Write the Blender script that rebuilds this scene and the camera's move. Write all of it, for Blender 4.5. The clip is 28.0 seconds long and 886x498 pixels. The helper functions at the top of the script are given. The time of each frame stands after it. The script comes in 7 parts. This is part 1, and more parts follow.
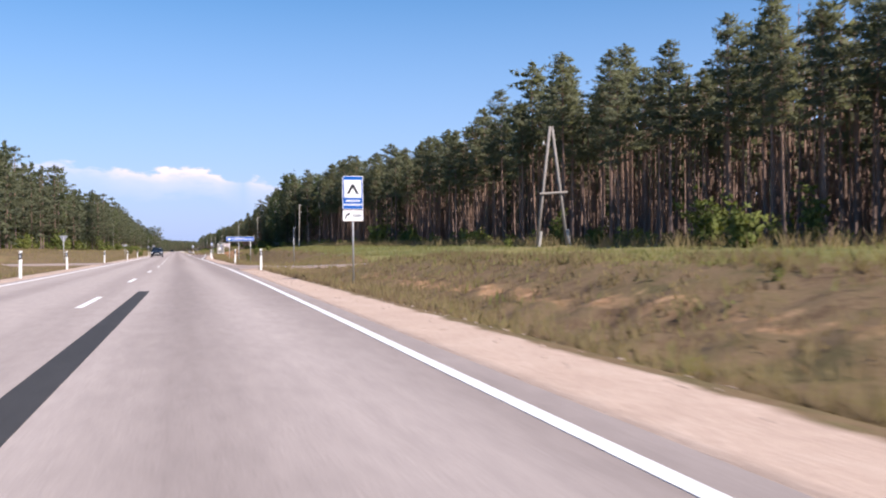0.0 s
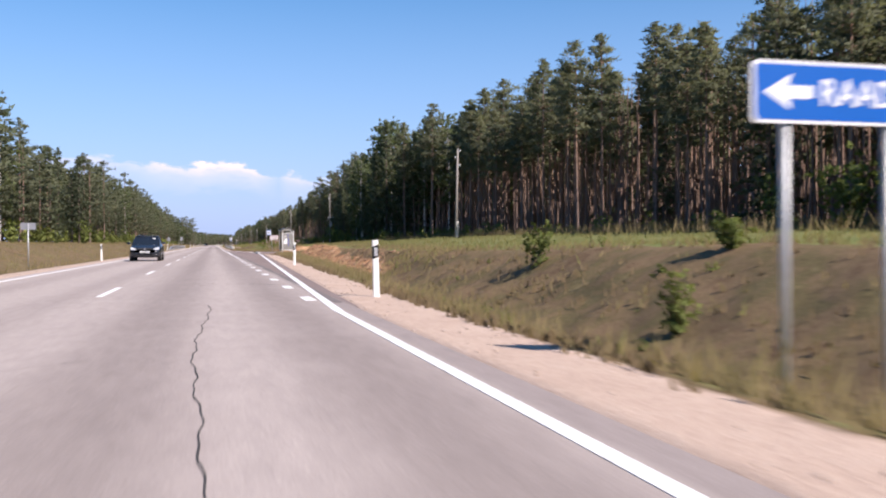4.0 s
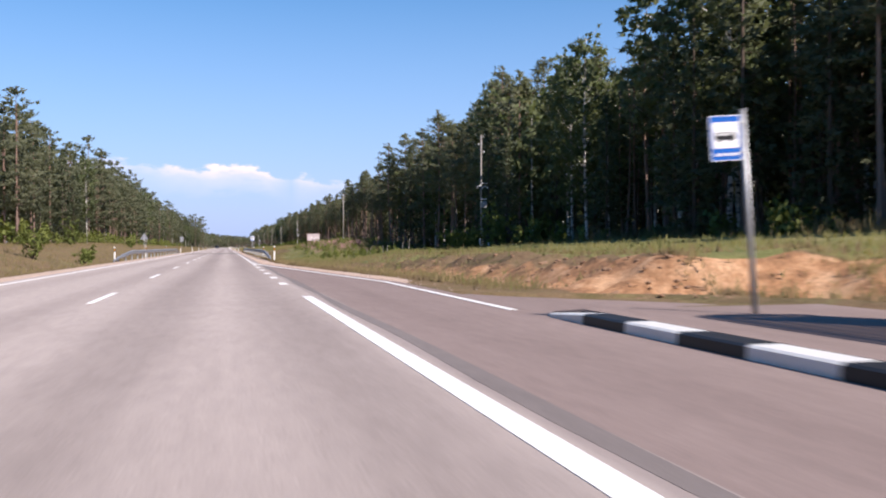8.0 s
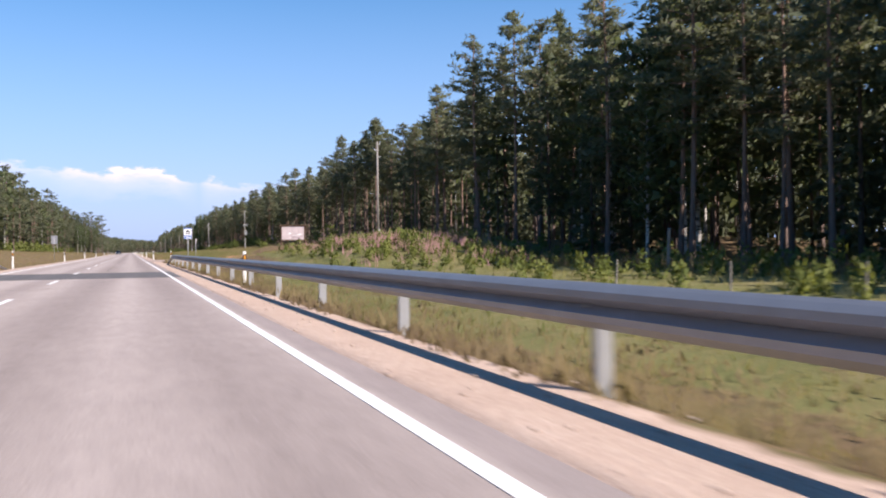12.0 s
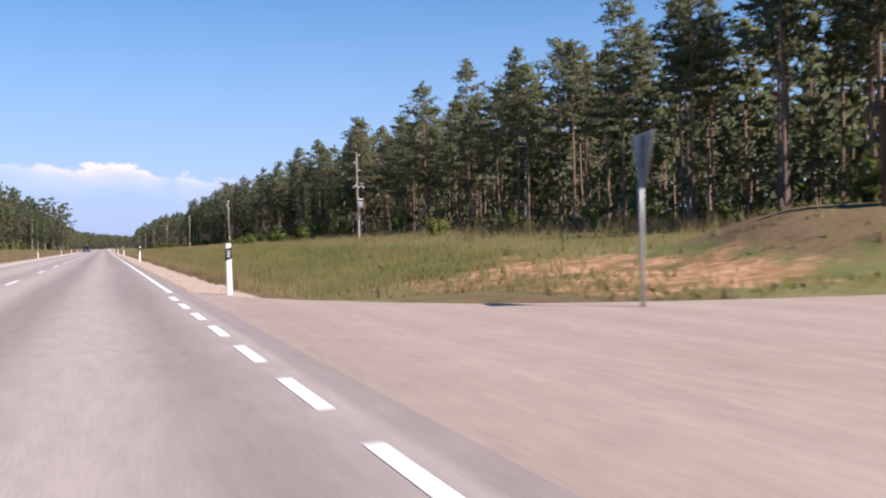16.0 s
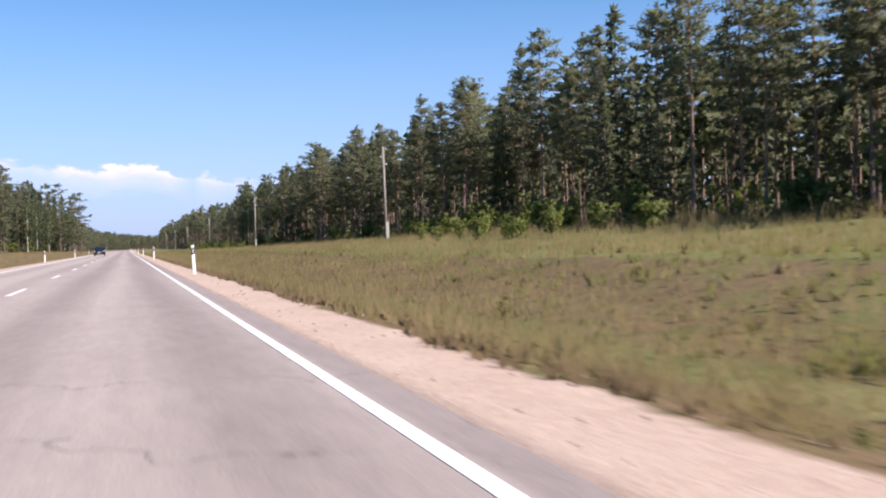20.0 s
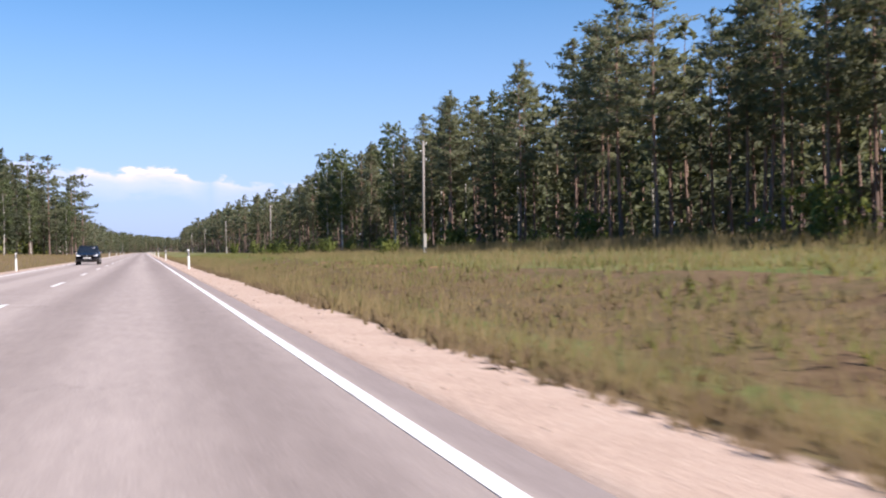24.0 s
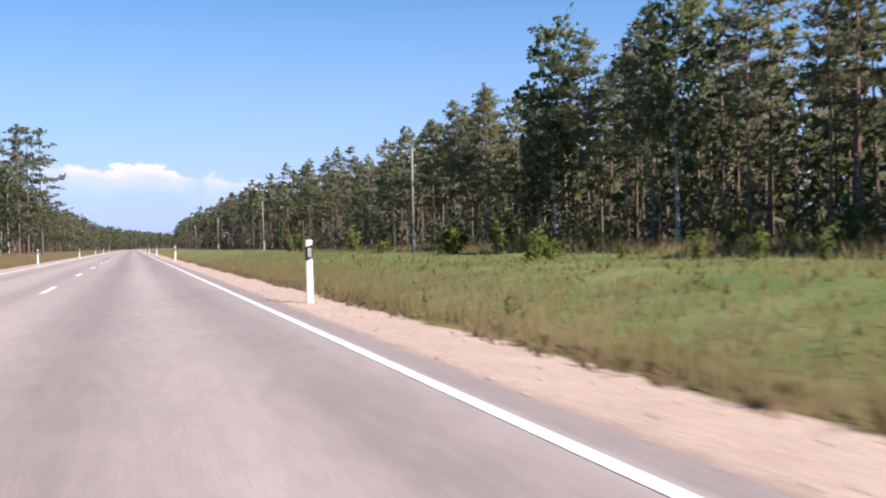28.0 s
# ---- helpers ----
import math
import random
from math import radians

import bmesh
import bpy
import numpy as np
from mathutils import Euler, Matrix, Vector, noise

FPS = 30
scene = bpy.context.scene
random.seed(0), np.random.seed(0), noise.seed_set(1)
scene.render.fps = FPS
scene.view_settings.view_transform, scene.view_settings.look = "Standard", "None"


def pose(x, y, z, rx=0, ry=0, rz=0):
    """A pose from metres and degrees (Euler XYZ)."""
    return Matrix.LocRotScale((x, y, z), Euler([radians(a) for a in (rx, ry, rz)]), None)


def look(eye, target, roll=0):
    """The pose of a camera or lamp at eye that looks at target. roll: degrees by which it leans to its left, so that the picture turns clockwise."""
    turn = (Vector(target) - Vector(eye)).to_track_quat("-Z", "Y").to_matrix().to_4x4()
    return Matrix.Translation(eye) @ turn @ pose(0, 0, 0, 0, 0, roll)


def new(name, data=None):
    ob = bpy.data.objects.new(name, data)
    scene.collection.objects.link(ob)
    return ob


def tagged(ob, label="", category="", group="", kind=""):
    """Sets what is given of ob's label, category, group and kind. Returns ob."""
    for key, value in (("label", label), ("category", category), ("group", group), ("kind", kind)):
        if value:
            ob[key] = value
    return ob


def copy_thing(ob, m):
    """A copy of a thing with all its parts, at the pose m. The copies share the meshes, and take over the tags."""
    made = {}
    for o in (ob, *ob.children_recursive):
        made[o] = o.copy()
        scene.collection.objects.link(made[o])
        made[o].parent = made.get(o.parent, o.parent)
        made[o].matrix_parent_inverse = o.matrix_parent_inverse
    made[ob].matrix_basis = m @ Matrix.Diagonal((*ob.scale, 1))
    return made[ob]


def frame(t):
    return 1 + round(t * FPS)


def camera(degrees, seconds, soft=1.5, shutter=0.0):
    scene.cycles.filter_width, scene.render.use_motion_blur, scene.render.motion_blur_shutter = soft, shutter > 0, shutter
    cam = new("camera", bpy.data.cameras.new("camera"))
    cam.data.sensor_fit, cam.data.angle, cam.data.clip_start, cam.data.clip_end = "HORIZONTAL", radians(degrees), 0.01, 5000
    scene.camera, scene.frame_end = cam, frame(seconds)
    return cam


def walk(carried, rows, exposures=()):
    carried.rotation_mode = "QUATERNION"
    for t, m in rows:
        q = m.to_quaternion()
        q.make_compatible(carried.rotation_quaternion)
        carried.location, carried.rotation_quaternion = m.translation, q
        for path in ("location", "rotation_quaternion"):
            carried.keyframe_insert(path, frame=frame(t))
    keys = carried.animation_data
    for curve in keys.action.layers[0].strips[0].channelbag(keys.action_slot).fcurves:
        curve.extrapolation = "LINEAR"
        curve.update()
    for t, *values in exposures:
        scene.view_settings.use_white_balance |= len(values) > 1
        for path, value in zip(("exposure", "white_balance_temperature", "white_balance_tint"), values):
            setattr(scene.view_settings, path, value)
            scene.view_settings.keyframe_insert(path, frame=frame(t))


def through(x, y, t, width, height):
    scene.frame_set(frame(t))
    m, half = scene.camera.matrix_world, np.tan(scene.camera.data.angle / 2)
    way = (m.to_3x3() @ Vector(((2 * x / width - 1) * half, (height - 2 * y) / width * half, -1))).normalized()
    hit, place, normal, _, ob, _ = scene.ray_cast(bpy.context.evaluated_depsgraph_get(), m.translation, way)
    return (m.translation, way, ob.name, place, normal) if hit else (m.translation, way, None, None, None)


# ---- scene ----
cam = camera(52.0, 28.0, 2.0, 0.2)
# seconds, x from the edge line, y along the road, height, yaw, pitch, roll
PATH = [
    (0.0, -2.605, 0.0, 0.95, -16.34, -0.07, 0.62),
    (0.5, -2.47, 11.93, 0.95, -16.64, -0.2, 0.57),
    (1.0, -2.36, 23.48, 0.95, -16.29, -0.26, 0.37),
    (1.5, -2.24, 33.85, 0.95, -15.65, -0.21, 0.35),
    (2.0, -2.1, 45.42, 0.95, -14.94, -0.24, 0.37),
    (2.5, -1.93, 56.29, 0.95, -14.56, -0.3, 0.5),
    (3.0, -1.851, 67.89, 0.95, -14.41, -0.34, 0.56),
    (3.5, -1.77, 78.74, 0.95, -14.32, -0.39, 0.36),
    (5.5, -1.655, 123.18, 0.95, -13.87, -0.24, 0.35),
    (6.0, -1.623, 135.12, 0.95, -13.57, -0.27, 0.35),
    (6.5, -1.591, 146.3, 0.95, -13.34, -0.24, 0.33),
    (7.0, -1.563, 158.16, 0.95, -13.29, -0.23, 0.35),
    (7.5, -1.545, 169.17, 0.95, -13.3, -0.21, 0.36),
    (8.0, -1.534, 181.18, 0.95, -13.45, -0.19, 0.22),
    (8.5, -1.519, 192.06, 0.95, -13.49, -0.16, 0.03),
    (9.0, -1.492, 203.83, 0.95, -13.58, -0.16, 0.13),
    (9.5, -1.452, 214.5, 0.95, -13.54, -0.13, 0.11),
    (10.0, -1.407, 226.09, 0.95, -13.35, -0.1, 0.21),
    (10.5, -1.37, 236.82, 0.95, -13.25, -0.04, 0.27),
    (11.0, -1.364, 248.7, 0.95, -13.45, -0.07, 0.43),
    (11.5, -1.392, 259.74, 0.95, -16.31, -0.08, 0.57),
    (13.5, -1.467, 307.32, 0.95, -21.21, -0.05, 1.05),
    (14.0, -1.378, 319.37, 0.95, -21.29, -0.09, 0.89),
    (14.5, -1.291, 330.48, 0.95, -21.27, -0.34, 1.06),
    (15.0, -1.249, 342.86, 0.95, -21.07, -0.53, 1.18),
    (15.5, -1.246, 353.23, 0.95, -20.84, -0.47, 1.12),
    (16.0, -1.251, 363.99, 0.95, -20.47, -0.53, 1.29),
    (16.5, -1.256, 373.71, 0.95, -20.21, -0.71, 1.57),
    (17.0, -1.262, 384.49, 0.95, -19.88, -0.8, 1.65),
    (17.5, -1.267, 394.63, 0.95, -19.63, -0.64, 1.46),
    (18.0, -1.271, 405.09, 0.95, -19.52, -0.62, 1.75),
    (18.5, -1.276, 415.31, 0.95, -19.48, -0.58, 1.72),
    (19.0, -1.283, 426.15, 0.95, -19.36, -0.48, 1.63),
    (19.5, -1.292, 436.11, 0.95, -19.22, -0.52, 1.64),
    (20.0, -1.291, 446.89, 0.95, -19.25, -0.63, 1.82),
    (20.5, -1.273, 456.97, 0.95, -19.45, -0.65, 1.68),
    (21.0, -1.244, 467.83, 0.95, -19.55, -0.65, 1.69),
    (21.5, -1.232, 477.73, 0.95, -19.55, -0.7, 1.76),
    (23.5, -1.248, 520.39, 0.95, -18.56, -0.33, 1.24),
    (24.0, -1.3, 531.35, 0.95, -18.26, -0.21, 1.12),
    (24.5, -1.414, 541.39, 0.95, -18.17, -0.18, 1.25),
    (25.0, -1.526, 552.37, 0.95, -18.14, -0.22, 1.39),
    (25.5, -1.626, 562.39, 0.95, -18.2, -0.2, 1.1),
    (26.0, -1.7, 573.39, 0.95, -18.34, -0.16, 0.96),
    (26.5, -1.746, 583.39, 0.95, -18.54, -0.14, 0.74),
    (27.0, -1.786, 594.27, 0.95, -18.64, -0.24, 0.91),
    (27.5, -1.825, 604.35, 0.95, -18.71, -0.37, 1.15),
    (28.0, -1.862, 615.05, 0.95, -18.88, -0.51, 1.35),
]
walk(cam, [(t, pose(x, y, z, 90 + pitch, roll, yaw)) for t, x, y, z, yaw, pitch, roll in PATH], [(0.0, 0.66, 6500.0, 20.0), (10.5, 0.67, 6500.0, 20.0), (13.5, 0.82, 6500.0, 20.0), (14.4, 0.84, 6500.0, 20.0), (15.0, 0.77, 6500.0, 20.0), (16.0, 0.61, 6500.0, 20.0), (17.2, 0.74, 6500.0, 20.0), (28.0, 0.75, 6500.0, 20.0)])

# ------------------------------------------------------------ world and light
SUN = Vector((0.56, -0.86, 0.93)).normalized()
world = bpy.data.worlds.new("world")
scene.world = world
world.use_nodes = True
wn, wl = world.node_tree.nodes, world.node_tree.links
wn.clear()


def wmath(op, a, b=None, c=None):
    n = wn.new("ShaderNodeMath")
    n.operation = op
    for i, v in enumerate((a, b, c)):
        if v is None:
            continue
        if isinstance(v, (int, float)):
            n.inputs[i].default_value = v
        else:
            wl.new(v, n.inputs[i])
    return n.outputs[0]


sky = wn.new("ShaderNodeTexSky")
sky.sky_type, sky.sun_disc = "NISHITA", False
sky.sun_elevation = math.asin(SUN.z)
sky.sun_rotation = math.atan2(SUN.x, SUN.y)
sky.air_density, sky.dust_density, sky.ozone_density = 1.0, 0.3, 2.0
geo = wn.new("ShaderNodeTexCoord")
sep = wn.new("ShaderNodeSeparateXYZ")
wl.new(geo.outputs["Generated"], sep.inputs[0])
azim = wmath("ARCTAN2", sep.outputs[0], sep.outputs[1])
elev = wmath("ARCSINE", sep.outputs[2])
flat = wn.new("ShaderNodeCombineXYZ")
wl.new(wmath("MULTIPLY", azim, 12.0), flat.inputs[0])
wl.new(wmath("MULTIPLY", elev, 30.0), flat.inputs[1])
puffs = wn.new("ShaderNodeTexNoise")
puffs.inputs["Scale"].default_value, puffs.inputs["Detail"].default_value, puffs.inputs["Roughness"].default_value = 2.6, 6.0, 0.55
wl.new(flat.outputs[0], puffs.inputs["Vector"])
# a low bank of cumulus: azimuth in degrees from the road's line, height of its top in degrees, strength
BANK = [(-14, 5.0, 0.3), (-8, 5.3, 0.34), (-6.4, 5.35, 0.42), (-5.2, 5.0, 0.26), (-4, 4.8, 0.3), (-2.7, 5.1, 0.75), (-1.5, 4.7, 0.5), (-0.5, 5.05, 0.95), (0.5, 5.1, 0.85), (1.6, 5.15, 1.0), (2.5, 4.95, 0.95), (3.1, 4.5, 0.4), (4.0, 4.2, 0.08), (4.6, 4.45, 0.5), (5.3, 4.4, 0.5), (6.4, 4.15, 0.3), (8, 3.9, 0.12), (12, 4.3, 0.25)]
span = wn.new("ShaderNodeMapRange")
wl.new(azim, span.inputs[0])
span.inputs[1].default_value, span.inputs[2].default_value = radians(-14), radians(12)
bank = wn.new("ShaderNodeValToRGB")
while len(bank.color_ramp.elements) < len(BANK):
    bank.color_ramp.elements.new(0.5)
for el, (a_, h_, k_) in zip(bank.color_ramp.elements, BANK):
    el.position, el.color = (a_ + 14) / 26, (h_ / 10, k_, 0, 1)
wl.new(span.outputs[0], bank.inputs[0])
parts = wn.new("ShaderNodeSeparateColor")
wl.new(bank.outputs[0], parts.inputs[0])
top = wmath("MULTIPLY_ADD", parts.outputs[0], radians(10), wmath("MULTIPLY_ADD", puffs.outputs[0], 0.034, -0.018))
below = wmath("SUBTRACT", top, elev)


def wrange(a, a0, a1, b0, b1):
    n = wn.new("ShaderNodeMapRange")
    n.interpolation_type = "SMOOTHSTEP"
    wl.new(a, n.inputs[0])
    for i_, v_ in enumerate((a0, a1, b0, b1)):
        n.inputs[i_ + 1].default_value = v_
    return n.outputs[0]


body = wmath("MULTIPLY", wrange(below, -0.001, 0.005, 0.0, 1.0), wrange(below, 0.004, 0.036, 1.0, 0.0))
rim = wrange(below, 0.003, 0.013, 1.0, 0.5)
mask = wmath("MULTIPLY", wmath("MULTIPLY", body, rim), wmath("MULTIPLY", parts.outputs[1], wrange(puffs.outputs[0], 0.3, 0.62, 0.55, 0.95)))
haze = wn.new("ShaderNodeMapRange")
wl.new(elev, haze.inputs[0])
haze.inputs[1].default_value, haze.inputs[2].default_value = 0.34, 0.0
haze.inputs[3].default_value, haze.inputs[4].default_value = 0.0, 0.9
hazed = wn.new("ShaderNodeMixRGB")
wl.new(haze.outputs[0], hazed.inputs[0])
tint = wn.new("ShaderNodeHueSaturation")
tint.inputs["Hue"].default_value = 0.496
tint.inputs["Saturation"].default_value, tint.inputs["Value"].default_value = 1.42, 0.86
wl.new(sky.outputs[0], tint.inputs["Color"])
wl.new(tint.outputs[0], hazed.inputs[1])
hazed.inputs[2].default_value = (2.36, 3.46, 5.98, 1)
cloudy = wn.new("ShaderNodeMixRGB")
wl.new(mask, cloudy.inputs[0])
wl.new(hazed.outputs[0], cloudy.inputs[1])
cloudy.inputs[2].default_value = (8.3, 6.9, 7.5, 1)
background = wn.new("ShaderNodeBackground")
background.inputs[1].default_value = 0.106
wl.new(cloudy.outputs[0], background.inputs[0])
wout = wn.new("ShaderNodeOutputWorld")
wl.new(background.outputs[0], wout.inputs[0])

lamp = bpy.data.lights.new("sun", "SUN")
lamp.energy, lamp.angle, lamp.color = 4.75, radians(0.5), (1.0, 0.93, 0.82)
sun = new("sun", lamp)
sun.matrix_world = look(SUN * 300, (0, 0, 0))


# ------------------------------------------------------------ materials
def material(name, rough=0.8, metal=0.0, spec=0.3):
    m = bpy.data.materials.new(name)
    m.use_nodes = True
    nodes, links = m.node_tree.nodes, m.node_tree.links
    b = nodes["Principled BSDF"]
    b.inputs["Roughness"].default_value, b.inputs["Metallic"].default_value = rough, metal
    b.inputs["Specular IOR Level"].default_value = spec
    return m, nodes, links, b


def coords(nodes, links, scale=(1, 1, 1), kind="Object"):
    tc, mp = nodes.new("ShaderNodeTexCoord"), nodes.new("ShaderNodeMapping")
    mp.inputs["Scale"].default_value = scale
    links.new(tc.outputs[kind], mp.inputs[0])
    return mp.outputs[0]


def noise_tex(nodes, links, vec, scale, detail=4.0, rough=0.55):
    n = nodes.new("ShaderNodeTexNoise")
    n.inputs["Scale"].default_value, n.inputs["Detail"].default_value, n.inputs["Roughness"].default_value = scale, detail, rough
    links.new(vec, n.inputs["Vector"])
    return n.outputs[0]


def ramp(nodes, links, fac, stops):
    r = nodes.new("ShaderNodeValToRGB")
    e = r.color_ramp.elements
    while len(e) < len(stops):
        e.new(0.5)
    for el, (p, c) in zip(e, stops):
        el.position, el.color = p, (*c, 1)
    links.new(fac, r.inputs[0])
    return r.outputs[0]


def mix(nodes, links, fac, a, b, mode="MIX"):
    n = nodes.new("ShaderNodeMixRGB")
    n.blend_type = mode
    for i, v in enumerate((fac, a, b)):
        if isinstance(v, (int, float)):
            n.inputs[i].default_value = v
        elif isinstance(v, tuple):
            n.inputs[i].default_value = (*v, 1)
        else:
            links.new(v, n.inputs[i])
    return n.outputs[0]


def bump(nodes, links, b, height, strength=0.3, dist=0.02):
    n = nodes.new("ShaderNodeBump")
    n.inputs["Strength"].default_value, n.inputs["Distance"].default_value = strength, dist
    links.new(height, n.inputs["Height"])
    links.new(n.outputs[0], b.inputs["Normal"])


def paint(name, color, rough=0.5, metal=0.0, dirt=0.25, scale=6.0, spec=0.4):
    """Plain paint, plastic or metal with blotches of dirt and a fine grain."""
    m, n, l, b = material(name, rough, metal, spec)
    v = coords(n, l)
    big, fine = noise_tex(n, l, v, scale, 5), noise_tex(n, l, v, scale * 14, 3)
    dirty = tuple(c * 0.55 + 0.02 for c in color)
    f = ramp(n, l, big, [(0.35, (0, 0, 0)), (0.75, (dirt, dirt, dirt))])
    c = mix(n, l, f, color, dirty)
    c = mix(n, l, 0.18, c, ramp(n, l, fine, [(0.3, (0.55, 0.55, 0.55)), (0.7, (1, 1, 1))]), "MULTIPLY")
    l.new(c, b.inputs["Base Color"])
    bump(n, l, b, fine, 0.08, 0.004)
    return m


def leafy(name, stops, rough=0.7, through=0.25, vary=0.45):
    """Leaves and needles: colours vary from piece to piece and from plant to plant, light passes through in part."""
    m, n, l, b = material(name, rough, 0.0, 0.2)
    g, oi = n.new("ShaderNodeNewGeometry"), n.new("ShaderNodeObjectInfo")
    v = coords(n, l)
    patch = noise_tex(n, l, v, 0.35, 2)
    a = n.new("ShaderNodeMath")
    a.operation = "MULTIPLY_ADD"
    l.new(g.outputs["Random Per Island"], a.inputs[0])
    a.inputs[1].default_value = vary
    l.new(patch, a.inputs[2])
    a2 = n.new("ShaderNodeMath")
    a2.operation = "MULTIPLY_ADD"
    l.new(oi.outputs["Random"], a2.inputs[0])
    a2.inputs[1].default_value = 0.25
    l.new(a.outputs[0], a2.inputs[2])
    s = n.new("ShaderNodeMapRange")
    l.new(a2.outputs[0], s.inputs[0])
    s.inputs[1].default_value, s.inputs[2].default_value = 0.3, 0.75 + vary
    c = ramp(n, l, s.outputs[0], stops)
    l.new(c, b.inputs["Base Color"])
    t = n.new("ShaderNodeBsdfTranslucent")
    l.new(mix(n, l, 1.0, c, (1.0, 1.0, 0.7), "MULTIPLY"), t.inputs[0])
    mx = n.new("ShaderNodeMixShader")
    mx.inputs[0].default_value = through
    l.new(b.outputs[0], mx.inputs[1])
    l.new(t.outputs[0], mx.inputs[2])
    l.new(mx.outputs[0], n["Material Output"].inputs[0])
    return m


def asphalt(name, dark, light, tracks):
    m, n, l, b = material(name, 0.85, 0.0, 0.25)
    v = coords(n, l)
    long = coords(n, l, (1.0, 0.03, 1.0))
    streak = noise_tex(n, l, long, 1.1, 4)
    blot = noise_tex(n, l, v, 0.5, 5)
    grain = noise_tex(n, l, v, 55.0, 2)
    f = mix(n, l, 0.3, streak, blot)
    if tracks:
        # the wheels polish four bands along the road
        sp = n.new("ShaderNodeSeparateXYZ")
        l.new(coords(n, l), sp.inputs[0])
        w = n.new("ShaderNodeMath")
        w.operation = "MULTIPLY_ADD"
        l.new(sp.outputs[0], w.inputs[0])
        w.inputs[1].default_value, w.inputs[2].default_value = 3.45, 0.6
        sn = n.new("ShaderNodeMath")
        sn.operation = "SINE"
        l.new(w.outputs[0], sn.inputs[0])
        f = mix(n, l, 0.22, f, sn.outputs[0], "ADD")
        lane = n.new("ShaderNodeMapRange")
        l.new(sp.outputs[0], lane.inputs[0])
        lane.inputs[1].default_value, lane.inputs[2].default_value = -3.4, -4.2
        lane.inputs[3].default_value, lane.inputs[4].default_value = 0.0, 0.22
        f = mix(n, l, 1.0, f, lane.outputs[0], "ADD")
    c = ramp(n, l, f, [(0.25, dark), (0.8, light)])
    if tracks:
        outer = n.new("ShaderNodeMapRange")
        l.new(sp.outputs[0], outer.inputs[0])
        outer.inputs[1].default_value, outer.inputs[2].default_value = 0.06, 0.14
        c = mix(n, l, outer.outputs[0], c, mix(n, l, 1.0, c, (0.78, 0.77, 0.78), "MULTIPLY"))
    c = mix(n, l, 0.5, c, ramp(n, l, grain, [(0.3, (0.55, 0.55, 0.55)), (0.7, (1.1, 1.1, 1.1))]), "MULTIPLY")
    worn = noise_tex(n, l, coords(n, l, (1.0, 0.22, 1.0)), 7.0, 5, 0.7)
    c = mix(n, l, 0.36, c, ramp(n, l, worn, [(0.32, (0.74, 0.73, 0.73)), (0.62, (1.15, 1.14, 1.13))]), "MULTIPLY")
    vor = n.new("ShaderNodeTexVoronoi")
    vor.feature = "DISTANCE_TO_EDGE"
    vor.inputs["Scale"].default_value = 0.16
    warp = n.new("ShaderNodeVectorMath")
    warp.operation = "MULTIPLY_ADD"
    ntex = n.new("ShaderNodeTexNoise")
    ntex.inputs["Scale"].default_value, ntex.inputs["Detail"].default_value = 1.2, 4
    l.new(v, ntex.inputs["Vector"])
    l.new(ntex.outputs[1], warp.inputs[0])
    warp.inputs[1].default_value = (1.6, 1.6, 1.6)
    l.new(v, warp.inputs[2])
    l.new(warp.outputs[0], vor.inputs["Vector"])
    crack = ramp(n, l, vor.outputs[0], [(0.0, (1, 1, 1)), (0.0025, (0, 0, 0))])
    gate = ramp(n, l, noise_tex(n, l, v, 0.07, 2), [(0.54, (0, 0, 0)), (0.62, (0.5, 0.5, 0.5))])
    c = mix(n, l, mix(n, l, 1.0, crack, gate, "MULTIPLY"), c, (0.03, 0.028, 0.026))
    l.new(c, b.inputs["Base Color"])
    bump(n, l, b, grain, 0.35, 0.006)
    return m


M_ROAD = asphalt("asphalt_road", (0.303, 0.253, 0.230), (0.444, 0.379, 0.345), True)
M_BAY = asphalt("asphalt_bay", (0.215, 0.162, 0.145), (0.315, 0.244, 0.220), False)
M_SIDE = asphalt("asphalt_side", (0.300, 0.236, 0.208), (0.43, 0.345, 0.305), False)
M_DIRT_ROAD = asphalt("sandy_side_road", (0.345, 0.262, 0.218), (0.49, 0.392, 0.335), False)
M_TAR = asphalt("tar_seal", (0.035, 0.034, 0.035), (0.075, 0.072, 0.07), False)
M_SEAM = asphalt("seam_asphalt", (0.165, 0.142, 0.133), (0.24, 0.206, 0.193), False)
M_PATCH = asphalt("asphalt_patch", (0.11, 0.105, 0.105), (0.17, 0.16, 0.155), False)


def line_paint():
    m, n, l, b = material("road_marking", 0.6, 0.0, 0.3)
    v = coords(n, l)
    wear = noise_tex(n, l, v, 9.0, 6, 0.7)
    c = ramp(n, l, wear, [(0.30, (0.42, 0.40, 0.38)), (0.48, (0.80, 0.79, 0.77))])
    l.new(c, b.inputs["Base Color"])
    bump(n, l, b, wear, 0.15, 0.004)
    return m


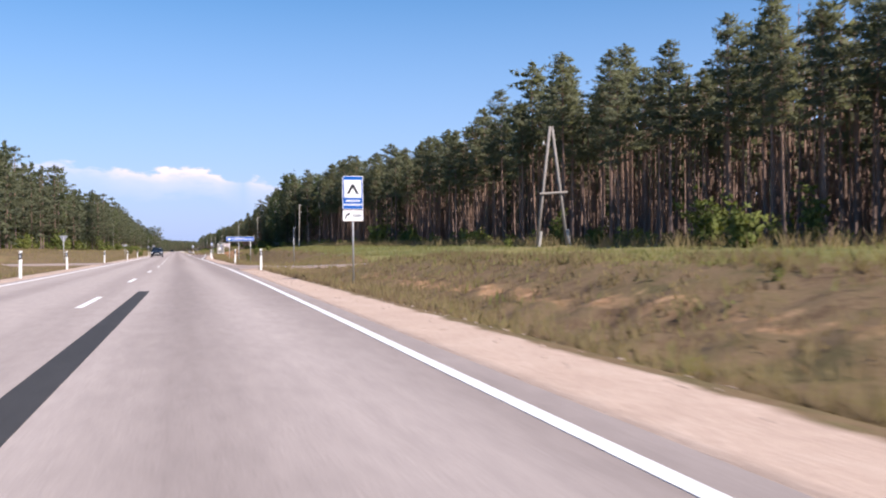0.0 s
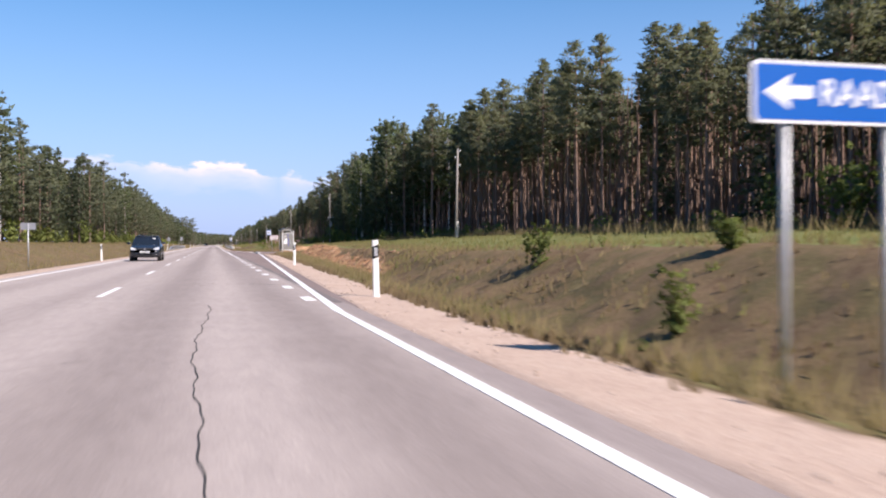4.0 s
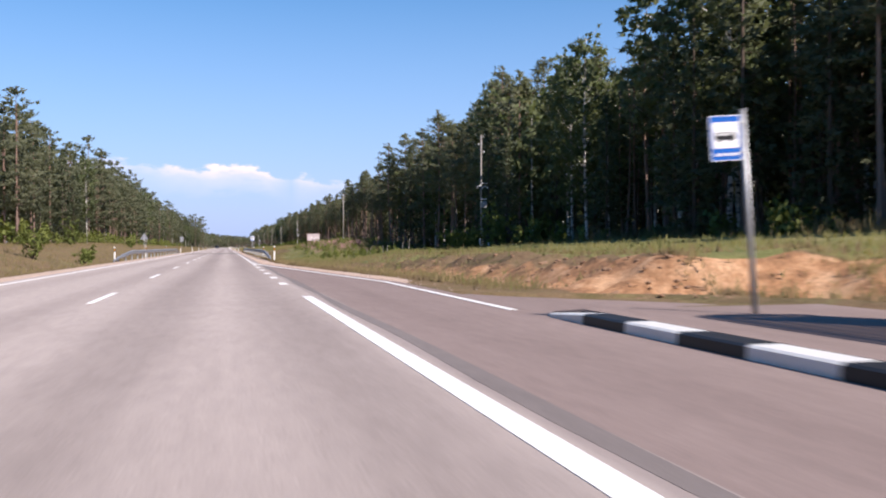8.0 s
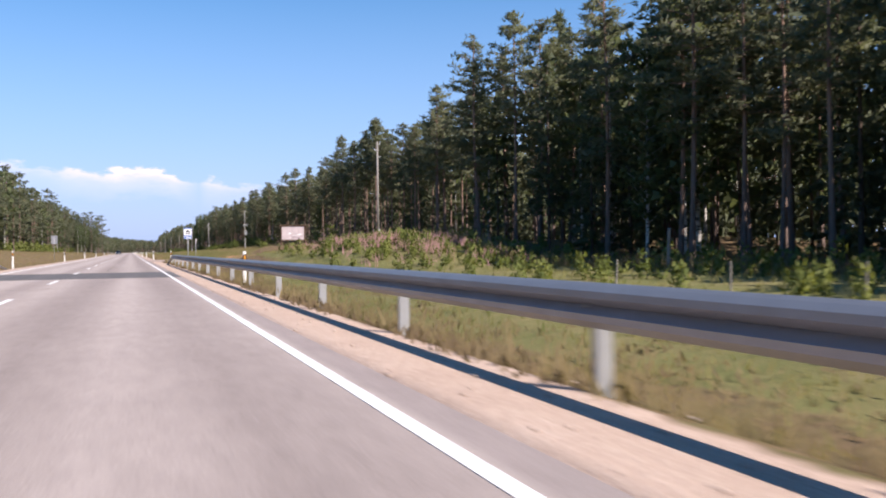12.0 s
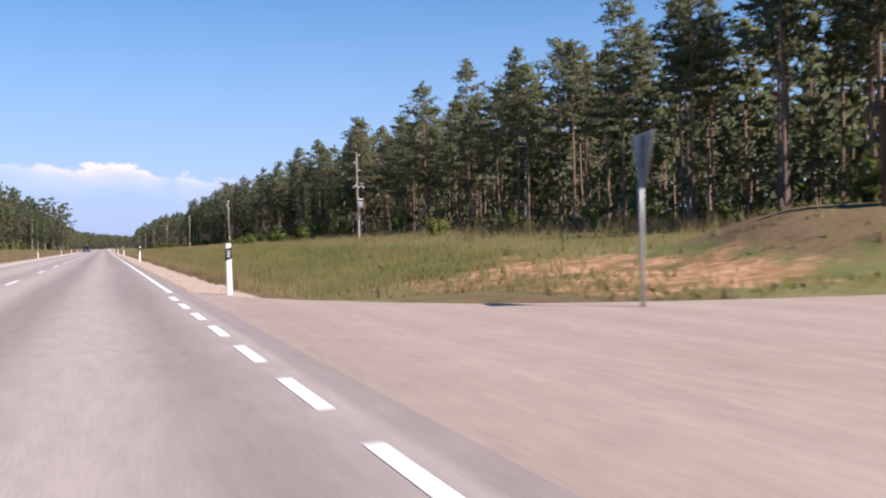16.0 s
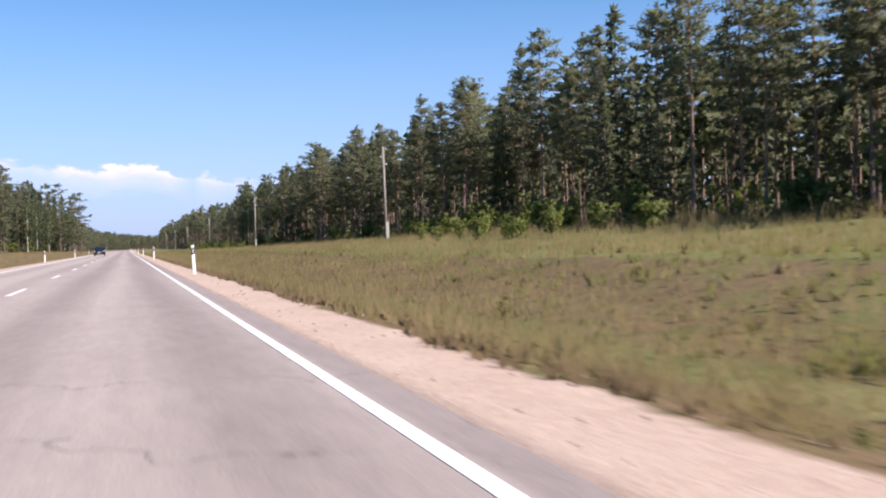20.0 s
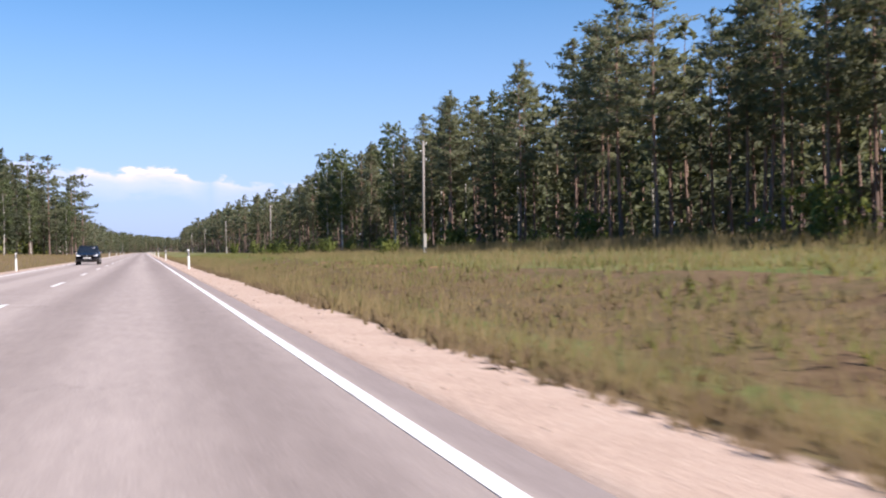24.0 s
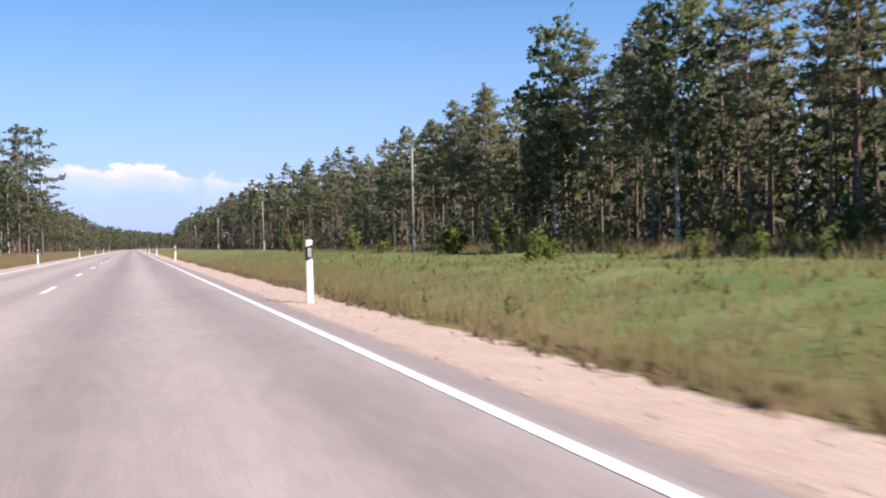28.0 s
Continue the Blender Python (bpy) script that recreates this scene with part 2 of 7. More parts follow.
def ground_mat():
    m, n, l, b = material("verge", 0.95, 0.0, 0.1)
    v = coords(n, l)
    att = n.new("ShaderNodeVertexColor")
    att.layer_name = "soil"
    sp = n.new("ShaderNodeSeparateColor")
    l.new(att.outputs[0], sp.inputs[0])
    big, mid, fine = noise_tex(n, l, v, 0.13, 4), noise_tex(n, l, v, 0.9, 5), noise_tex(n, l, v, 14.0, 4, 0.65)
    f = mix(n, l, 0.5, big, mid)
    green = ramp(n, l, f, [(0.3, (0.115, 0.128, 0.044)), (0.46, (0.185, 0.178, 0.070)), (0.56, (0.225, 0.192, 0.086)), (0.68, (0.30, 0.240, 0.125))])
    lush = ramp(n, l, f, [(0.3, (0.090, 0.152, 0.040)), (0.5, (0.155, 0.208, 0.068)), (0.7, (0.26, 0.255, 0.110))])
    patch = mix(n, l, 0.4, mid, noise_tex(n, l, v, 2.6, 5, 0.6))
    dry = ramp(n, l, mix(n, l, 0.3, patch, big), [(0.33, (0.070, 0.048, 0.030)), (0.42, (0.150, 0.098, 0.058)), (0.47, (0.205, 0.142, 0.082)), (0.51, (0.185, 0.132, 0.072)), (0.57, (0.138, 0.112, 0.054)), (0.66, (0.255, 0.196, 0.100))])
    sand = ramp(n, l, mix(n, l, 0.5, mid, noise_tex(n, l, v, 3.1, 5)), [(0.33, (0.15, 0.085, 0.052)), (0.47, (0.40, 0.215, 0.112)), (0.62, (0.60, 0.37, 0.215))])
    gravel = ramp(n, l, mix(n, l, 0.6, mid, fine), [(0.3, (0.44, 0.325, 0.258)), (0.5, (0.54, 0.410, 0.330)), (0.7, (0.62, 0.495, 0.41))])
    edge = n.new("ShaderNodeMath")
    edge.operation = "MULTIPLY_ADD"
    l.new(mid, edge.inputs[0])
    edge.inputs[1].default_value, edge.inputs[2].default_value = 0.9, -0.45

    def soft(k):
        a = n.new("ShaderNodeMath")
        a.operation = "ADD"
        l.new(sp.outputs[k], a.inputs[0])
        l.new(edge.outputs[0], a.inputs[1])
        return ramp(n, l, a.outputs[0], [(0.40, (0, 0, 0)), (0.60, (1, 1, 1))])
    green = mix(n, l, att.outputs["Alpha"], green, lush)
    c = mix(n, l, soft(1), green, dry)
    c = mix(n, l, soft(0), c, sand)
    c = mix(n, l, 0.75, c, ramp(n, l, fine, [(0.25, (0.45, 0.45, 0.45)), (0.7, (1.2, 1.2, 1.2))]), "MULTIPLY")
    grit = noise_tex(n, l, v, 34.0, 3, 0.6)
    gravel = mix(n, l, 0.7, gravel, ramp(n, l, grit, [(0.25, (0.62, 0.60, 0.58)), (0.7, (1.08, 1.08, 1.08))]), "MULTIPLY")
    c = mix(n, l, soft(2), c, gravel)
    l.new(c, b.inputs["Base Color"])
    bump(n, l, b, mix(n, l, 0.5, fine, grit), 0.7, 0.04)
    return m


def bark(name, low, high, z0, z1, scale=6.0):
    m, n, l, b = material(name, 0.9, 0.0, 0.15)
    tc = n.new("ShaderNodeTexCoord")
    sp = n.new("ShaderNodeSeparateXYZ")
    l.new(tc.outputs["Object"], sp.inputs[0])
    h = n.new("ShaderNodeMapRange")
    l.new(sp.outputs[2], h.inputs[0])
    h.inputs[1].default_value, h.inputs[2].default_value = z0, z1
    v = coords(n, l, (1, 1, 0.25))
    g = noise_tex(n, l, v, scale, 5, 0.65)
    a = mix(n, l, g, tuple(c * 0.5 for c in low), tuple(c * 1.3 for c in low))
    bb = mix(n, l, g, tuple(c * 0.65 for c in high), tuple(c * 1.25 for c in high))
    c = mix(n, l, h.outputs[0], a, bb)
    l.new(c, b.inputs["Base Color"])
    bump(n, l, b, g, 0.6, 0.05)
    return m


def birch_bark():
    m, n, l, b = material("birch_bark", 0.8, 0.0, 0.2)
    v = coords(n, l, (1, 1, 2.2))
    g = noise_tex(n, l, v, 2.2, 5, 0.7)
    c = ramp(n, l, g, [(0.42, (0.05, 0.045, 0.04)), (0.5, (0.52, 0.49, 0.45)), (0.8, (0.68, 0.66, 0.62))])
    l.new(c, b.inputs["Base Color"])
    return m


def weathered_wood(name, a, c2):
    m, n, l, b = material(name, 0.85, 0.0, 0.2)
    v = coords(n, l, (14, 14, 0.6))
    g = noise_tex(n, l, v, 1.5, 6, 0.65)
    l.new(ramp(n, l, g, [(0.3, a), (0.7, c2)]), b.inputs["Base Color"])
    bump(n, l, b, g, 0.5, 0.01)
    return m


M_LINE = line_paint()
M_GROUND = ground_mat()
M_PINE_BARK = bark("pine_bark", (0.190, 0.140, 0.122), (0.275, 0.182, 0.140), 2.0, 8.0)
M_SPRUCE_BARK = bark("spruce_bark", (0.11, 0.085, 0.07), (0.13, 0.10, 0.08), 2.0, 9.0)
M_BIRCH_BARK = birch_bark()
M_PINE = leafy("pine_needles", [(0.0, (0.125, 0.104, 0.070)), (0.22, (0.118, 0.128, 0.082)), (0.55, (0.164, 0.178, 0.112)), (1.0, (0.215, 0.225, 0.142))], 0.7, 0.5, 0.3)
M_SPRUCE = leafy("spruce_needles", [(0.0, (0.072, 0.086, 0.056)), (0.5, (0.110, 0.130, 0.080)), (1.0, (0.150, 0.168, 0.100))], 0.7, 0.45, 0.3)
M_BIRCH = leafy("birch_leaves", [(0.0, (0.078, 0.106, 0.050)), (0.5, (0.128, 0.160, 0.076)), (1.0, (0.180, 0.208, 0.100))], 0.65, 0.45, 0.3)
M_BUSH = leafy("bush_leaves", [(0.0, (0.075, 0.11, 0.028)), (0.5, (0.145, 0.18, 0.050)), (1.0, (0.24, 0.26, 0.075))], 0.6, 0.42)
M_GRASS = leafy("grass_blades", [(0.0, (0.090, 0.122, 0.038)), (0.5, (0.150, 0.170, 0.058)), (1.0, (0.24, 0.222, 0.092))], 0.8, 0.5, 0.2)
M_DRYGRASS = leafy("dry_grass_blades", [(0.0, (0.150, 0.136, 0.058)), (0.5, (0.240, 0.195, 0.098)), (1.0, (0.36, 0.278, 0.155))], 0.8, 0.5, 0.22)
M_HEATH = leafy("heather", [(0.0, (0.15, 0.115, 0.066)), (0.5, (0.185, 0.135, 0.080)), (1.0, (0.25, 0.195, 0.110))], 0.9, 0.4, 0.3)
M_DARKHEATH = leafy("dark_heather", [(0.0, (0.110, 0.080, 0.046)), (0.5, (0.165, 0.125, 0.070)), (1.0, (0.20, 0.170, 0.086))], 0.9, 0.45, 0.3)
M_FIREWEED = leafy("fireweed", [(0.0, (0.20, 0.19, 0.09)), (0.4, (0.33, 0.21, 0.18)), (1.0, (0.46, 0.27, 0.27))], 0.8, 0.4, 0.3)
M_TWIG = paint("dead_twigs", (0.16, 0.10, 0.075), 0.9, 0, 0.5, 0.4, 0.1)
M_WHITE = paint("white_plastic", (0.78, 0.78, 0.76), 0.45, 0, 0.3, 5)
M_BLACK = paint("black_plastic", (0.018, 0.018, 0.02), 0.5, 0, 0.2, 8)
M_ORANGE = paint("orange_reflector", (0.55, 0.24, 0.02), 0.35, 0, 0.15, 12)
M_GREYREF = paint("grey_reflector", (0.42, 0.43, 0.45), 0.3, 0.2, 0.2, 20)
M_BLUE = paint("sign_blue", (0.004, 0.105, 0.44), 0.35, 0, 0.1, 4)
M_SIGNWHITE = paint("sign_white", (0.80, 0.81, 0.82), 0.35, 0, 0.1, 4)
M_SIGNBLACK = paint("sign_black", (0.012, 0.012, 0.014), 0.4, 0, 0.1, 6)
M_SIGNBACK = paint("sign_back", (0.30, 0.31, 0.33), 0.5, 0.6, 0.3, 5)
M_STEEL = paint("galvanised_steel", (0.33, 0.34, 0.36), 0.5, 0.5, 0.4, 3)
M_POLE_STEEL = paint("galvanised_pole", (0.46, 0.47, 0.48), 0.5, 0.6, 0.3, 4)
M_WOOD = weathered_wood("weathered_pole", (0.16, 0.145, 0.13), (0.36, 0.33, 0.30))
M_BROWNWOOD = weathered_wood("brown_stained_wood", (0.07, 0.045, 0.03), (0.14, 0.09, 0.06))
M_CONCRETE = paint("pole_concrete", (0.42, 0.40, 0.37), 0.9, 0, 0.5, 4, 0.2)
M_PORCELAIN = paint("porcelain", (0.75, 0.75, 0.73), 0.25, 0, 0.1, 10)
M_TRANSFORMER = paint("transformer_grey", (0.36, 0.37, 0.37), 0.5, 0.1, 0.3, 3)
M_FRAME = paint("shelter_frame", (0.72, 0.72, 0.71), 0.45, 0.0, 0.35, 3)
M_SHEET = paint("shelter_sheet", (0.29, 0.285, 0.265), 0.55, 0.1, 0.5, 1.3)
M_ROOF = paint("shelter_roof", (0.075, 0.10, 0.11), 0.4, 0.2, 0.4, 2)
for m_, clear in ((M_SHEET, 0.16), (M_ROOF, 0.6)):
    tree = m_.node_tree
    see, mx = tree.nodes.new("ShaderNodeBsdfTransparent"), tree.nodes.new("ShaderNodeMixShader")
    see.inputs[0].default_value = (0.85, 0.80, 0.72, 1)
    mx.inputs[0].default_value = clear
    tree.links.new(tree.nodes["Principled BSDF"].outputs[0], mx.inputs[1])
    tree.links.new(see.outputs[0], mx.inputs[2])
    tree.links.new(mx.outputs[0], tree.nodes["Material Output"].inputs[0])
M_BLUEPAINT = paint("blue_lettering", (0.04, 0.075, 0.46), 0.6, 0, 0.3, 9)
M_PAPER = paint("paper_notice", (0.78, 0.78, 0.78), 0.8, 0, 0.15, 5)
M_POSTER = paint("faded_poster", (0.52, 0.445, 0.46), 0.75, 0, 0.6, 2.2)
M_FADED = paint("faded_print", (0.37, 0.31, 0.335), 0.75, 0, 0.6, 3)
M_TYRE = paint("tyre_rubber", (0.02, 0.02, 0.02), 0.8, 0, 0.3, 12)
M_RIM = paint("alloy_rim", (0.45, 0.45, 0.46), 0.35, 0.8, 0.3, 10)
M_CARGREY = paint("car_paint_grey", (0.030, 0.036, 0.048), 0.22, 0.3, 0.1, 2, 0.6)
M_CARBLACK = paint("car_paint_black", (0.010, 0.011, 0.016), 0.2, 0.2, 0.1, 2, 0.6)
M_GLASS = paint("tinted_car_glass", (0.015, 0.018, 0.022), 0.06, 0, 0.05, 2, 0.8)
M_LAMP = paint("headlamp_glass", (0.78, 0.80, 0.84), 0.12, 0.3, 0.05, 9, 0.8)
M_PLATE = paint("number_plate", (0.72, 0.73, 0.74), 0.4, 0, 0.1, 9)


# ------------------------------------------------------------ building helpers
def link(name, mesh, parent=None, mat=None, label=""):
    ob = new(name, mesh)
    if mat is not None and not mesh.materials:
        mesh.materials.append(mat)
    if parent is not None:
        ob.parent = parent
    if label:
        ob["label"] = label
    return ob


def part(name, bm, mat, parent=None, label="", smooth=False):
    me = bpy.data.meshes.new(name)
    if smooth:
        for f in bm.faces:
            f.smooth = True
    bm.to_mesh(me)
    bm.free()
    return link(name, me, parent, mat, label)


def thing(name, m, label, category, group="", kind=""):
    e = new(name)
    e.empty_display_size = 0.2
    e.matrix_world = m
    return tagged(e, label, category, group, kind)


def box(sx, sy, sz, cx=0, cy=0, cz=0, bevel=0.0, rot=None, bm=None):
    bm = bm or bmesh.new()
    made = bmesh.ops.create_cube(bm, size=1.0)["verts"]
    bmesh.ops.scale(bm, vec=(sx, sy, sz), verts=made)
    if bevel > 0:
        edges = list({e for v in made for e in v.link_edges})
        made = list({v for f in bmesh.ops.bevel(bm, geom=edges, offset=bevel, segments=2, affect="EDGES", profile=0.5)["faces"] for v in f.verts} | {v for v in made if v.is_valid})
    if rot is not None:
        bmesh.ops.transform(bm, matrix=rot, verts=made)
    bmesh.ops.translate(bm, vec=(cx, cy, cz), verts=made)
    return bm


def rod(a, b, r0, r1=None, n=12, bm=None):
    """A round bar from a to b."""
    bm = bm or bmesh.new()
    a, b = Vector(a), Vector(b)
    made = bmesh.ops.create_cone(bm, cap_ends=True, segments=n, radius1=r0, radius2=r0 if r1 is None else r1, depth=(b - a).length)["verts"]
    turn = (b - a).to_track_quat("Z", "Y").to_matrix().to_4x4()
    bmesh.ops.transform(bm, matrix=Matrix.Translation((a + b) / 2) @ turn, verts=made)
    return bm


def plate(outline, y, thick, bm=None):
    """An upright plate in the x-z plane with a given outline, its face towards -y."""
    bm = bm or bmesh.new()
    front = [bm.verts.new((x, y, z)) for x, z in outline]
    back = [bm.verts.new((x, y + thick, z)) for x, z in outline]
    bm.faces.new(front)
    bm.faces.new(back[::-1])
    for i in range(len(outline)):
        j = (i + 1) % len(outline)
        bm.faces.new((front[j], front[i], back[i], back[j]))
    bmesh.ops.recalc_face_normals(bm, faces=bm.faces[:])
    return bm


def rounded(w, h, r, n=4, cx=0.0, cz=0.0):
    pts = []
    for qx, qz, a0 in ((1, 1, 0), (-1, 1, 90), (-1, -1, 180), (1, -1, 270)):
        for i in range(n + 1):
            a = radians(a0 + 90 * i / n)
            pts.append((cx + qx * (w / 2 - r) + r * math.cos(a), cz + qz * (h / 2 - r) + r * math.sin(a)))
    return pts


def lettering(body, size, mat, parent, m, name="lettering", extrude=0.001, align="CENTER", bold=0.0):
    cu = bpy.data.curves.new(name, "FONT")
    cu.body, cu.size, cu.extrude, cu.align_x, cu.align_y, cu.offset = body, size, extrude, align, "CENTER", bold
    tmp = bpy.data.objects.new(name, cu)
    scene.collection.objects.link(tmp)
    bpy.context.view_layer.update()
    me = bpy.data.meshes.new_from_object(tmp.evaluated_get(bpy.context.evaluated_depsgraph_get()))
    bpy.data.objects.remove(tmp)
    bpy.data.curves.remove(cu)
    ob = link(name, me, parent, mat)
    ob.matrix_local = m
    return ob


def fast_mesh(name, verts, tris, mat, smooth=False, normals=None):
    """One mesh out of arrays of points and triangles."""
    me = bpy.data.meshes.new(name)
    verts, tris = np.asarray(verts, np.float32), np.asarray(tris, np.int32)
    me.vertices.add(len(verts))
    me.vertices.foreach_set("co", verts.ravel())
    me.loops.add(tris.size)
    me.loops.foreach_set("vertex_index", tris.ravel())
    me.polygons.add(len(tris))
    me.polygons.foreach_set("loop_start", np.arange(0, tris.size, 3, dtype=np.int32))
    me.polygons.foreach_set("loop_total", np.full(len(tris), 3, np.int32))
    if smooth:
        me.polygons.foreach_set("use_smooth", np.ones(len(tris), bool))
    me.update(calc_edges=True)
    if normals is not None:
        me.normals_split_custom_set_from_vertices(normals.astype(np.float32))
    me.materials.append(mat)
    return me


# ------------------------------------------------------------ the lie of the land
def curve(y, *pts):
    xs, zs = zip(*pts)
    return np.interp(y, xs, zs)


def smooth01(a):
    a = np.clip(a, 0, 1)
    return a * a * (3 - 2 * a)


def bay_edge(y):
    """How far the bus bay's outer line stands out from the lane's edge line."""
    return curve(y, (102, 0), (176, 2.6), (205, 2.6), (227, 0.51), (230, 0.255), (233, 0.06), (236, -0.05), (239, -0.085), (250, -0.02), (258, 0))


def far_bend(y):
    """Far ahead the road swings slowly to the right."""
    y = np.asarray(y, float)
    return 0.00022 * np.clip(y - 1150.0, 0, 900.0) ** 2 + 0.396 * np.maximum(y - 2050.0, 0)


def bend(y):
    """The road comes out of a faint curve, runs straight and swings off far ahead."""
    y = np.asarray(y, float)
    return -0.00015 * np.minimum(70.0 - np.minimum(y, 70.0), 110.0) ** 2 + far_bend(y)


def corner(x, wide, long):
    """How far a side road's rounded corner widens its mouth at x."""
    return long * (1 - np.sqrt(np.maximum(0, 1 - (1 - np.clip((x - 0.30) / wide, 0, 1)) ** 2)))


def in_mouth(x, y, more=0.0, soft=2.2):
    """1 on the first side road, 0 away from it."""
    return smooth01((y - 49.0 + corner(x, 3.6, 4.2) + soft + more) / soft) * smooth01((53.2 + corner(x, 6.0, 14.0) + soft + more - y) / soft)


def side_road(x, y):
    """1 in the mouths of the two side roads, 0 away from them."""
    a = in_mouth(x, y)
    b = smooth01((y - 357) / 5) * smooth01((386 - y) / 7)
    return np.maximum(a, b)


def inland(y):
    """Height of the meadow's far side on the right."""
    return curve(y, (-60, 0.7), (50, 0.9), (107, 1.35), (165, 1.5), (190, 1.6), (206, 1.5), (232, 1.25), (250, 0.95), (268, 0.4), (285, -0.2), (325, -0.4), (345, 1.65), (362, 1.35), (381, 1.0), (412, 1.45), (433, 1.5), (520, 1.15), (596, 0.45), (682, 0.1), (900, 0.0), (1500, 0.0))


def ditch(y):
    return curve(y, (-60, -0.6), (44, -0.6), (56, -0.15), (70, -0.35), (90, -0.8), (110, -0.85), (128, -0.25), (175, -0.1), (205, -0.1), (236, -0.45), (255, -1.0), (285, -1.5), (325, -1.5), (348, -0.7), (386, -0.5), (430, -0.55), (600, -0.5), (900, -0.4), (1500, -0.2))


def inland_left(y):
    return curve(y, (-60, 1.2), (60, 1.2), (130, 1.6), (250, 1.4), (360, 2.0), (450, 1.5), (600, 1.2), (800, 0.7), (1200, 0.2), (1500, 0.0))


def road_far(y):
    """The road keeps level; the land rises behind its far end."""
    return smooth01((y - 2300) / 700) * 8.0


def rough_land(x, y):
    return (np.sin(0.83 * x + 0.31 * y) * np.sin(0.47 * y - 0.39 * x) * 0.06 + np.sin(2.1 * x + 1.3 * y) * np.sin(1.7 * y - 0.7 * x) * 0.035
            + np.sin(0.17 * x + 0.071 * y) * 0.08)


def land(x, y):
    """Height of the ground (x: metres from the edge line, y: along the road)."""
    y = np.asarray(y, float)
    x = np.asarray(x, float) - bend(y)
    off = bay_edge(y)
    stop = np.where((y > 178) & (y < 200), smooth01((y - 179) / 5) * smooth01((200 - y) / 3) * 4.0, 0.0)
    u = x - off - stop
    d, top = ditch(y), inland(y)
    bank = curve(y, (-60, 9.0), (66, 8.5), (74, 7.4), (112, 7.4), (128, 5.6), (212, 5.3), (240, 9.0), (262, 14.0), (330, 16.0), (352, 11.0), (386, 12.0), (440, 10.0), (470, 9.2), (640, 9.2), (700, 10.0), (1500, 11.0))
    lip = curve(y, (-60, 0.75), (60, 0.6), (75, 0.62), (110, 0.62), (128, 0.45), (236, 0.45), (262, 0.5), (350, 0.5), (386, 0.5), (440, 0.42), (470, 0.32), (610, 0.4), (700, 0.5), (1500, 0.5))
    low = 3.6
    z = np.where(u < 0.36, -0.09, -0.012 - 0.03 * smooth01((u - 0.36) / 1.1))
    s1 = smooth01((u - 1.5) / (low - 1.5))
    ramp_up = np.clip((u - low) / (bank - low), 0, 1)
    s2 = smooth01(ramp_up) * 0.45 + ramp_up ** 1.25 * 0.55
    s3 = smooth01((u - bank) / 12.0) * 0.4 + np.clip((u - bank) / 15.0, 0, 1) * 0.6
    right = z + s1 * d + s2 * (top * lip - d) + s3 * top * (1 - lip)
    gate = side_road(x, y) * smooth01((30 - x) / 8)
    rise = curve(x, (0, -0.09), (5, -0.07), (12, 0.1), (30, 1.1), (60, 1.6))
    ridge = np.maximum(0.0, 1.0 - np.abs(y - 381.0) / 7.5) * np.maximum(0.0, 1.0 - np.abs(x - 16.9) / 6.8)
    right = right * (1 - gate) + rise * gate + smooth01(ridge * 1.5) * 1.2
    w = -7.5 - x
    zl = np.where(w < 0.05, -0.09, -0.012 - 0.03 * smooth01(w / 1.0))
    left = zl + smooth01((w - 1.2) / 2.4) * -0.4 + smooth01((w - 3.6) / 7.0) * (inland_left(y) * 0.7 + 0.4) + smooth01((w - 10) / 12) * inland_left(y) * 0.3
    gl = smooth01((y - 68) / 4) * smooth01((86 - y) / 4) * smooth01((x + 40) / 8)
    left = left * (1 - gl) + -0.06 * gl
    mound = smooth01(1.35 - np.hypot((x - 18.0) / 8.5, (y - 336.0) / 14.0))
    right = right + mound * curve(y, (300, 0.8), (336, 0.85), (346, 0.3), (352, 0.0))
    right = right + 0.17 * smooth01((y - 181.2) / 2.2) * smooth01((196.5 - y) / 4.0) * smooth01((x - 5.6) / 0.7) * smooth01((9.6 - x) / 2.4)
    out = np.where(x > -3.5, right, left)
    face = smooth01((u - 3.2) / 1.0) * smooth01((8.0 - u) / 2.0) * curve(y, (-20, 0.7), (42, 0.7), (48, 0), (66, 0), (74, 0.5), (118, 0.5), (132, 1), (225, 1), (245, 0))
    out = out + face * (0.13 * np.sin(2.1 * y + 1.1 * x) * np.sin(1.3 * y - 2.3 * x) + 0.10 * np.sin(3.3 * y + 2.0) * np.sin(0.7 * y + 3.3 * x))
    far = np.maximum(smooth01((u - 1.8) / 2.5), smooth01((w - 1.5) / 2.5))
    return out + far * (1 - np.maximum(gate, gl)) * rough_land(x, y) + road_far(y)


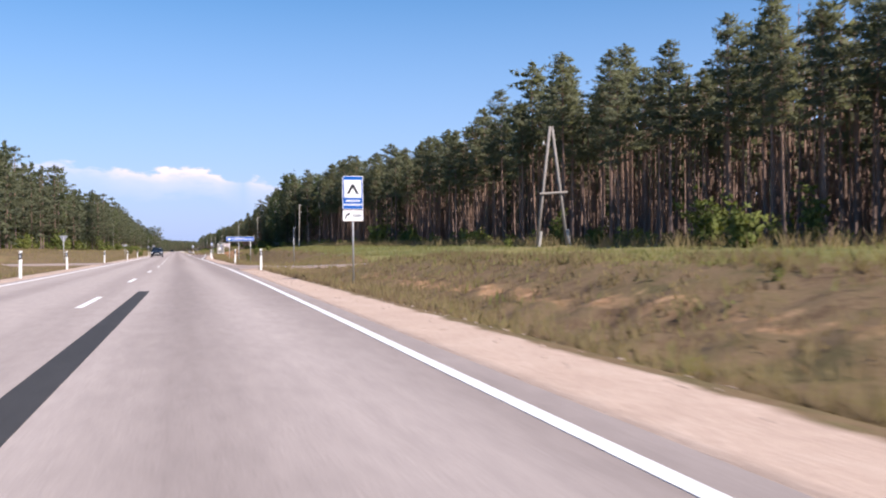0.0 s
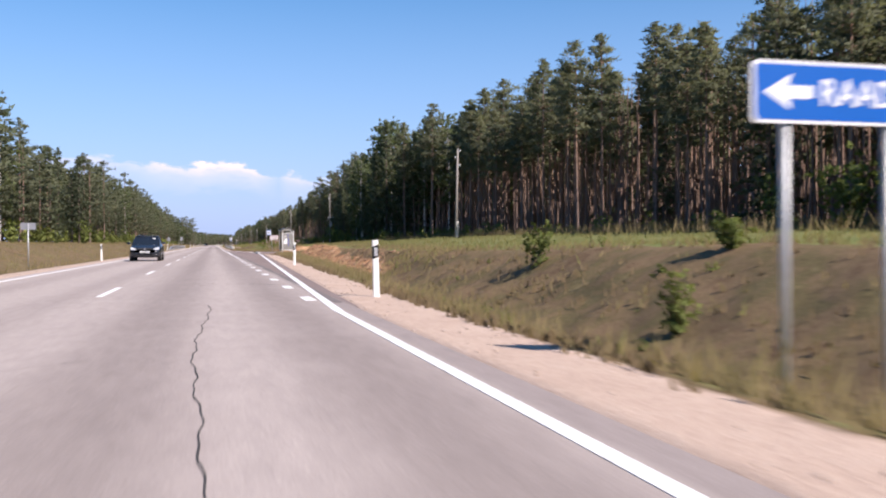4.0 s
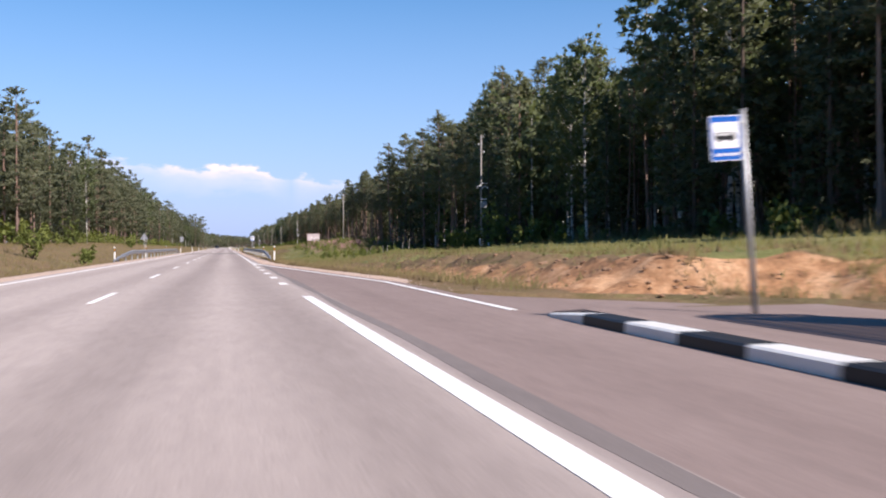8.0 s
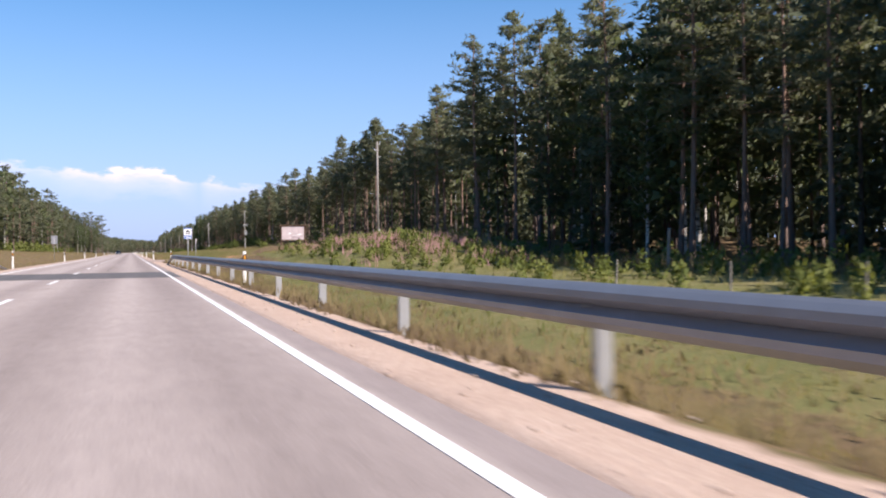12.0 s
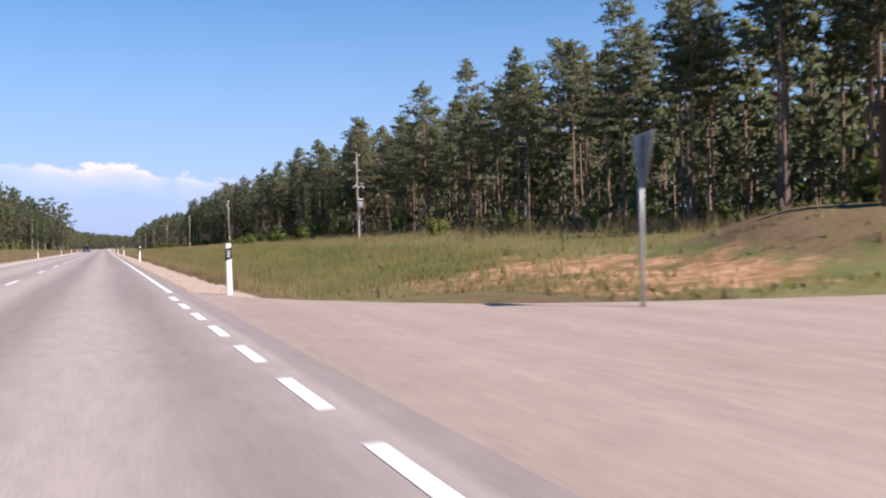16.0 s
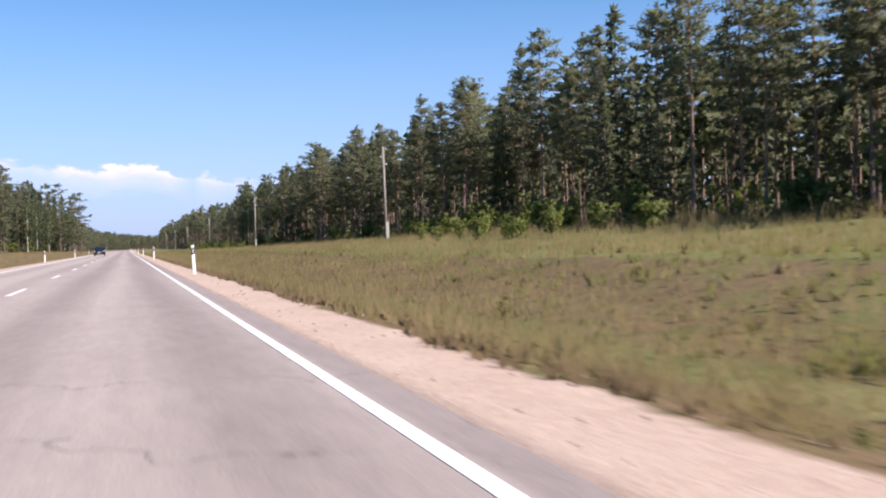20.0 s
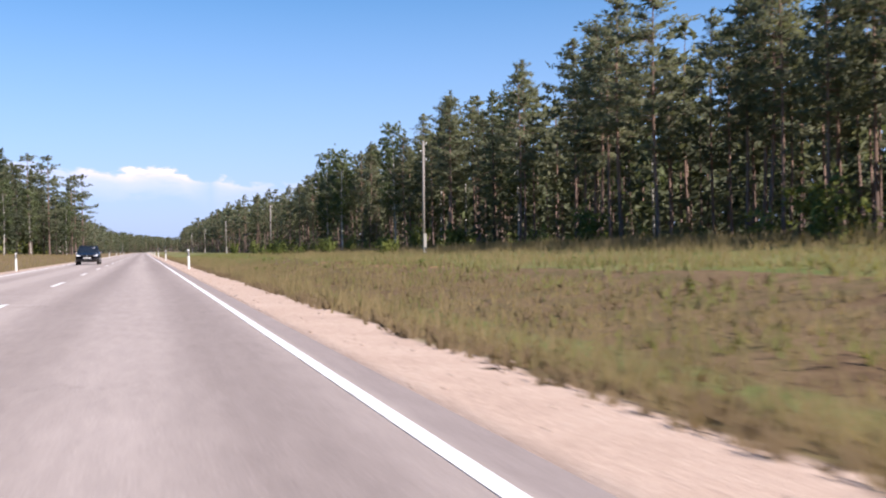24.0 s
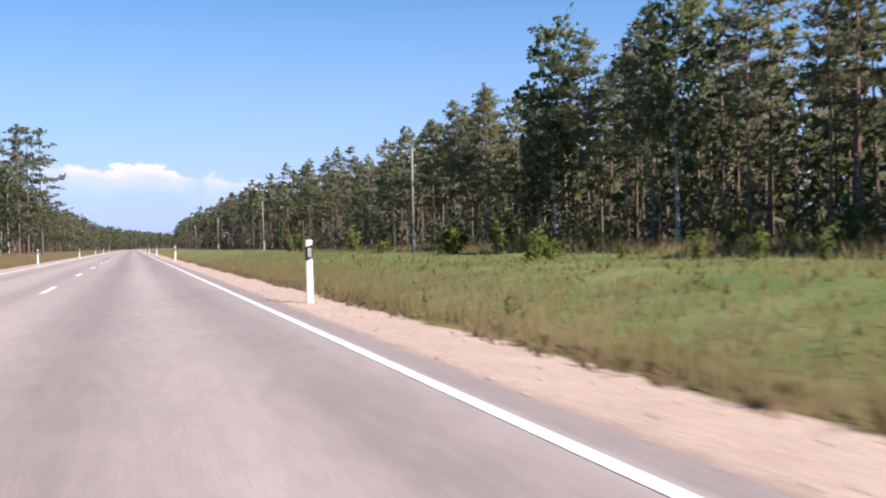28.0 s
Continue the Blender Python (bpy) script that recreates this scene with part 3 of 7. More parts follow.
def ground_sheet():
    xs = np.concatenate([[-2500, -900, -350, -150, -90, -60, -45, -36], np.arange(-32, -18, 1.6), np.arange(-18, -8.7, 0.6), [-8.4, -8.0, -7.62, -7.5, -7.4, -5.0, -2.0, 0.0, 0.3, 0.36, 0.55],
                         np.arange(0.8, 9.0, 0.35), np.arange(9.0, 20, 0.8), np.arange(20, 34, 1.8), [36, 42, 50, 62, 90, 160, 350, 900, 2500]])
    ys = np.concatenate([[-1500, -600, -250, -120, -70, -45, -30], np.arange(-20, 245, 0.5), np.arange(245, 720, 1.0), np.arange(720, 1000, 6.0), np.arange(1000, 2100, 20.0), [2100, 2200, 2300, 2500, 2800, 3200, 4200]])
    X, Y = np.meshgrid(xs, ys)
    keep = smooth01((X - 0.2) / 0.1) * smooth01((24 - X) / 14)
    stop = np.where((Y > 178) & (Y < 200), smooth01((Y - 179) / 5) * smooth01((200 - Y) / 3) * 4.0, 0.0)
    X = X + (bay_edge(Y) + stop) * keep
    Z = land(X + bend(Y), Y)
    ny, nx = X.shape
    i = np.arange(ny * nx).reshape(ny, nx)
    a, b, c, d = i[:-1, :-1].ravel(), i[:-1, 1:].ravel(), i[1:, 1:].ravel(), i[1:, :-1].ravel()
    tris = np.concatenate([np.stack([a, b, c], 1), np.stack([a, c, d], 1)])
    me = fast_mesh("ground", np.stack([(X + bend(Y)).ravel(), Y.ravel(), Z.ravel()], 1), tris, M_GROUND, True)
    u = X - bay_edge(Y) - stop
    w = -7.5 - X
    sand = (smooth01((u - 3.0) / 0.5) * smooth01((np.interp(Y, [150, 165, 195, 205], [5.4, 6.6, 6.6, 5.4]) - u) / 0.9) * np.interp(Y, [118, 130, 142, 160, 172, 186, 198, 205, 225, 245], [0, 0.7, 0.8, 0.8, 1.0, 1.0, 1.0, 0.62, 0.58, 0])
            + smooth01((u - 5) / 2) * smooth01((14 - u) / 3) * np.interp(Y, [374, 378, 390, 396], [0, 0.62, 0.62, 0])
            + smooth01((u - 3.6) / 1) * smooth01((7 - u) / 2) * np.interp(Y, [421, 425, 431, 436], [0, 0.75, 0.75, 0])
            + smooth01((u - 7) / 2) * smooth01((11 - u) / 2) * np.interp(Y, [556, 564, 584, 594], [0, 0.55, 0.5, 0]) + smooth01((u - 4) / 2) * smooth01((8 - u) / 3) * np.interp(Y, [0, 10, 30, 40, 44], [0.42, 0.56, 0.62, 0.5, 0]))
    foot = np.interp(Y, [60, 66, 120, 128, 380, 390, 440, 480], [3.0, 2.6, 2.6, 3.0, 3.2, 4.4, 4.4, 4.4])
    head = np.interp(Y, [60, 66, 120, 128, 230, 440, 475, 610, 640], [8.6, 8.2, 8.2, 5.8, 6.0, 8.6, 9.6, 9.6, 8.0])
    band = smooth01((u - foot + 0.6) / 1.0) * smooth01((head - u + 0.5) / 1.0)
    dry = np.maximum(band * np.interp(Y, [0, 66, 70, 110, 122, 245, 262, 335, 345, 366, 388, 430, 450, 480, 540, 596, 612, 660], [0.95, 0.95, 1.3, 1.3, 0.95, 0.9, 0.6, 0.6, 1.0, 0.95, 0.3, 0.34, 0.5, 0.75, 0.88, 0.85, 0.3, 0.15]), np.interp(Y, [0, 600, 640], [0.66, 0.62, 0.2]) * smooth01((foot - u) / 1.0))
    dry = np.maximum(dry, 0.1)
    dry = np.maximum(dry, smooth01(1.2 - np.hypot((X - 16.9) / 7.0, (Y - 381.0) / 7.0)) * 1.0)
    dry = np.where(X > 24, 0.75, dry)
    dry = np.where(Y < 50, np.maximum(dry, smooth01((u - 2.4) / 0.8) * smooth01((13 - u) / 4) * 1.0), dry)
    dry = np.maximum(dry, smooth01((u - 2) / 1) * smooth01((11.5 - u) / 4) * np.interp(Y, [334, 344, 362, 366], [0, 0.95, 0.95, 0]))
    dry = np.where((Y > 170) & (Y < 208) & (u < 3.2) & (X > 0), 0.66, dry)
    dry = np.where(X < -8.5, 0.62, dry)
    lush = np.interp(Y, [60, 70, 120, 130, 250, 262, 330, 340, 362, 440, 470, 600, 640, 720, 800], [0.1, 0.5, 0.5, 0.35, 0.2, 0.1, 0.1, 0.1, 0.1, 0.1, 0.25, 0.7, 0.95, 0.85, 0.1]) * smooth01((u - np.interp(Y, [600, 612], [8.6, 3.4]) * (Y > 600) + (head - 1.0) * (Y <= 600)) / 2.0)
    gravel = np.where(u > -0.5, smooth01((np.interp(Y, [168, 178, 181, 200, 208], [1.75, 0.9, -0.6, -0.6, 1.75]) - u) / 0.5), 0) * (X > -3)
    gravel = np.maximum(gravel, smooth01((1.5 - w) / 0.6) * (X < -3))
    mouth = smooth01((Y - 366.5 + corner(X, 8.0, 8.0) + 3.4) / 1.0) * smooth01((368 - Y) / 1) * smooth01((9.0 - X) / 2)
    mouth = np.maximum(mouth, smooth01((Y - 41) / 3) * smooth01((49 - Y) / 2) * smooth01((3.2 - X) / 1.2))
    gravel = np.maximum(gravel, mouth * (X > 0))
    col = np.stack([sand, dry, gravel, lush], -1).reshape(-1, 4).astype(np.float32)
    ca = me.color_attributes.new("soil", "FLOAT_COLOR", "POINT")
    ca.data.foreach_set("color", col.ravel())
    ob = link("ground", me)
    return tagged(ob, "grassy verge with gravel shoulder, ditch and sandy bank beside the road", "ground", kind="structure")


def strip(name, left, right, y0, y1, z, mat, step=4.0, label="", category="", thick=0.03, parent=None, drape=None):
    """A paved strip along y between two edges given as functions of y."""
    n = max(1, int(math.ceil((y1 - y0) / step)))
    bm = bmesh.new()
    rows = []
    for i in range(n + 1):
        y = y0 + (y1 - y0) * i / n
        h = z + float(road_far(np.array(y))) if drape is None else drape(y)
        dx = float(bend(y))
        rows.append([bm.verts.new((x + dx, y, zz)) for x, zz in ((left(y), h - thick), (left(y), h), (right(y), h), (right(y), h - thick))])
    for a, b in zip(rows, rows[1:]):
        for k in range(3):
            bm.faces.new((a[k], a[k + 1], b[k + 1], b[k]))
    bm.faces.new(rows[0])
    bm.faces.new(rows[-1][::-1])
    bmesh.ops.recalc_face_normals(bm, faces=bm.faces[:])
    ob = part(name, bm, mat, parent)
    if label:
        tagged(ob, label, category, kind="structure")
    return ob


# ------------------------------------------------------------ roads and markings
ground_sheet()
strip("road", lambda y: -7.55, lambda y: 0.36, -60, 2600, 0.0, M_ROAD, 20, "worn grey two-lane asphalt road with faint wheel tracks", "road", 0.06)
strip("bay", lambda y: 0.30, lambda y: 0.38 + float(bay_edge(y)), 103, 230, -0.003, M_BAY, 2, "reddish-grey asphalt bus bay beside the lane", "pavement", 0.06)
strip("pavement", lambda y: 3.0 if 182.2 <= y <= 192.5 else 2.8, lambda y: 3.1 + 3.42 * float(smooth01(min((y - 180.2) / 4.0, (199 - y) / 6.0))), 179.8, 198.5, 0.12, M_BAY, 0.45, "grey asphalt waiting platform of the bus stop", "pavement", 0.2, drape=lambda y: 0.125 * float(smooth01((y - 180.6) / 2.0)) * float(smooth01((193.1 - y) / 0.7)) - 0.002)
strip("trim", lambda y: 0.20 + 0.03 * math.sin(y * 0.7), lambda y: 0.36 + 0.03 * math.sin(y * 0.4 + 1), 104, 232, 0.002, M_SEAM, 1.5, "dark tar-sealed seam between lane and bay", "seam", 0.004)
strip("trim", lambda y: 0.35 + 0.03 * math.sin(y * 0.5), lambda y: 0.44 + 0.04 * math.sin(y * 0.8 + 1), 45.6, 67.0, 0.002, M_SEAM, 1.0, "dark seam between the lane and the side road", "seam", 0.004)
strip("trim", lambda y: -3.10 - 0.002 * y, lambda y: -2.78 - 0.005 * y, -8, 22.6, 0.003, M_TAR, 2, "black tar-sealed strip along the lane", "seam", 0.004)
strip("trim", lambda y: -7.4, lambda y: 0.34, 306, 315.5, 0.003, M_PATCH, 2, "darker patch of newer asphalt across the road", "patch", 0.004)

for a_, w_, y0_, y1_ in ((-1.82, 0.006, 82.6, 104.0), (-1.99, 0.004, 80.0, 88.0), (-2.5, 0.006, 318.0, 334.0)):
    strip("trim", lambda y, a=a_, w=w_: a - w + 0.06 * math.sin(y * 0.6 + 9 * a) + 0.018 * math.sin(y * 3.7 + 5 * a) + 0.008 * math.sin(y * 11.0), lambda y, a=a_, w=w_: a + w * (0.4 + 0.6 * abs(math.sin(y * 2.3))) + 0.06 * math.sin(y * 0.6 + 9 * a) + 0.018 * math.sin(y * 3.7 + 5 * a) + 0.008 * math.sin(y * 11.0), y0_, y1_, 0.003, M_TAR, 0.12, "thin dark crack along the worn asphalt", "crack", 0.003)


def side_road_sheet(name, ya, yb, fa, fb, reach, sway, rise, label):
    """A side road that leaves to the right with rounded corners; ya, yb: its edges; fa, fb: width and length of the corners; sway: shift in y at its end."""
    bm = bmesh.new()
    n = 40
    rows = []
    for i in range(n + 1):
        x = 0.30 + (reach - 0.30) * (i / n) ** 1.7
        ca, cb = float(corner(x, *fa)), float(corner(x, *fb))
        s = sway * (x / reach) ** 2
        h = float(curve(x, (0, 0.0), (4, 0.0), (12, 0.16), (30, 1.16), (60, 1.66))) * rise - 0.005
        rows.append([bm.verts.new((x + float(bend(y)), y, h - k)) for y, k in ((ya - ca + s, 0.1), (ya - ca + s, 0.0), ((ya + yb) / 2 + s, -0.02 if x > 2 else 0.0), (yb + cb + s, 0.0), (yb + cb + s, 0.1))])
    for a, b in zip(rows, rows[1:]):
        for k in range(4):
            bm.faces.new((a[k], b[k], b[k + 1], a[k + 1]))
    bmesh.ops.recalc_face_normals(bm, faces=bm.faces[:])
    return tagged(part(name, bm, M_DIRT_ROAD if reach > 45 else M_SIDE), label, "road", kind="structure")


side_road_sheet("road_side", 49.0, 53.2, (3.6, 4.2), (6.0, 14.0), 45, 0.0, 1.0, "asphalt side road that joins the main road through the verge")
side_road_sheet("road_side_2", 366.5, 373.3, (8.0, 8.0), (12.0, 12.0), 46, -14.6, 1.0, "pale sandy side road that climbs towards the forest")


def edge_sway(y):
    """The painted edge line wanders by a few centimetres."""
    return curve(y, (233, -0.09), (236, -0.09), (250, -0.015), (330, 0.0), (340, -0.03), (348, -0.05), (357.5, -0.05))


def markings():
    root = thing("road_marking", pose(0, 0, 0), "worn white painted lines of the main road", "road marking", kind="structure")

    def line(name, x0, x1, y0, y1, step=12):
        strip(name, lambda y: x0, lambda y: x1, y0, y1, 0.0045, M_LINE, step, thick=0.004, parent=root)

    line("edge_line", -0.055, 0.06, -60, 47.0)
    line("edge_line", -0.055, 0.06, 66.5, 102.2)
    strip("edge_line", lambda y: float(edge_sway(y)) - 0.055, lambda y: float(edge_sway(y)) + 0.055, 238.0, 357.5, 0.0045, M_LINE, 2.5, thick=0.004, parent=root)
    line("edge_line", -0.045, 0.06, 383.5, 1600, 40)
    strip("bay_line", lambda y: float(bay_edge(y)) - 0.07, lambda y: float(bay_edge(y)) + 0.07, 102.2, 181.0, 0.0045, M_LINE, 4, thick=0.004, parent=root)
    strip("bay_line", lambda y: float(bay_edge(y)) - 0.07, lambda y: float(bay_edge(y)) + 0.07, 194.0, 238.0, 0.0045, M_LINE, 1, thick=0.004, parent=root)
    line("bay_divider", -0.13, 0.06, 174.9, 198.6)
    line("edge_line_left", -7.17, -7.03, -60, 70, 40)
    line("edge_line_left", -7.17, -7.03, 86, 1600, 40)
    for k in range(16):
        dx = float(curve(104.67 + 4.4 * k, (141, 0.0), (158, 0.085), (176, 0.085)))
        line("bay_dash", -0.22 + dx, -0.03 + dx, 104.67 + 4.4 * k, 105.84 + 4.4 * k)
    for k in range(6):
        line("bay_dash", -0.21, -0.01, 204.2 + 4.63 * k, 205.37 + 4.63 * k)
    line("bay_dash", -0.16, 0.01, 229.9, 231.1)
    for k in range(8):
        line("mouth_dash", -0.05, 0.07, 47.5 + 2.3 * k, 48.9 + 2.3 * k)
    for k in range(11):
        line("mouth_dash", -0.14, -0.03, 357.6 + 2.3 * k, 358.9 + 2.3 * k)
    for k in range(-4, 82):
        y = 55.3 + 12.925 * k
        x = float(curve(y, (30, -3.78), (58, -3.62), (84, -3.68), (125, -3.78)))
        line("centre_dash", x - 0.06, x + 0.06, y, y + 3.7)
    for k in range(7):
        line("mouth_dash_left", -7.18, -7.02, 70.6 + 2.3 * k, 71.8 + 2.3 * k)


markings()
strip("road_side_3", lambda y: -40, lambda y: -7.56, 72.0, 82.0, -0.006, M_SIDE, 10, "asphalt side road that joins from the other side", "road", 0.08)


def kerb():
    root = thing("kerb", pose(2.66, 0, 0), "black and white painted concrete kerb of the bus stop", "kerb", kind="structure")
    n, y0, y1 = 9, 182.0, 192.7
    d = (y1 - y0) / n
    for i in range(n):
        a, b = y0 + i * d, y0 + (i + 1) * d - 0.012
        ha, hb = 0.12, 0.12
        xa = xb = 0.0
        if i == 0:
            ha, xa = 0.03, -0.05
        if i == n - 1:
            hb = 0.05
        bm = bmesh.new()
        vs = []
        for y, h, x in ((a, ha, xa), (b, hb, xb)):
            vs.append([bm.verts.new(p) for p in ((x, y, -0.05), (x + 0.015, y, h - 0.02), (x + 0.045, y, h), (x + 0.36, y, h), (x + 0.36, y, -0.05))])
        for k in range(4):
            bm.faces.new((vs[0][k], vs[0][k + 1], vs[1][k + 1], vs[1][k]))
        bm.faces.new(vs[0])
        bm.faces.new(vs[1][::-1])
        bmesh.ops.recalc_face_normals(bm, faces=bm.faces[:])
        part("kerb_stone", bm, M_WHITE if i % 2 == 0 else M_BLACK, root)


kerb()


# ------------------------------------------------------------ trees
rng = np.random.default_rng(7)


def tube(points, radii, n):
    """Triangles of a tapered tube through the given points."""
    P = np.array(points, float)
    verts, tris = [], []
    for i, p in enumerate(P):
        t = P[min(i + 1, len(P) - 1)] - P[max(i - 1, 0)]
        t /= np.linalg.norm(t) + 1e-9
        s = np.cross(t, (0.31, 0.95, 0.05))
        s /= np.linalg.norm(s) + 1e-9
        q = np.cross(t, s)
        for k in range(n):
            a = 2 * math.pi * k / n
            verts.append(p + radii[i] * (math.cos(a) * s + math.sin(a) * q))
    for i in range(len(P) - 1):
        for k in range(n):
            a, b = i * n + k, i * n + (k + 1) % n
            tris += [(a, b, b + n), (a, b + n, a + n)]
    return np.array(verts), np.array(tris, int)


def join(pieces):
    vs, ts, k = [], [], 0
    for v, t in pieces:
        vs.append(v)
        ts.append(t + k)
        k += len(v)
    return np.concatenate(vs), np.concatenate(ts)


def tufts(centres, dirs, count, length, width, spread, r, droop=0.0):
    """Needle or leaf tufts: at each centre some narrow triangles that fan out round a direction."""
    c = np.repeat(centres, count, 0)
    d = np.repeat(dirs, count, 0) + r.normal(0, spread, (len(c), 3))
    d[:, 2] -= droop
    d /= np.linalg.norm(d, axis=1, keepdims=True) + 1e-9
    side = np.cross(d, r.normal(0, 1, (len(c), 3)))
    side /= np.linalg.norm(side, axis=1, keepdims=True) + 1e-9
    ln = length * r.uniform(0.6, 1.25, (len(c), 1))
    wd = width * r.uniform(0.6, 1.3, (len(c), 1))
    start = c + r.normal(0, length * 0.22, c.shape)
    v = np.empty((len(c) * 3, 3))
    v[0::3] = start - side * wd * 0.5
    v[1::3] = start + side * wd * 0.5
    v[2::3] = start + d * ln
    return v, np.arange(len(v)).reshape(-1, 3), c


def face_out(v, t, out):
    """Turns each loose triangle so that its face looks along the given directions."""
    a, b, c3 = v[t[:, 0]], v[t[:, 1]], v[t[:, 2]]
    away = (np.cross(b - a, c3 - a) * out).sum(1) < 0
    t = t.copy()
    t[away] = t[away][:, [0, 2, 1]]
    return t


def crown_normals(v, t, c, h):
    """Soft shading of a crown: every spray leans to the outside of its clump and of the tree."""
    mid = v[t].mean(1)
    out = mid * np.array([1.0, 1.0, 0.0])
    out[:, 2] = (mid[:, 2] - 0.62 * h) * 0.3 + 0.2
    out /= np.linalg.norm(out, axis=1, keepdims=True) + 1e-9
    local = (mid - c) * np.array([1.0, 1.0, 1.7])
    local /= np.linalg.norm(local, axis=1, keepdims=True) + 0.12
    n = 0.55 * out + 0.75 * local + np.array([0.0, 0.0, 0.3])
    n /= np.linalg.norm(n, axis=1, keepdims=True) + 1e-9
    t = face_out(v, t, n)
    a = v[t[:, 0]]
    g = np.cross(v[t[:, 1]] - a, v[t[:, 2]] - a)
    g /= np.linalg.norm(g, axis=1, keepdims=True) + 1e-9
    n = n + 0.28 * g
    n /= np.linalg.norm(n, axis=1, keepdims=True) + 1e-9
    per = np.empty_like(v)
    per[t.ravel()] = np.repeat(n, 3, 0)
    return t, per


def pads(centres, sizes, count, length, width, r):
    """Flat cloud-like pads of needles: sprays that spread from each pad's middle to its rim, a little upwards."""
    c = np.repeat(centres, count, 0)
    size = np.repeat(sizes, count)[:, None]
    a = r.uniform(0, 2 * math.pi, (len(c), 1))
    rim = np.sqrt(r.uniform(0, 1, (len(c), 1)))
    flat_out = np.concatenate([np.cos(a), np.sin(a), np.zeros_like(a)], 1)
    lift = r.normal(0.0, 0.19, (len(c), 1)) + 0.16 * (1 - rim)
    start = c + flat_out * rim * size * 0.8
    start[:, 2:] += lift * size
    d = flat_out * (0.35 + 0.75 * rim) + np.array([0, 0, 0.35]) + r.normal(0, 0.42, (len(c), 3))
    d /= np.linalg.norm(d, axis=1, keepdims=True) + 1e-9
    side = np.cross(d, r.normal(0, 1, (len(c), 3)))
    side /= np.linalg.norm(side, axis=1, keepdims=True) + 1e-9
    ln, wd = length * r.uniform(0.6, 1.25, (len(c), 1)), width * r.uniform(0.6, 1.3, (len(c), 1))
    v = np.empty((len(c) * 3, 3))
    v[0::3] = start - side * wd * 0.5 - d * ln * 0.3
    v[1::3] = start + side * wd * 0.5 - d * ln * 0.3
    v[2::3] = start + d * ln * 0.7
    return v, np.arange(len(v)).reshape(-1, 3), c


def pine(seed, h=18.0, low=0.5, level=2, radius=2.6, dome=2.0):
    """A Scots pine: a tall bare trunk and a crown of flat pads on whorled limbs. level 2: fine, 0: far off."""
    r = np.random.default_rng(seed)
    zs = np.linspace(0, h, (9, 6, 4)[2 - level])
    lean = r.normal(0, 0.16, 2)
    px = lean[0] * np.sin(zs / h * 3)
    py = lean[1] * np.sin(zs / h * 2.4)
    rad = 0.118 * (1 - zs / h) ** 0.75 + 0.02
    rad[0] *= 1.35
    wood = [tube(np.stack([px, py, zs], 1), rad, (7, 4, 3)[2 - level])]
    cen, size_of = [], []
    tiers, arms = ((13, 6), (9, 5), (7, 4))[2 - level]
    heavy = r.uniform(0, 6.28)
    for w in range(tiers):
        f = (w + r.uniform(0.2, 0.8)) / tiers
        z0 = h * (low + (0.965 - low) * f)
        size = radius * (0.60 + 0.40 * math.sin(math.pi * (0.15 + 0.75 * f))) * (1 - 0.74 * f ** dome)
        turn = r.uniform(0, 6.28)
        for k in range(arms):
            a = turn + 6.28 * k / arms + r.uniform(-0.4, 0.4)
            if r.random() < 0.16:
                continue
            reach = size * r.uniform(0.5, 1.2) * (1 + 0.2 * math.cos(a - heavy)) * (r.uniform(0.5, 0.9) if f < 0.15 else 1.0)
            z = z0 + r.uniform(-0.35, 0.35)
            out = np.array([math.cos(a), math.sin(a), 0.0])
            base = np.array([np.interp(z, zs, px), np.interp(z, zs, py), z])
            tip = base + out * reach + np.array([0, 0, reach * (r.uniform(-0.12, 0.14) + 0.6 * f * f)])
            if level == 2:
                wood.append(tube([base, tip], [0.028, 0.006], 3))
            m = max(1, int(reach * (2.1, 1.4, 0.9)[2 - level] + 0.9))
            across = np.array([-out[1], out[0], 0.0])
            for q in range(m):
                g = 0.30 + 0.70 * (q + r.uniform(0.2, 1)) / m
                cen.append(base + (tip - base) * g + across * r.normal(0, 0.10 + 0.16 * reach * g) + np.array([0, 0, r.normal(0.05, 0.07)]))
                size_of.append(r.uniform(0.34, 0.62) * (1.0, 1.2, 1.5)[2 - level])
    for k in range((8, 4, 3)[2 - level]):
        cen.append(np.array([px[-1], py[-1], h - 0.1 - 0.22 * k]) + r.normal(0, 0.05 + 0.05 * k, 3) * np.array([1, 1, 0.4]))
        size_of.append(0.16 + 0.04 * k)
    if level == 2:
        # dead twigs below the crown
        for k in range(20):
            z, a = h * r.uniform(0.15, low + 0.1), r.uniform(0, 6.28)
            b = np.array([np.interp(z, zs, px), np.interp(z, zs, py), z])
            wood.append(tube([b, b + np.array([math.cos(a), math.sin(a), r.uniform(-0.35, 0.15)]) * r.uniform(0.5, 1.7)], [0.015, 0.003], 3))
    cnt, ln, wd = ((13, 0.40, 0.15), (10, 0.52, 0.26), (5, 0.95, 0.60))[2 - level]
    return join(wood), pads(np.array(cen), np.array(size_of), cnt, ln, wd, r)


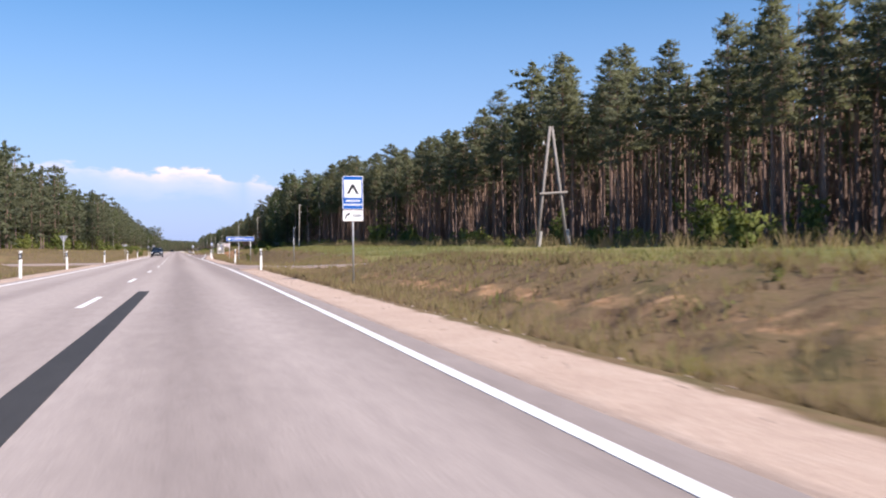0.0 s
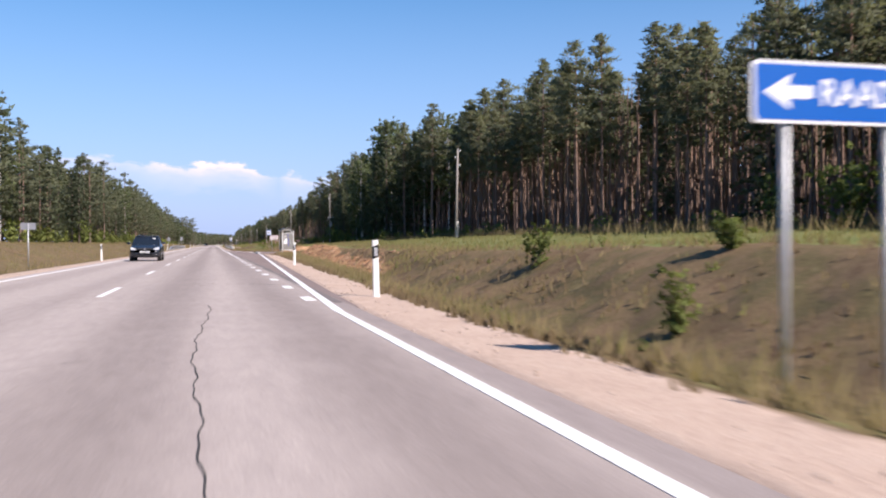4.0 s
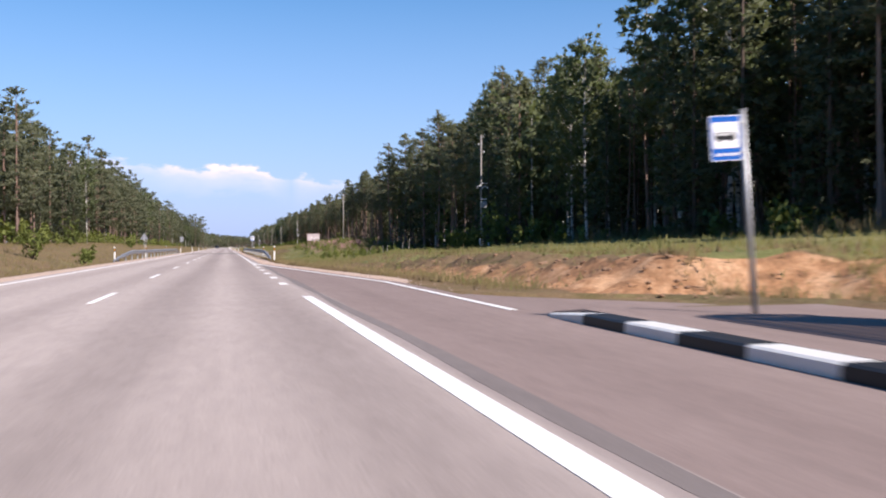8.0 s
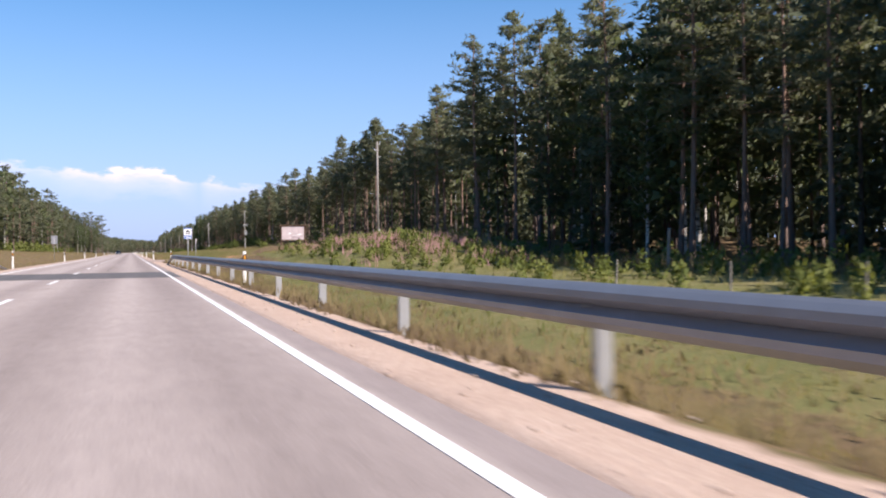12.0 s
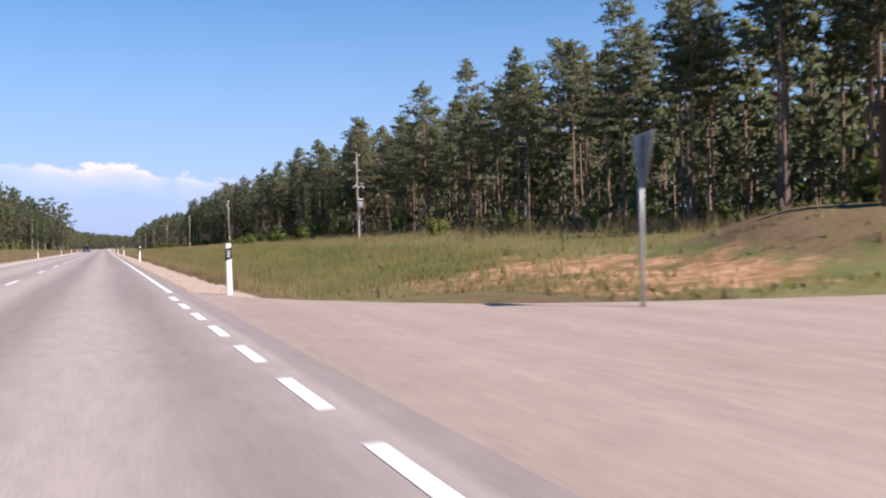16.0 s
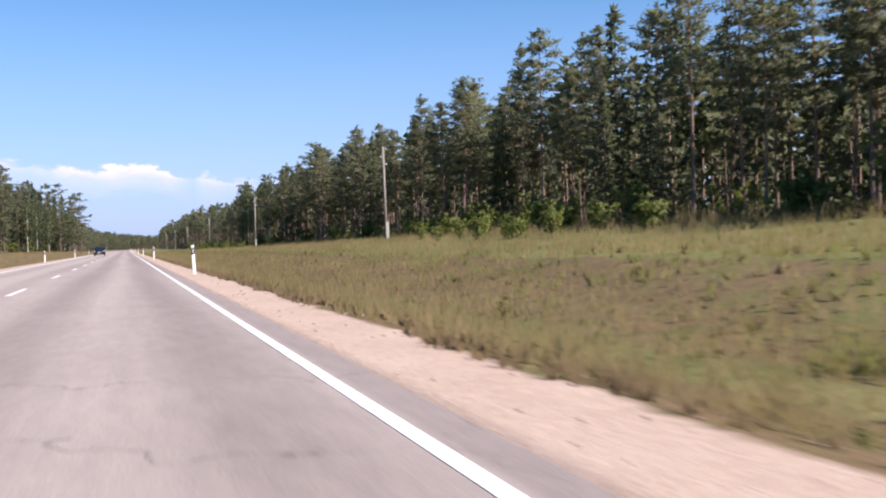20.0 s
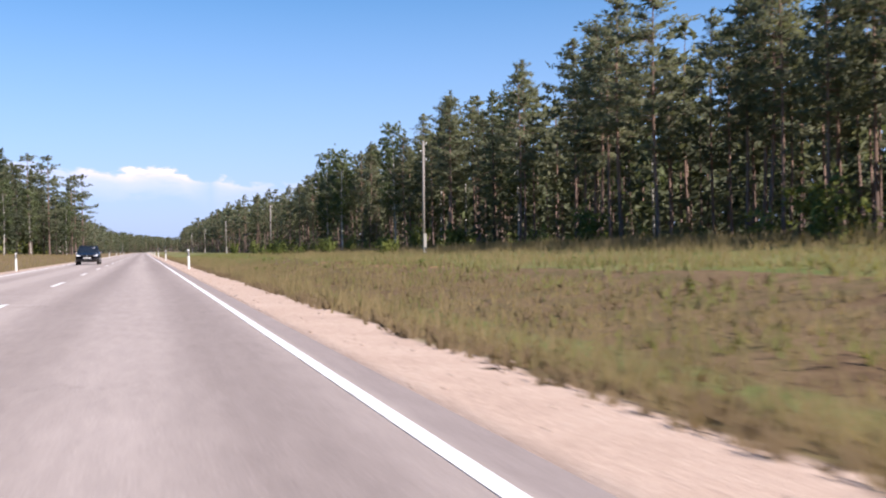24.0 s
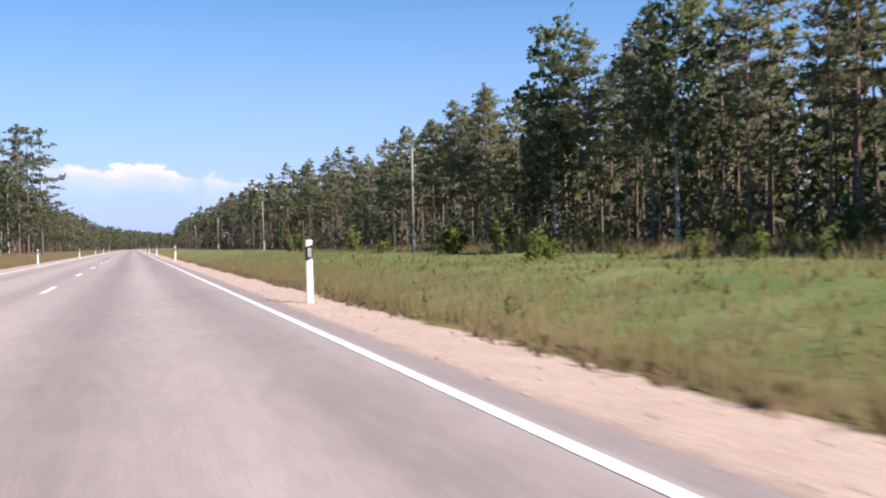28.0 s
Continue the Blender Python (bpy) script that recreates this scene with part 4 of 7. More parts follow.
def spruce(seed, h=16.0, low=0.1, level=2, radius=2.1):
    r = np.random.default_rng(seed)
    zs = np.linspace(0, h, (5, 4, 2)[2 - level])
    wood = [tube(np.stack([zs * 0, zs * 0, zs], 1), 0.14 * (1 - zs / h) + 0.015, (7, 4, 3)[2 - level])]
    cen, dirs = [], []
    n = (90, 42, 16)[2 - level]
    for i in range(n):
        f = (i + r.uniform(0, 1)) / n
        z = h * (low + (0.99 - low) * f)
        reach = radius * (1 - f) ** 0.85 * r.uniform(0.65, 1.15) + 0.12
        a = i * 2.4 + r.uniform(-0.5, 0.5)
        out = np.array([math.cos(a), math.sin(a), 0.0])
        base = np.array([0, 0, z])
        tip = base + out * reach + np.array([0, 0, reach * (-0.32 + 0.5 * f)])
        if level == 2 and i % 2 == 0:
            wood.append(tube([base, tip], [0.022, 0.005], 3))
        m = max(2, int(reach * (3.0, 1.7, 0.8)[2 - level]))
        for k in range(m):
            g = 0.2 + 0.8 * (k + r.uniform(0, 1)) / m
            cen.append(base + (tip - base) * g + r.normal(0, 0.1, 3))
            dirs.append(out * 0.8 + np.array([0, 0, -0.15]))
    cen += [np.array([0, 0, h - 0.2 * k]) for k in range(5)]
    dirs += [np.array([0, 0, 1.0])] * 5
    cnt, ln, wd = ((7, 0.46, 0.21), (4, 0.80, 0.42), (2, 1.6, 1.05))[2 - level]
    return join(wood), tufts(np.array(cen), np.array(dirs), cnt, ln, wd, 0.5, r)


def birch(seed, h=17.0, low=0.3, level=2, radius=2.4):
    r = np.random.default_rng(seed)
    zs = np.linspace(0, h * 0.94, (8, 5, 4)[2 - level])
    px = r.normal(0, 0.1) * np.sin(zs / h * 4) + 0.2 * (zs / h) ** 2
    py = r.normal(0, 0.12) * np.sin(zs / h * 3)
    wood = [tube(np.stack([px, py, zs], 1), 0.125 * (1 - zs / h) ** 0.8 + 0.012, (7, 4, 3)[2 - level])]
    cen, dirs = [], []
    n = (58, 34, 14)[2 - level]
    for i in range(n):
        f = (i + r.uniform(0, 1)) / n
        z = h * (low + (0.93 - low) * f)
        reach = radius * (0.35 + 0.75 * math.sin(math.pi * (0.15 + 0.72 * f))) * r.uniform(0.5, 1.1)
        a = i * 2.4 + r.uniform(-0.5, 0.5)
        out = np.array([math.cos(a), math.sin(a), 0.0])
        base = np.array([np.interp(z, zs, px), np.interp(z, zs, py), z])
        tip = base + out * reach * 0.8 + np.array([0, 0, reach * r.uniform(0.3, 0.9)])
        if level == 2:
            wood.append(tube([base, (base + tip) / 2 + out * 0.1, tip], [0.03, 0.018, 0.005], 3))
        m = max(2, int(reach * (5.2, 2.0, 1.0)[2 - level]))
        for k in range(m):
            g = 0.3 + 0.7 * (k + r.uniform(0, 1)) / m
            cen.append(base + (tip - base) * g + r.normal(0, 0.22, 3) - np.array([0, 0, 0.3 * g * r.uniform(0, 2)]))
            dirs.append(out * 0.25 + np.array([0, 0, -0.4]))
    cnt, ln, wd = ((7, 0.31, 0.23), (4, 0.65, 0.5), (3, 1.15, 0.9))[2 - level]
    return join(wood), tufts(np.array(cen), np.array(dirs), cnt, ln, wd, 0.8, r)


def shrub(seed, h=2.2, w=1.3, level=2):
    r = np.random.default_rng(seed)
    wood, cen, dirs = [], [], []
    for i in range(9 if level == 2 else 5):
        a = r.uniform(0, 6.28)
        tip = np.array([math.cos(a) * w * r.uniform(0.2, 0.9), math.sin(a) * w * r.uniform(0.2, 0.9), h * r.uniform(0.6, 1.0)])
        wood.append(tube([np.zeros(3), tip * 0.5 + np.array([0, 0, 0.1]), tip], [0.02, 0.013, 0.004], 3))
        for k in range(16 if level == 2 else 7):
            g = r.uniform(0.15, 1.0)
            cen.append(tip * g + r.normal(0, 0.17, 3) * (0.6 + w * 0.5))
            dirs.append(tip / np.linalg.norm(tip) * 0.5 + np.array([0, 0, 0.2]))
    cen = np.array(cen)
    cen[:, 2] = np.abs(cen[:, 2]) + 0.03
    cnt, ln, wd = (8, 0.2, 0.12) if level == 2 else (3, 0.46, 0.30)
    return join(wood), tufts(cen, np.array(dirs), cnt, ln, wd, 0.8, r)


KINDS = {
    "pine": ([pine(s, 18.0, lo, 2, rd, dm) for s, lo, rd, dm in ((1, 0.52, 2.5, 2.2), (2, 0.58, 2.3, 1.6), (4, 0.48, 2.7, 2.6), (3, 0.34, 2.9, 2.0), (9, 0.42, 2.6, 1.5), (10, 0.36, 2.8, 3.2), (15, 0.44, 3.0, 2.6))] + [pine(s, 18.0, lo, 2, rd, 4.2) for s, lo, rd in ((55, 0.22, 3.5), (56, 0.30, 3.8), (59, 0.26, 3.3))], M_PINE_BARK, M_PINE),
    "spruce": ([spruce(s, 16.0, lo, 2, rd) for s, lo, rd in ((11, 0.06, 2.5), (12, 0.2, 2.1))], M_SPRUCE_BARK, M_SPRUCE),
    "birch": ([birch(s, 17.0, lo, 2, 2.8) for s, lo in ((21, 0.16), (22, 0.26))], M_BIRCH_BARK, M_BIRCH),
}
COARSE, FAR = ({
    "pine": [pine(s, 18.0, lo, lev, rd, dm) for s, lo, rd, dm in ((5, 0.50, 2.7, 2.0), (6, 0.56, 2.5, 3.0), (7, 0.34, 3.0, 1.7), (8, 0.40, 2.8, 2.6))],
    "spruce": [spruce(s, 16.0, 0.08, lev, 2.3) for s in (13, 14)],
    "birch": [birch(s, 17.0, 0.2, lev, 2.7) for s in (23, 24)],
} for lev in (1, 0))
FAR_LEFT = [pine(s, 18.0, lo, 0, rd, 4.0) for s, lo, rd in ((57, 0.16, 3.5), (58, 0.24, 3.3))]
LEFT = [pine(s, 18.0, lo, 1, rd, 4.0) for s, lo, rd in ((51, 0.18, 3.6), (52, 0.24, 3.4), (53, 0.16, 3.2))]
TREE_H = {"pine": 18.0, "spruce": 16.0, "birch": 17.0}
LABELS = {
    "pine": "tall Scots pine with reddish bare trunk and dark clumped crown",
    "spruce": "dark green spruce with drooping branches at the forest edge",
    "birch": "slender birch with white trunk and light green leaves",
}
MESHES = {}
for kind, (shapes, wood_mat, leaf_mat) in KINDS.items():
    MESHES[kind] = []
    for w, (v, t, c) in shapes:
        t, per = crown_normals(v, t, c, TREE_H[kind])
        MESHES[kind].append((fast_mesh("trunk", *w, wood_mat, True), fast_mesh("crown", v, t, leaf_mat, True, per)))


def edge_right(y):
    return curve(y, (-60, 28), (60, 28.5), (150, 28), (205, 26), (228, 22.5), (262, 22.5), (282, 29), (330, 31), (350, 29), (400, 27.5), (600, 26.5), (1100, 25.5), (2600, 25)) + far_bend(y)


def edge_left(y):
    return -curve(y, (-60, 30), (200, 28), (260, 25), (330, 25), (450, 26), (650, 25), (800, 23), (1200, 22), (2600, 20)) + far_bend(y)


def height_right(y):
    return curve(y, (-60, 14.3), (35, 14.2), (47, 15.5), (60, 14.8), (78, 16.2), (95, 15.4), (107, 14.6), (125, 15.3), (160, 16.0), (190, 17.0), (221, 18.2), (236, 16.8), (246, 15.4), (260, 17.8), (275, 20.3), (316, 21.5), (342, 19.9), (352, 18.2), (366, 15.6), (385, 17.0), (415, 14.4), (438, 14.0), (458, 13.8), (476, 14.1), (510, 14.9), (545, 14.6), (590, 15.3), (630, 15.6), (660, 14.5), (720, 14.2), (800, 15.6), (940, 17), (2600, 16))


def height_left(y):
    return curve(y, (60, 16.5), (226, 17.8), (275, 16.4), (355, 18.4), (440, 19), (514, 18.4), (700, 18), (745, 17.5), (775, 14.5), (900, 15), (1300, 16))


def kind_at(y, r, left=False):
    u = r.random()
    if left:
        return "pine" if u < 0.72 else ("spruce" if u < 0.93 else "birch")
    if 214 < y < 268:
        return "birch" if u < 0.3 else ("pine" if u < 0.6 else "spruce")
    if 268 <= y < 345:
        return "pine" if u < 0.6 else ("spruce" if u < 0.85 else "birch")
    if y >= 600:
        return "pine" if u < 0.82 else ("spruce" if u < 0.95 else "birch")
    return "pine" if u < 0.9 else ("spruce" if u < 0.96 else "birch")


TREES = []        # kind, x, y, height, turn, is a thing of its own, seen well
for row in range(7):
    y = 18.0
    while y < 1020:
        k = kind_at(y, rng)
        depth = row * 4.2 + (rng.random() - 0.5) * 3.4 + (0 if row else rng.random() * 1.0)
        h = float(height_right(np.array(y))) * rng.uniform(0.78, 1.04) * (1.03 if row in (1, 2) else 1.0)
        if k == "spruce":
            h *= rng.uniform(0.6, 1.0)
        own = (row == 0 and y < 700) or (row == 1 and y < 640)
        TREES.append((k, float(edge_right(np.array(y))) + depth, y, h, rng.uniform(0, 6.28), own, row < 2 and y < 800))
        y += rng.uniform(2.6, 5.0) * (1.0 if row < 3 else (1.2 if row < 5 else 1.7)) * (1.0 if y < 720 else 1.5) * (0.8 if y < 235 and row else 1.0)
for row in range(4):
    y = 60.0
    while y < 1300:
        if not (66 < y < 88):
            k = kind_at(y, rng, True)
            h = float(height_left(np.array(y))) * rng.uniform(0.76, 1.03) * (0.9 if k == "spruce" else 1.0)
            x = float(edge_left(np.array(y))) - row * 4.5 - rng.uniform(-1.5, 2.0)
            TREES.append((k, x, y, h, rng.uniform(0, 6.28), row == 0 and 250 < y < 460, row == 0 and y < 900))
        y += rng.uniform(2.4, 5.4) * (1.0 if y < 900 else 1.5)
# single trees that stand out of the skyline
TREES += [("pine", -15.2, 771.0, 20.0, 0.6, True, True), ("pine", -16.8, 766.0, 19.3, 2.2, True, True), ("spruce", -17.6, 760.0, 17.0, 0.1, True, True), ("spruce", -19.0, 742.0, 17.0, 1.2, True, True), ("birch", -17.4, 748.0, 13.0, 0.3, True, True),
          ("spruce", -20.0, 728.0, 16.0, 2.0, True, True), ("spruce", -21.0, 716.0, 16.0, 0.8, True, True), ("birch", -20.3, 708.0, 12.5, 1.9, True, True), ("spruce", -21.6, 700.0, 15.0, 2.9, True, True), ("spruce", -22.0, 690.0, 15.5, 0.2, True, True), ("birch", -21.0, 680.0, 12.0, 2.5, True, True), ("spruce", -22.4, 672.0, 14.0, 1.4, True, True), ("birch", -21.5, 664.0, 11.5, 0.9, True, True)]
TREES += [("birch", 26.4, 673.0, 17.0, 0.4, True, True), ("pine", -16.5, 752.0, 18.0, 1.0, True, True), ("pine", -18.5, 722.0, 19.4, 1.6, True, True), ("pine", -20.5, 731.0, 18.4, 2.9, True, True), ("pine", -21.0, 712.0, 18.6, 0.2, True, True), ("birch", -19.5, 757.0, 13.0, 2.6, True, True), ("pine", 29.2, 78.0, 17.0, 0.9, True, True), ("pine", -25.0, 352.0, 19.0, 0.7, True, True), ("pine", -25.5, 398.0, 19.0, 2.7, True, True), ("pine", -25.2, 370.0, 18.5, 1.7, True, True), ("pine", -23.2, 286.0, 17.0, 2.0, True, True), ("pine", -23.0, 262.0, 15.0, 0.3, True, True), ("birch", 24.6, 230.0, 19.6, 1.3, True, True), ("birch", 24.4, 224.5, 19.0, 2.3, True, True)]

thick = random.Random(81)
for y0_, y1_, n_ in ((209, 266, 100), (266, 352, 45)):
    for k in range(n_):
        y = thick.uniform(y0_, y1_)
        kd = thick.choice(("spruce", "birch", "birch", "pine"))
        h = float(height_right(np.array(y))) * thick.uniform(0.6, 0.95)
        TREES.append((kd, float(edge_right(np.array(y))) + thick.uniform(1.0, 17.0), y, h, thick.uniform(0, 6.28), False, True))
COUNT = {"pine": 0, "spruce": 0, "birch": 0}
REST = {"pine": [], "spruce": [], "birch": []}
DEEP = {"pine": [], "spruce": [], "birch": []}
for i, (k, x, y, h, turn, own, near) in enumerate(TREES):
    z = float(land(x, y)) - 0.08
    s = h / TREE_H[k]
    if own and COUNT[k] < 290:
        COUNT[k] += 1
        shapes = MESHES[k]
        if k == "pine":
            # a tall stand with bare trunks at first, fuller crowns further on
            shapes = shapes[7:] if x < 0 else (shapes[:3] if y < 255 or 352 < y < 425 else shapes[2:7])
        tr, cr = shapes[i % len(shapes)]
        e = thing(k + "_tree", pose(x, y, z, 0, 0, math.degrees(turn)), LABELS[k], "tree", "trees along the forest edge")
        e.scale = (s * rng.uniform(0.9, 1.15), s * rng.uniform(0.9, 1.15), s)
        link("trunk", tr, e)
        link("crown", cr, e)
    else:
        (REST if near else DEEP)[k].append((x, y, z, s, turn))


def merged(places, shapes, which, h=0.0):
    """One mesh out of many trees; with h, the height of the shapes, also its soft normals."""
    vs, ts, ns, n = [], [], [], 0
    ready = [(s[which][0], *crown_normals(*s[which], h)) if h else (s[which][0], s[which][1], s[which][0]) for s in shapes]
    for i, (x, y, z, s, turn) in enumerate(places):
        v, t, per = ready[i % len(ready)]
        c, sn = math.cos(turn), math.sin(turn)
        w, q = np.empty_like(v), np.empty_like(v)
        w[:, 0] = (v[:, 0] * c - v[:, 1] * sn) * s * 1.08 + x
        w[:, 1] = (v[:, 0] * sn + v[:, 1] * c) * s * 1.08 + y
        w[:, 2] = v[:, 2] * s + z
        q[:, 0] = per[:, 0] * c - per[:, 1] * sn
        q[:, 1] = per[:, 0] * sn + per[:, 1] * c
        q[:, 2] = per[:, 2]
        vs.append(w)
        ts.append(t + n)
        ns.append(q)
        n += len(v)
    return np.concatenate(vs), np.concatenate(ts), np.concatenate(ns)


def crowd(name, places, shapes, which, mat, h=0.0):
    v, t, n = merged(places, shapes, which, h)
    return fast_mesh(name, v, t, mat, True, n if h else None)


# far trees, two to three kilometres of forest on both sides and across the road's end
for k in range(900):
    y = 8 + k * 0.9 + rng.uniform(-0.6, 0.6)
    x = float(edge_right(np.array(y))) + rng.uniform(44, 70)
    DEEP["spruce"].append((x, y, float(land(x, y)), rng.uniform(0.8, 1.02), rng.uniform(0, 6.28)))
for k in range(650):
    y = rng.uniform(8, 760)
    x = float(edge_right(np.array(y))) + rng.uniform(28, 44)
    DEEP["spruce"].append((x, y, float(land(x, y)), rng.uniform(0.6, 0.88), rng.uniform(0, 6.28)))
for side in (1, -1):
    for row in range(2 if side > 0 else 4):
        y = 1020.0 if side > 0 else 1300.0
        while y < ((1700 if side > 0 else 2200) if row < 2 else 1900):
            k = "pine" if rng.random() < 0.75 else "spruce"
            x = (float(edge_right(np.array(y))) + row * 6 if side > 0 else float(edge_left(np.array(y))) - row * 6) + rng.uniform(-2, 2)
            DEEP[k].append((x, y, float(land(x, y)), rng.uniform(0.75, 1.0), rng.uniform(0, 6.28)))
            y += rng.uniform(5, 10) if side > 0 or y > 1900 else rng.uniform(3, 6.5)
for k in range(260):
    x, y = rng.uniform(-330, 250), 2570 + 480 * rng.random() ** 1.3
    DEEP["spruce"].append((x, y, float(land(x, y)) - 1.0, rng.uniform(1.0, 1.4), rng.uniform(0, 6.28)))

for k in range(260):
    x, y = -150 + k * 1.04, 2552 + rng.uniform(0, 40)
    if x < -14 or x > 8 or y > 2575:
        DEEP["spruce"].append((x, y, float(land(x, y)) - 1.0, rng.uniform(0.9, 1.2), rng.uniform(0, 6.28)))

# thin bare stems that crowd the stand of tall pines
STEMS = []
for k in range(2600):
    y = rng.uniform(20, 240)
    x = float(edge_right(np.array(y))) + 2.5 + 34 * rng.random() ** 1.2
    STEMS.append((x, y, float(land(x, y)) - 0.1, rng.uniform(0.62, 0.78), rng.uniform(0, 6.28)))

forest = thing("forest", pose(0, 0, 0), "dense mixed forest of pines, spruces and birches behind the edge trees", "forest", kind="stuff")
for k, (shapes, wood_mat, leaf_mat) in KINDS.items():
    sets = [(REST[k], COARSE[k]), (DEEP[k], FAR[k])]
    if k == "pine":
        sets = [([p for p in REST[k] if p[0] > 0], COARSE[k]), ([p for p in REST[k] if p[0] < 0], LEFT), ([p for p in DEEP[k] if p[0] > 0], FAR[k]), ([p for p in DEEP[k] if p[0] < 0], FAR_LEFT)]
    for places, shapes_ in sets:
        if places:
            for which, nm, mt in ((0, k + "_trunks", wood_mat), (1, k + "_crowns", leaf_mat)):
                ob = link(nm, crowd(nm, places, shapes_, which, mt, TREE_H[k] * which), forest)
                ob["kind"] = "stuff"

ob = link("pine_stems", crowd("pine_stems", STEMS, FAR["pine"], 0, M_PINE_BARK), forest)
ob["kind"] = "stuff"
tw = np.random.default_rng(62)
ends = np.repeat(np.array([q[:3] for q in STEMS]), 7, 0)
ends = ends + np.stack([tw.normal(0, 0.7, len(ends)), tw.normal(0, 0.7, len(ends)), tw.uniform(1.5, 9.0, len(ends))], 1)
tv, tt, _ = tufts(ends, tw.normal(0, 1, (len(ends), 3)) * np.array([1, 1, 0.25]), 2, 1.1, 0.05, 0.4, tw)
ob = link("dead_twigs", fast_mesh("dead_twigs", tv, tt, M_TWIG), forest)
ob["kind"] = "stuff"
# undergrowth that closes the view between the trunks
thicket = []
for side in (1, -1):
    for row in range(7 if side > 0 else 3):
        y = 15.0
        while y < (1000 if side > 0 else 1200):
            x = (float(edge_right(np.array(y))) + 8 + row * 5.5 if side > 0 else float(edge_left(np.array(y))) - 6 - row * 5) + rng.uniform(-3, 3)
            if not (side < 0 and 66 < y < 88) and not (side > 0 and y < 215 and row < 4):
                thicket.append((x, y, float(land(x, y)) - 0.1, rng.uniform(0.2, 0.42) + 0.07 * row, rng.uniform(0, 6.28)))
            y += rng.uniform(2.6, 6.0)
sapling = random.Random(77)
for side, low, high in ((-1, 0.22, 0.5), (1, 0.12, 0.22)):
    y = 640.0
    while y < 1500:
        x = float(edge_left(np.array(y))) + sapling.uniform(-3, 0.8) if side < 0 else float(edge_right(np.array(y))) + sapling.uniform(-1, 2)
        thicket.append((x, y, float(land(x, y)) - 0.1, sapling.uniform(low, high), sapling.uniform(0, 6.28)))
        y += sapling.uniform(1.8, 4.5)
under = thing("undergrowth", pose(0, 0, 0), "young spruces crowded in the dark under the forest", "undergrowth", kind="stuff")
ob = link("young_spruces", crowd("young_spruces", thicket, FAR["spruce"], 1, M_SPRUCE, 16.0), under)
ob["kind"] = "stuff"

SHRUBS = [shrub(31, 2.4, 1.4), shrub(32, 1.7, 1.2), shrub(33, 3.0, 1.1)]
LOW_SHRUBS = [shrub(34, 2.4, 1.4, 1), shrub(35, 1.7, 1.2, 1), shrub(36, 3.0, 1.1, 1)]
SHRUB_MESH = []
for w, (v, t, c) in SHRUBS:
    t, per = crown_normals(v, t, c, 2.0)
    SHRUB_MESH.append((fast_mesh("branchwork", *w, M_SPRUCE_BARK), fast_mesh("foliage", v, t, M_BUSH, True, per)))


def add_bush(x, y, k, s, label="yellow-green leafy bush in the meadow before the forest"):
    e = thing("bush", pose(x, y, float(land(x, y)) - 0.05, 0, 0, (x * 71 + y * 13) % 360), label, "bush", "bushes along the forest edge")
    e.scale = (s, s, s)
    link("branchwork", SHRUB_MESH[k][0], e)
    link("foliage", SHRUB_MESH[k][1], e)


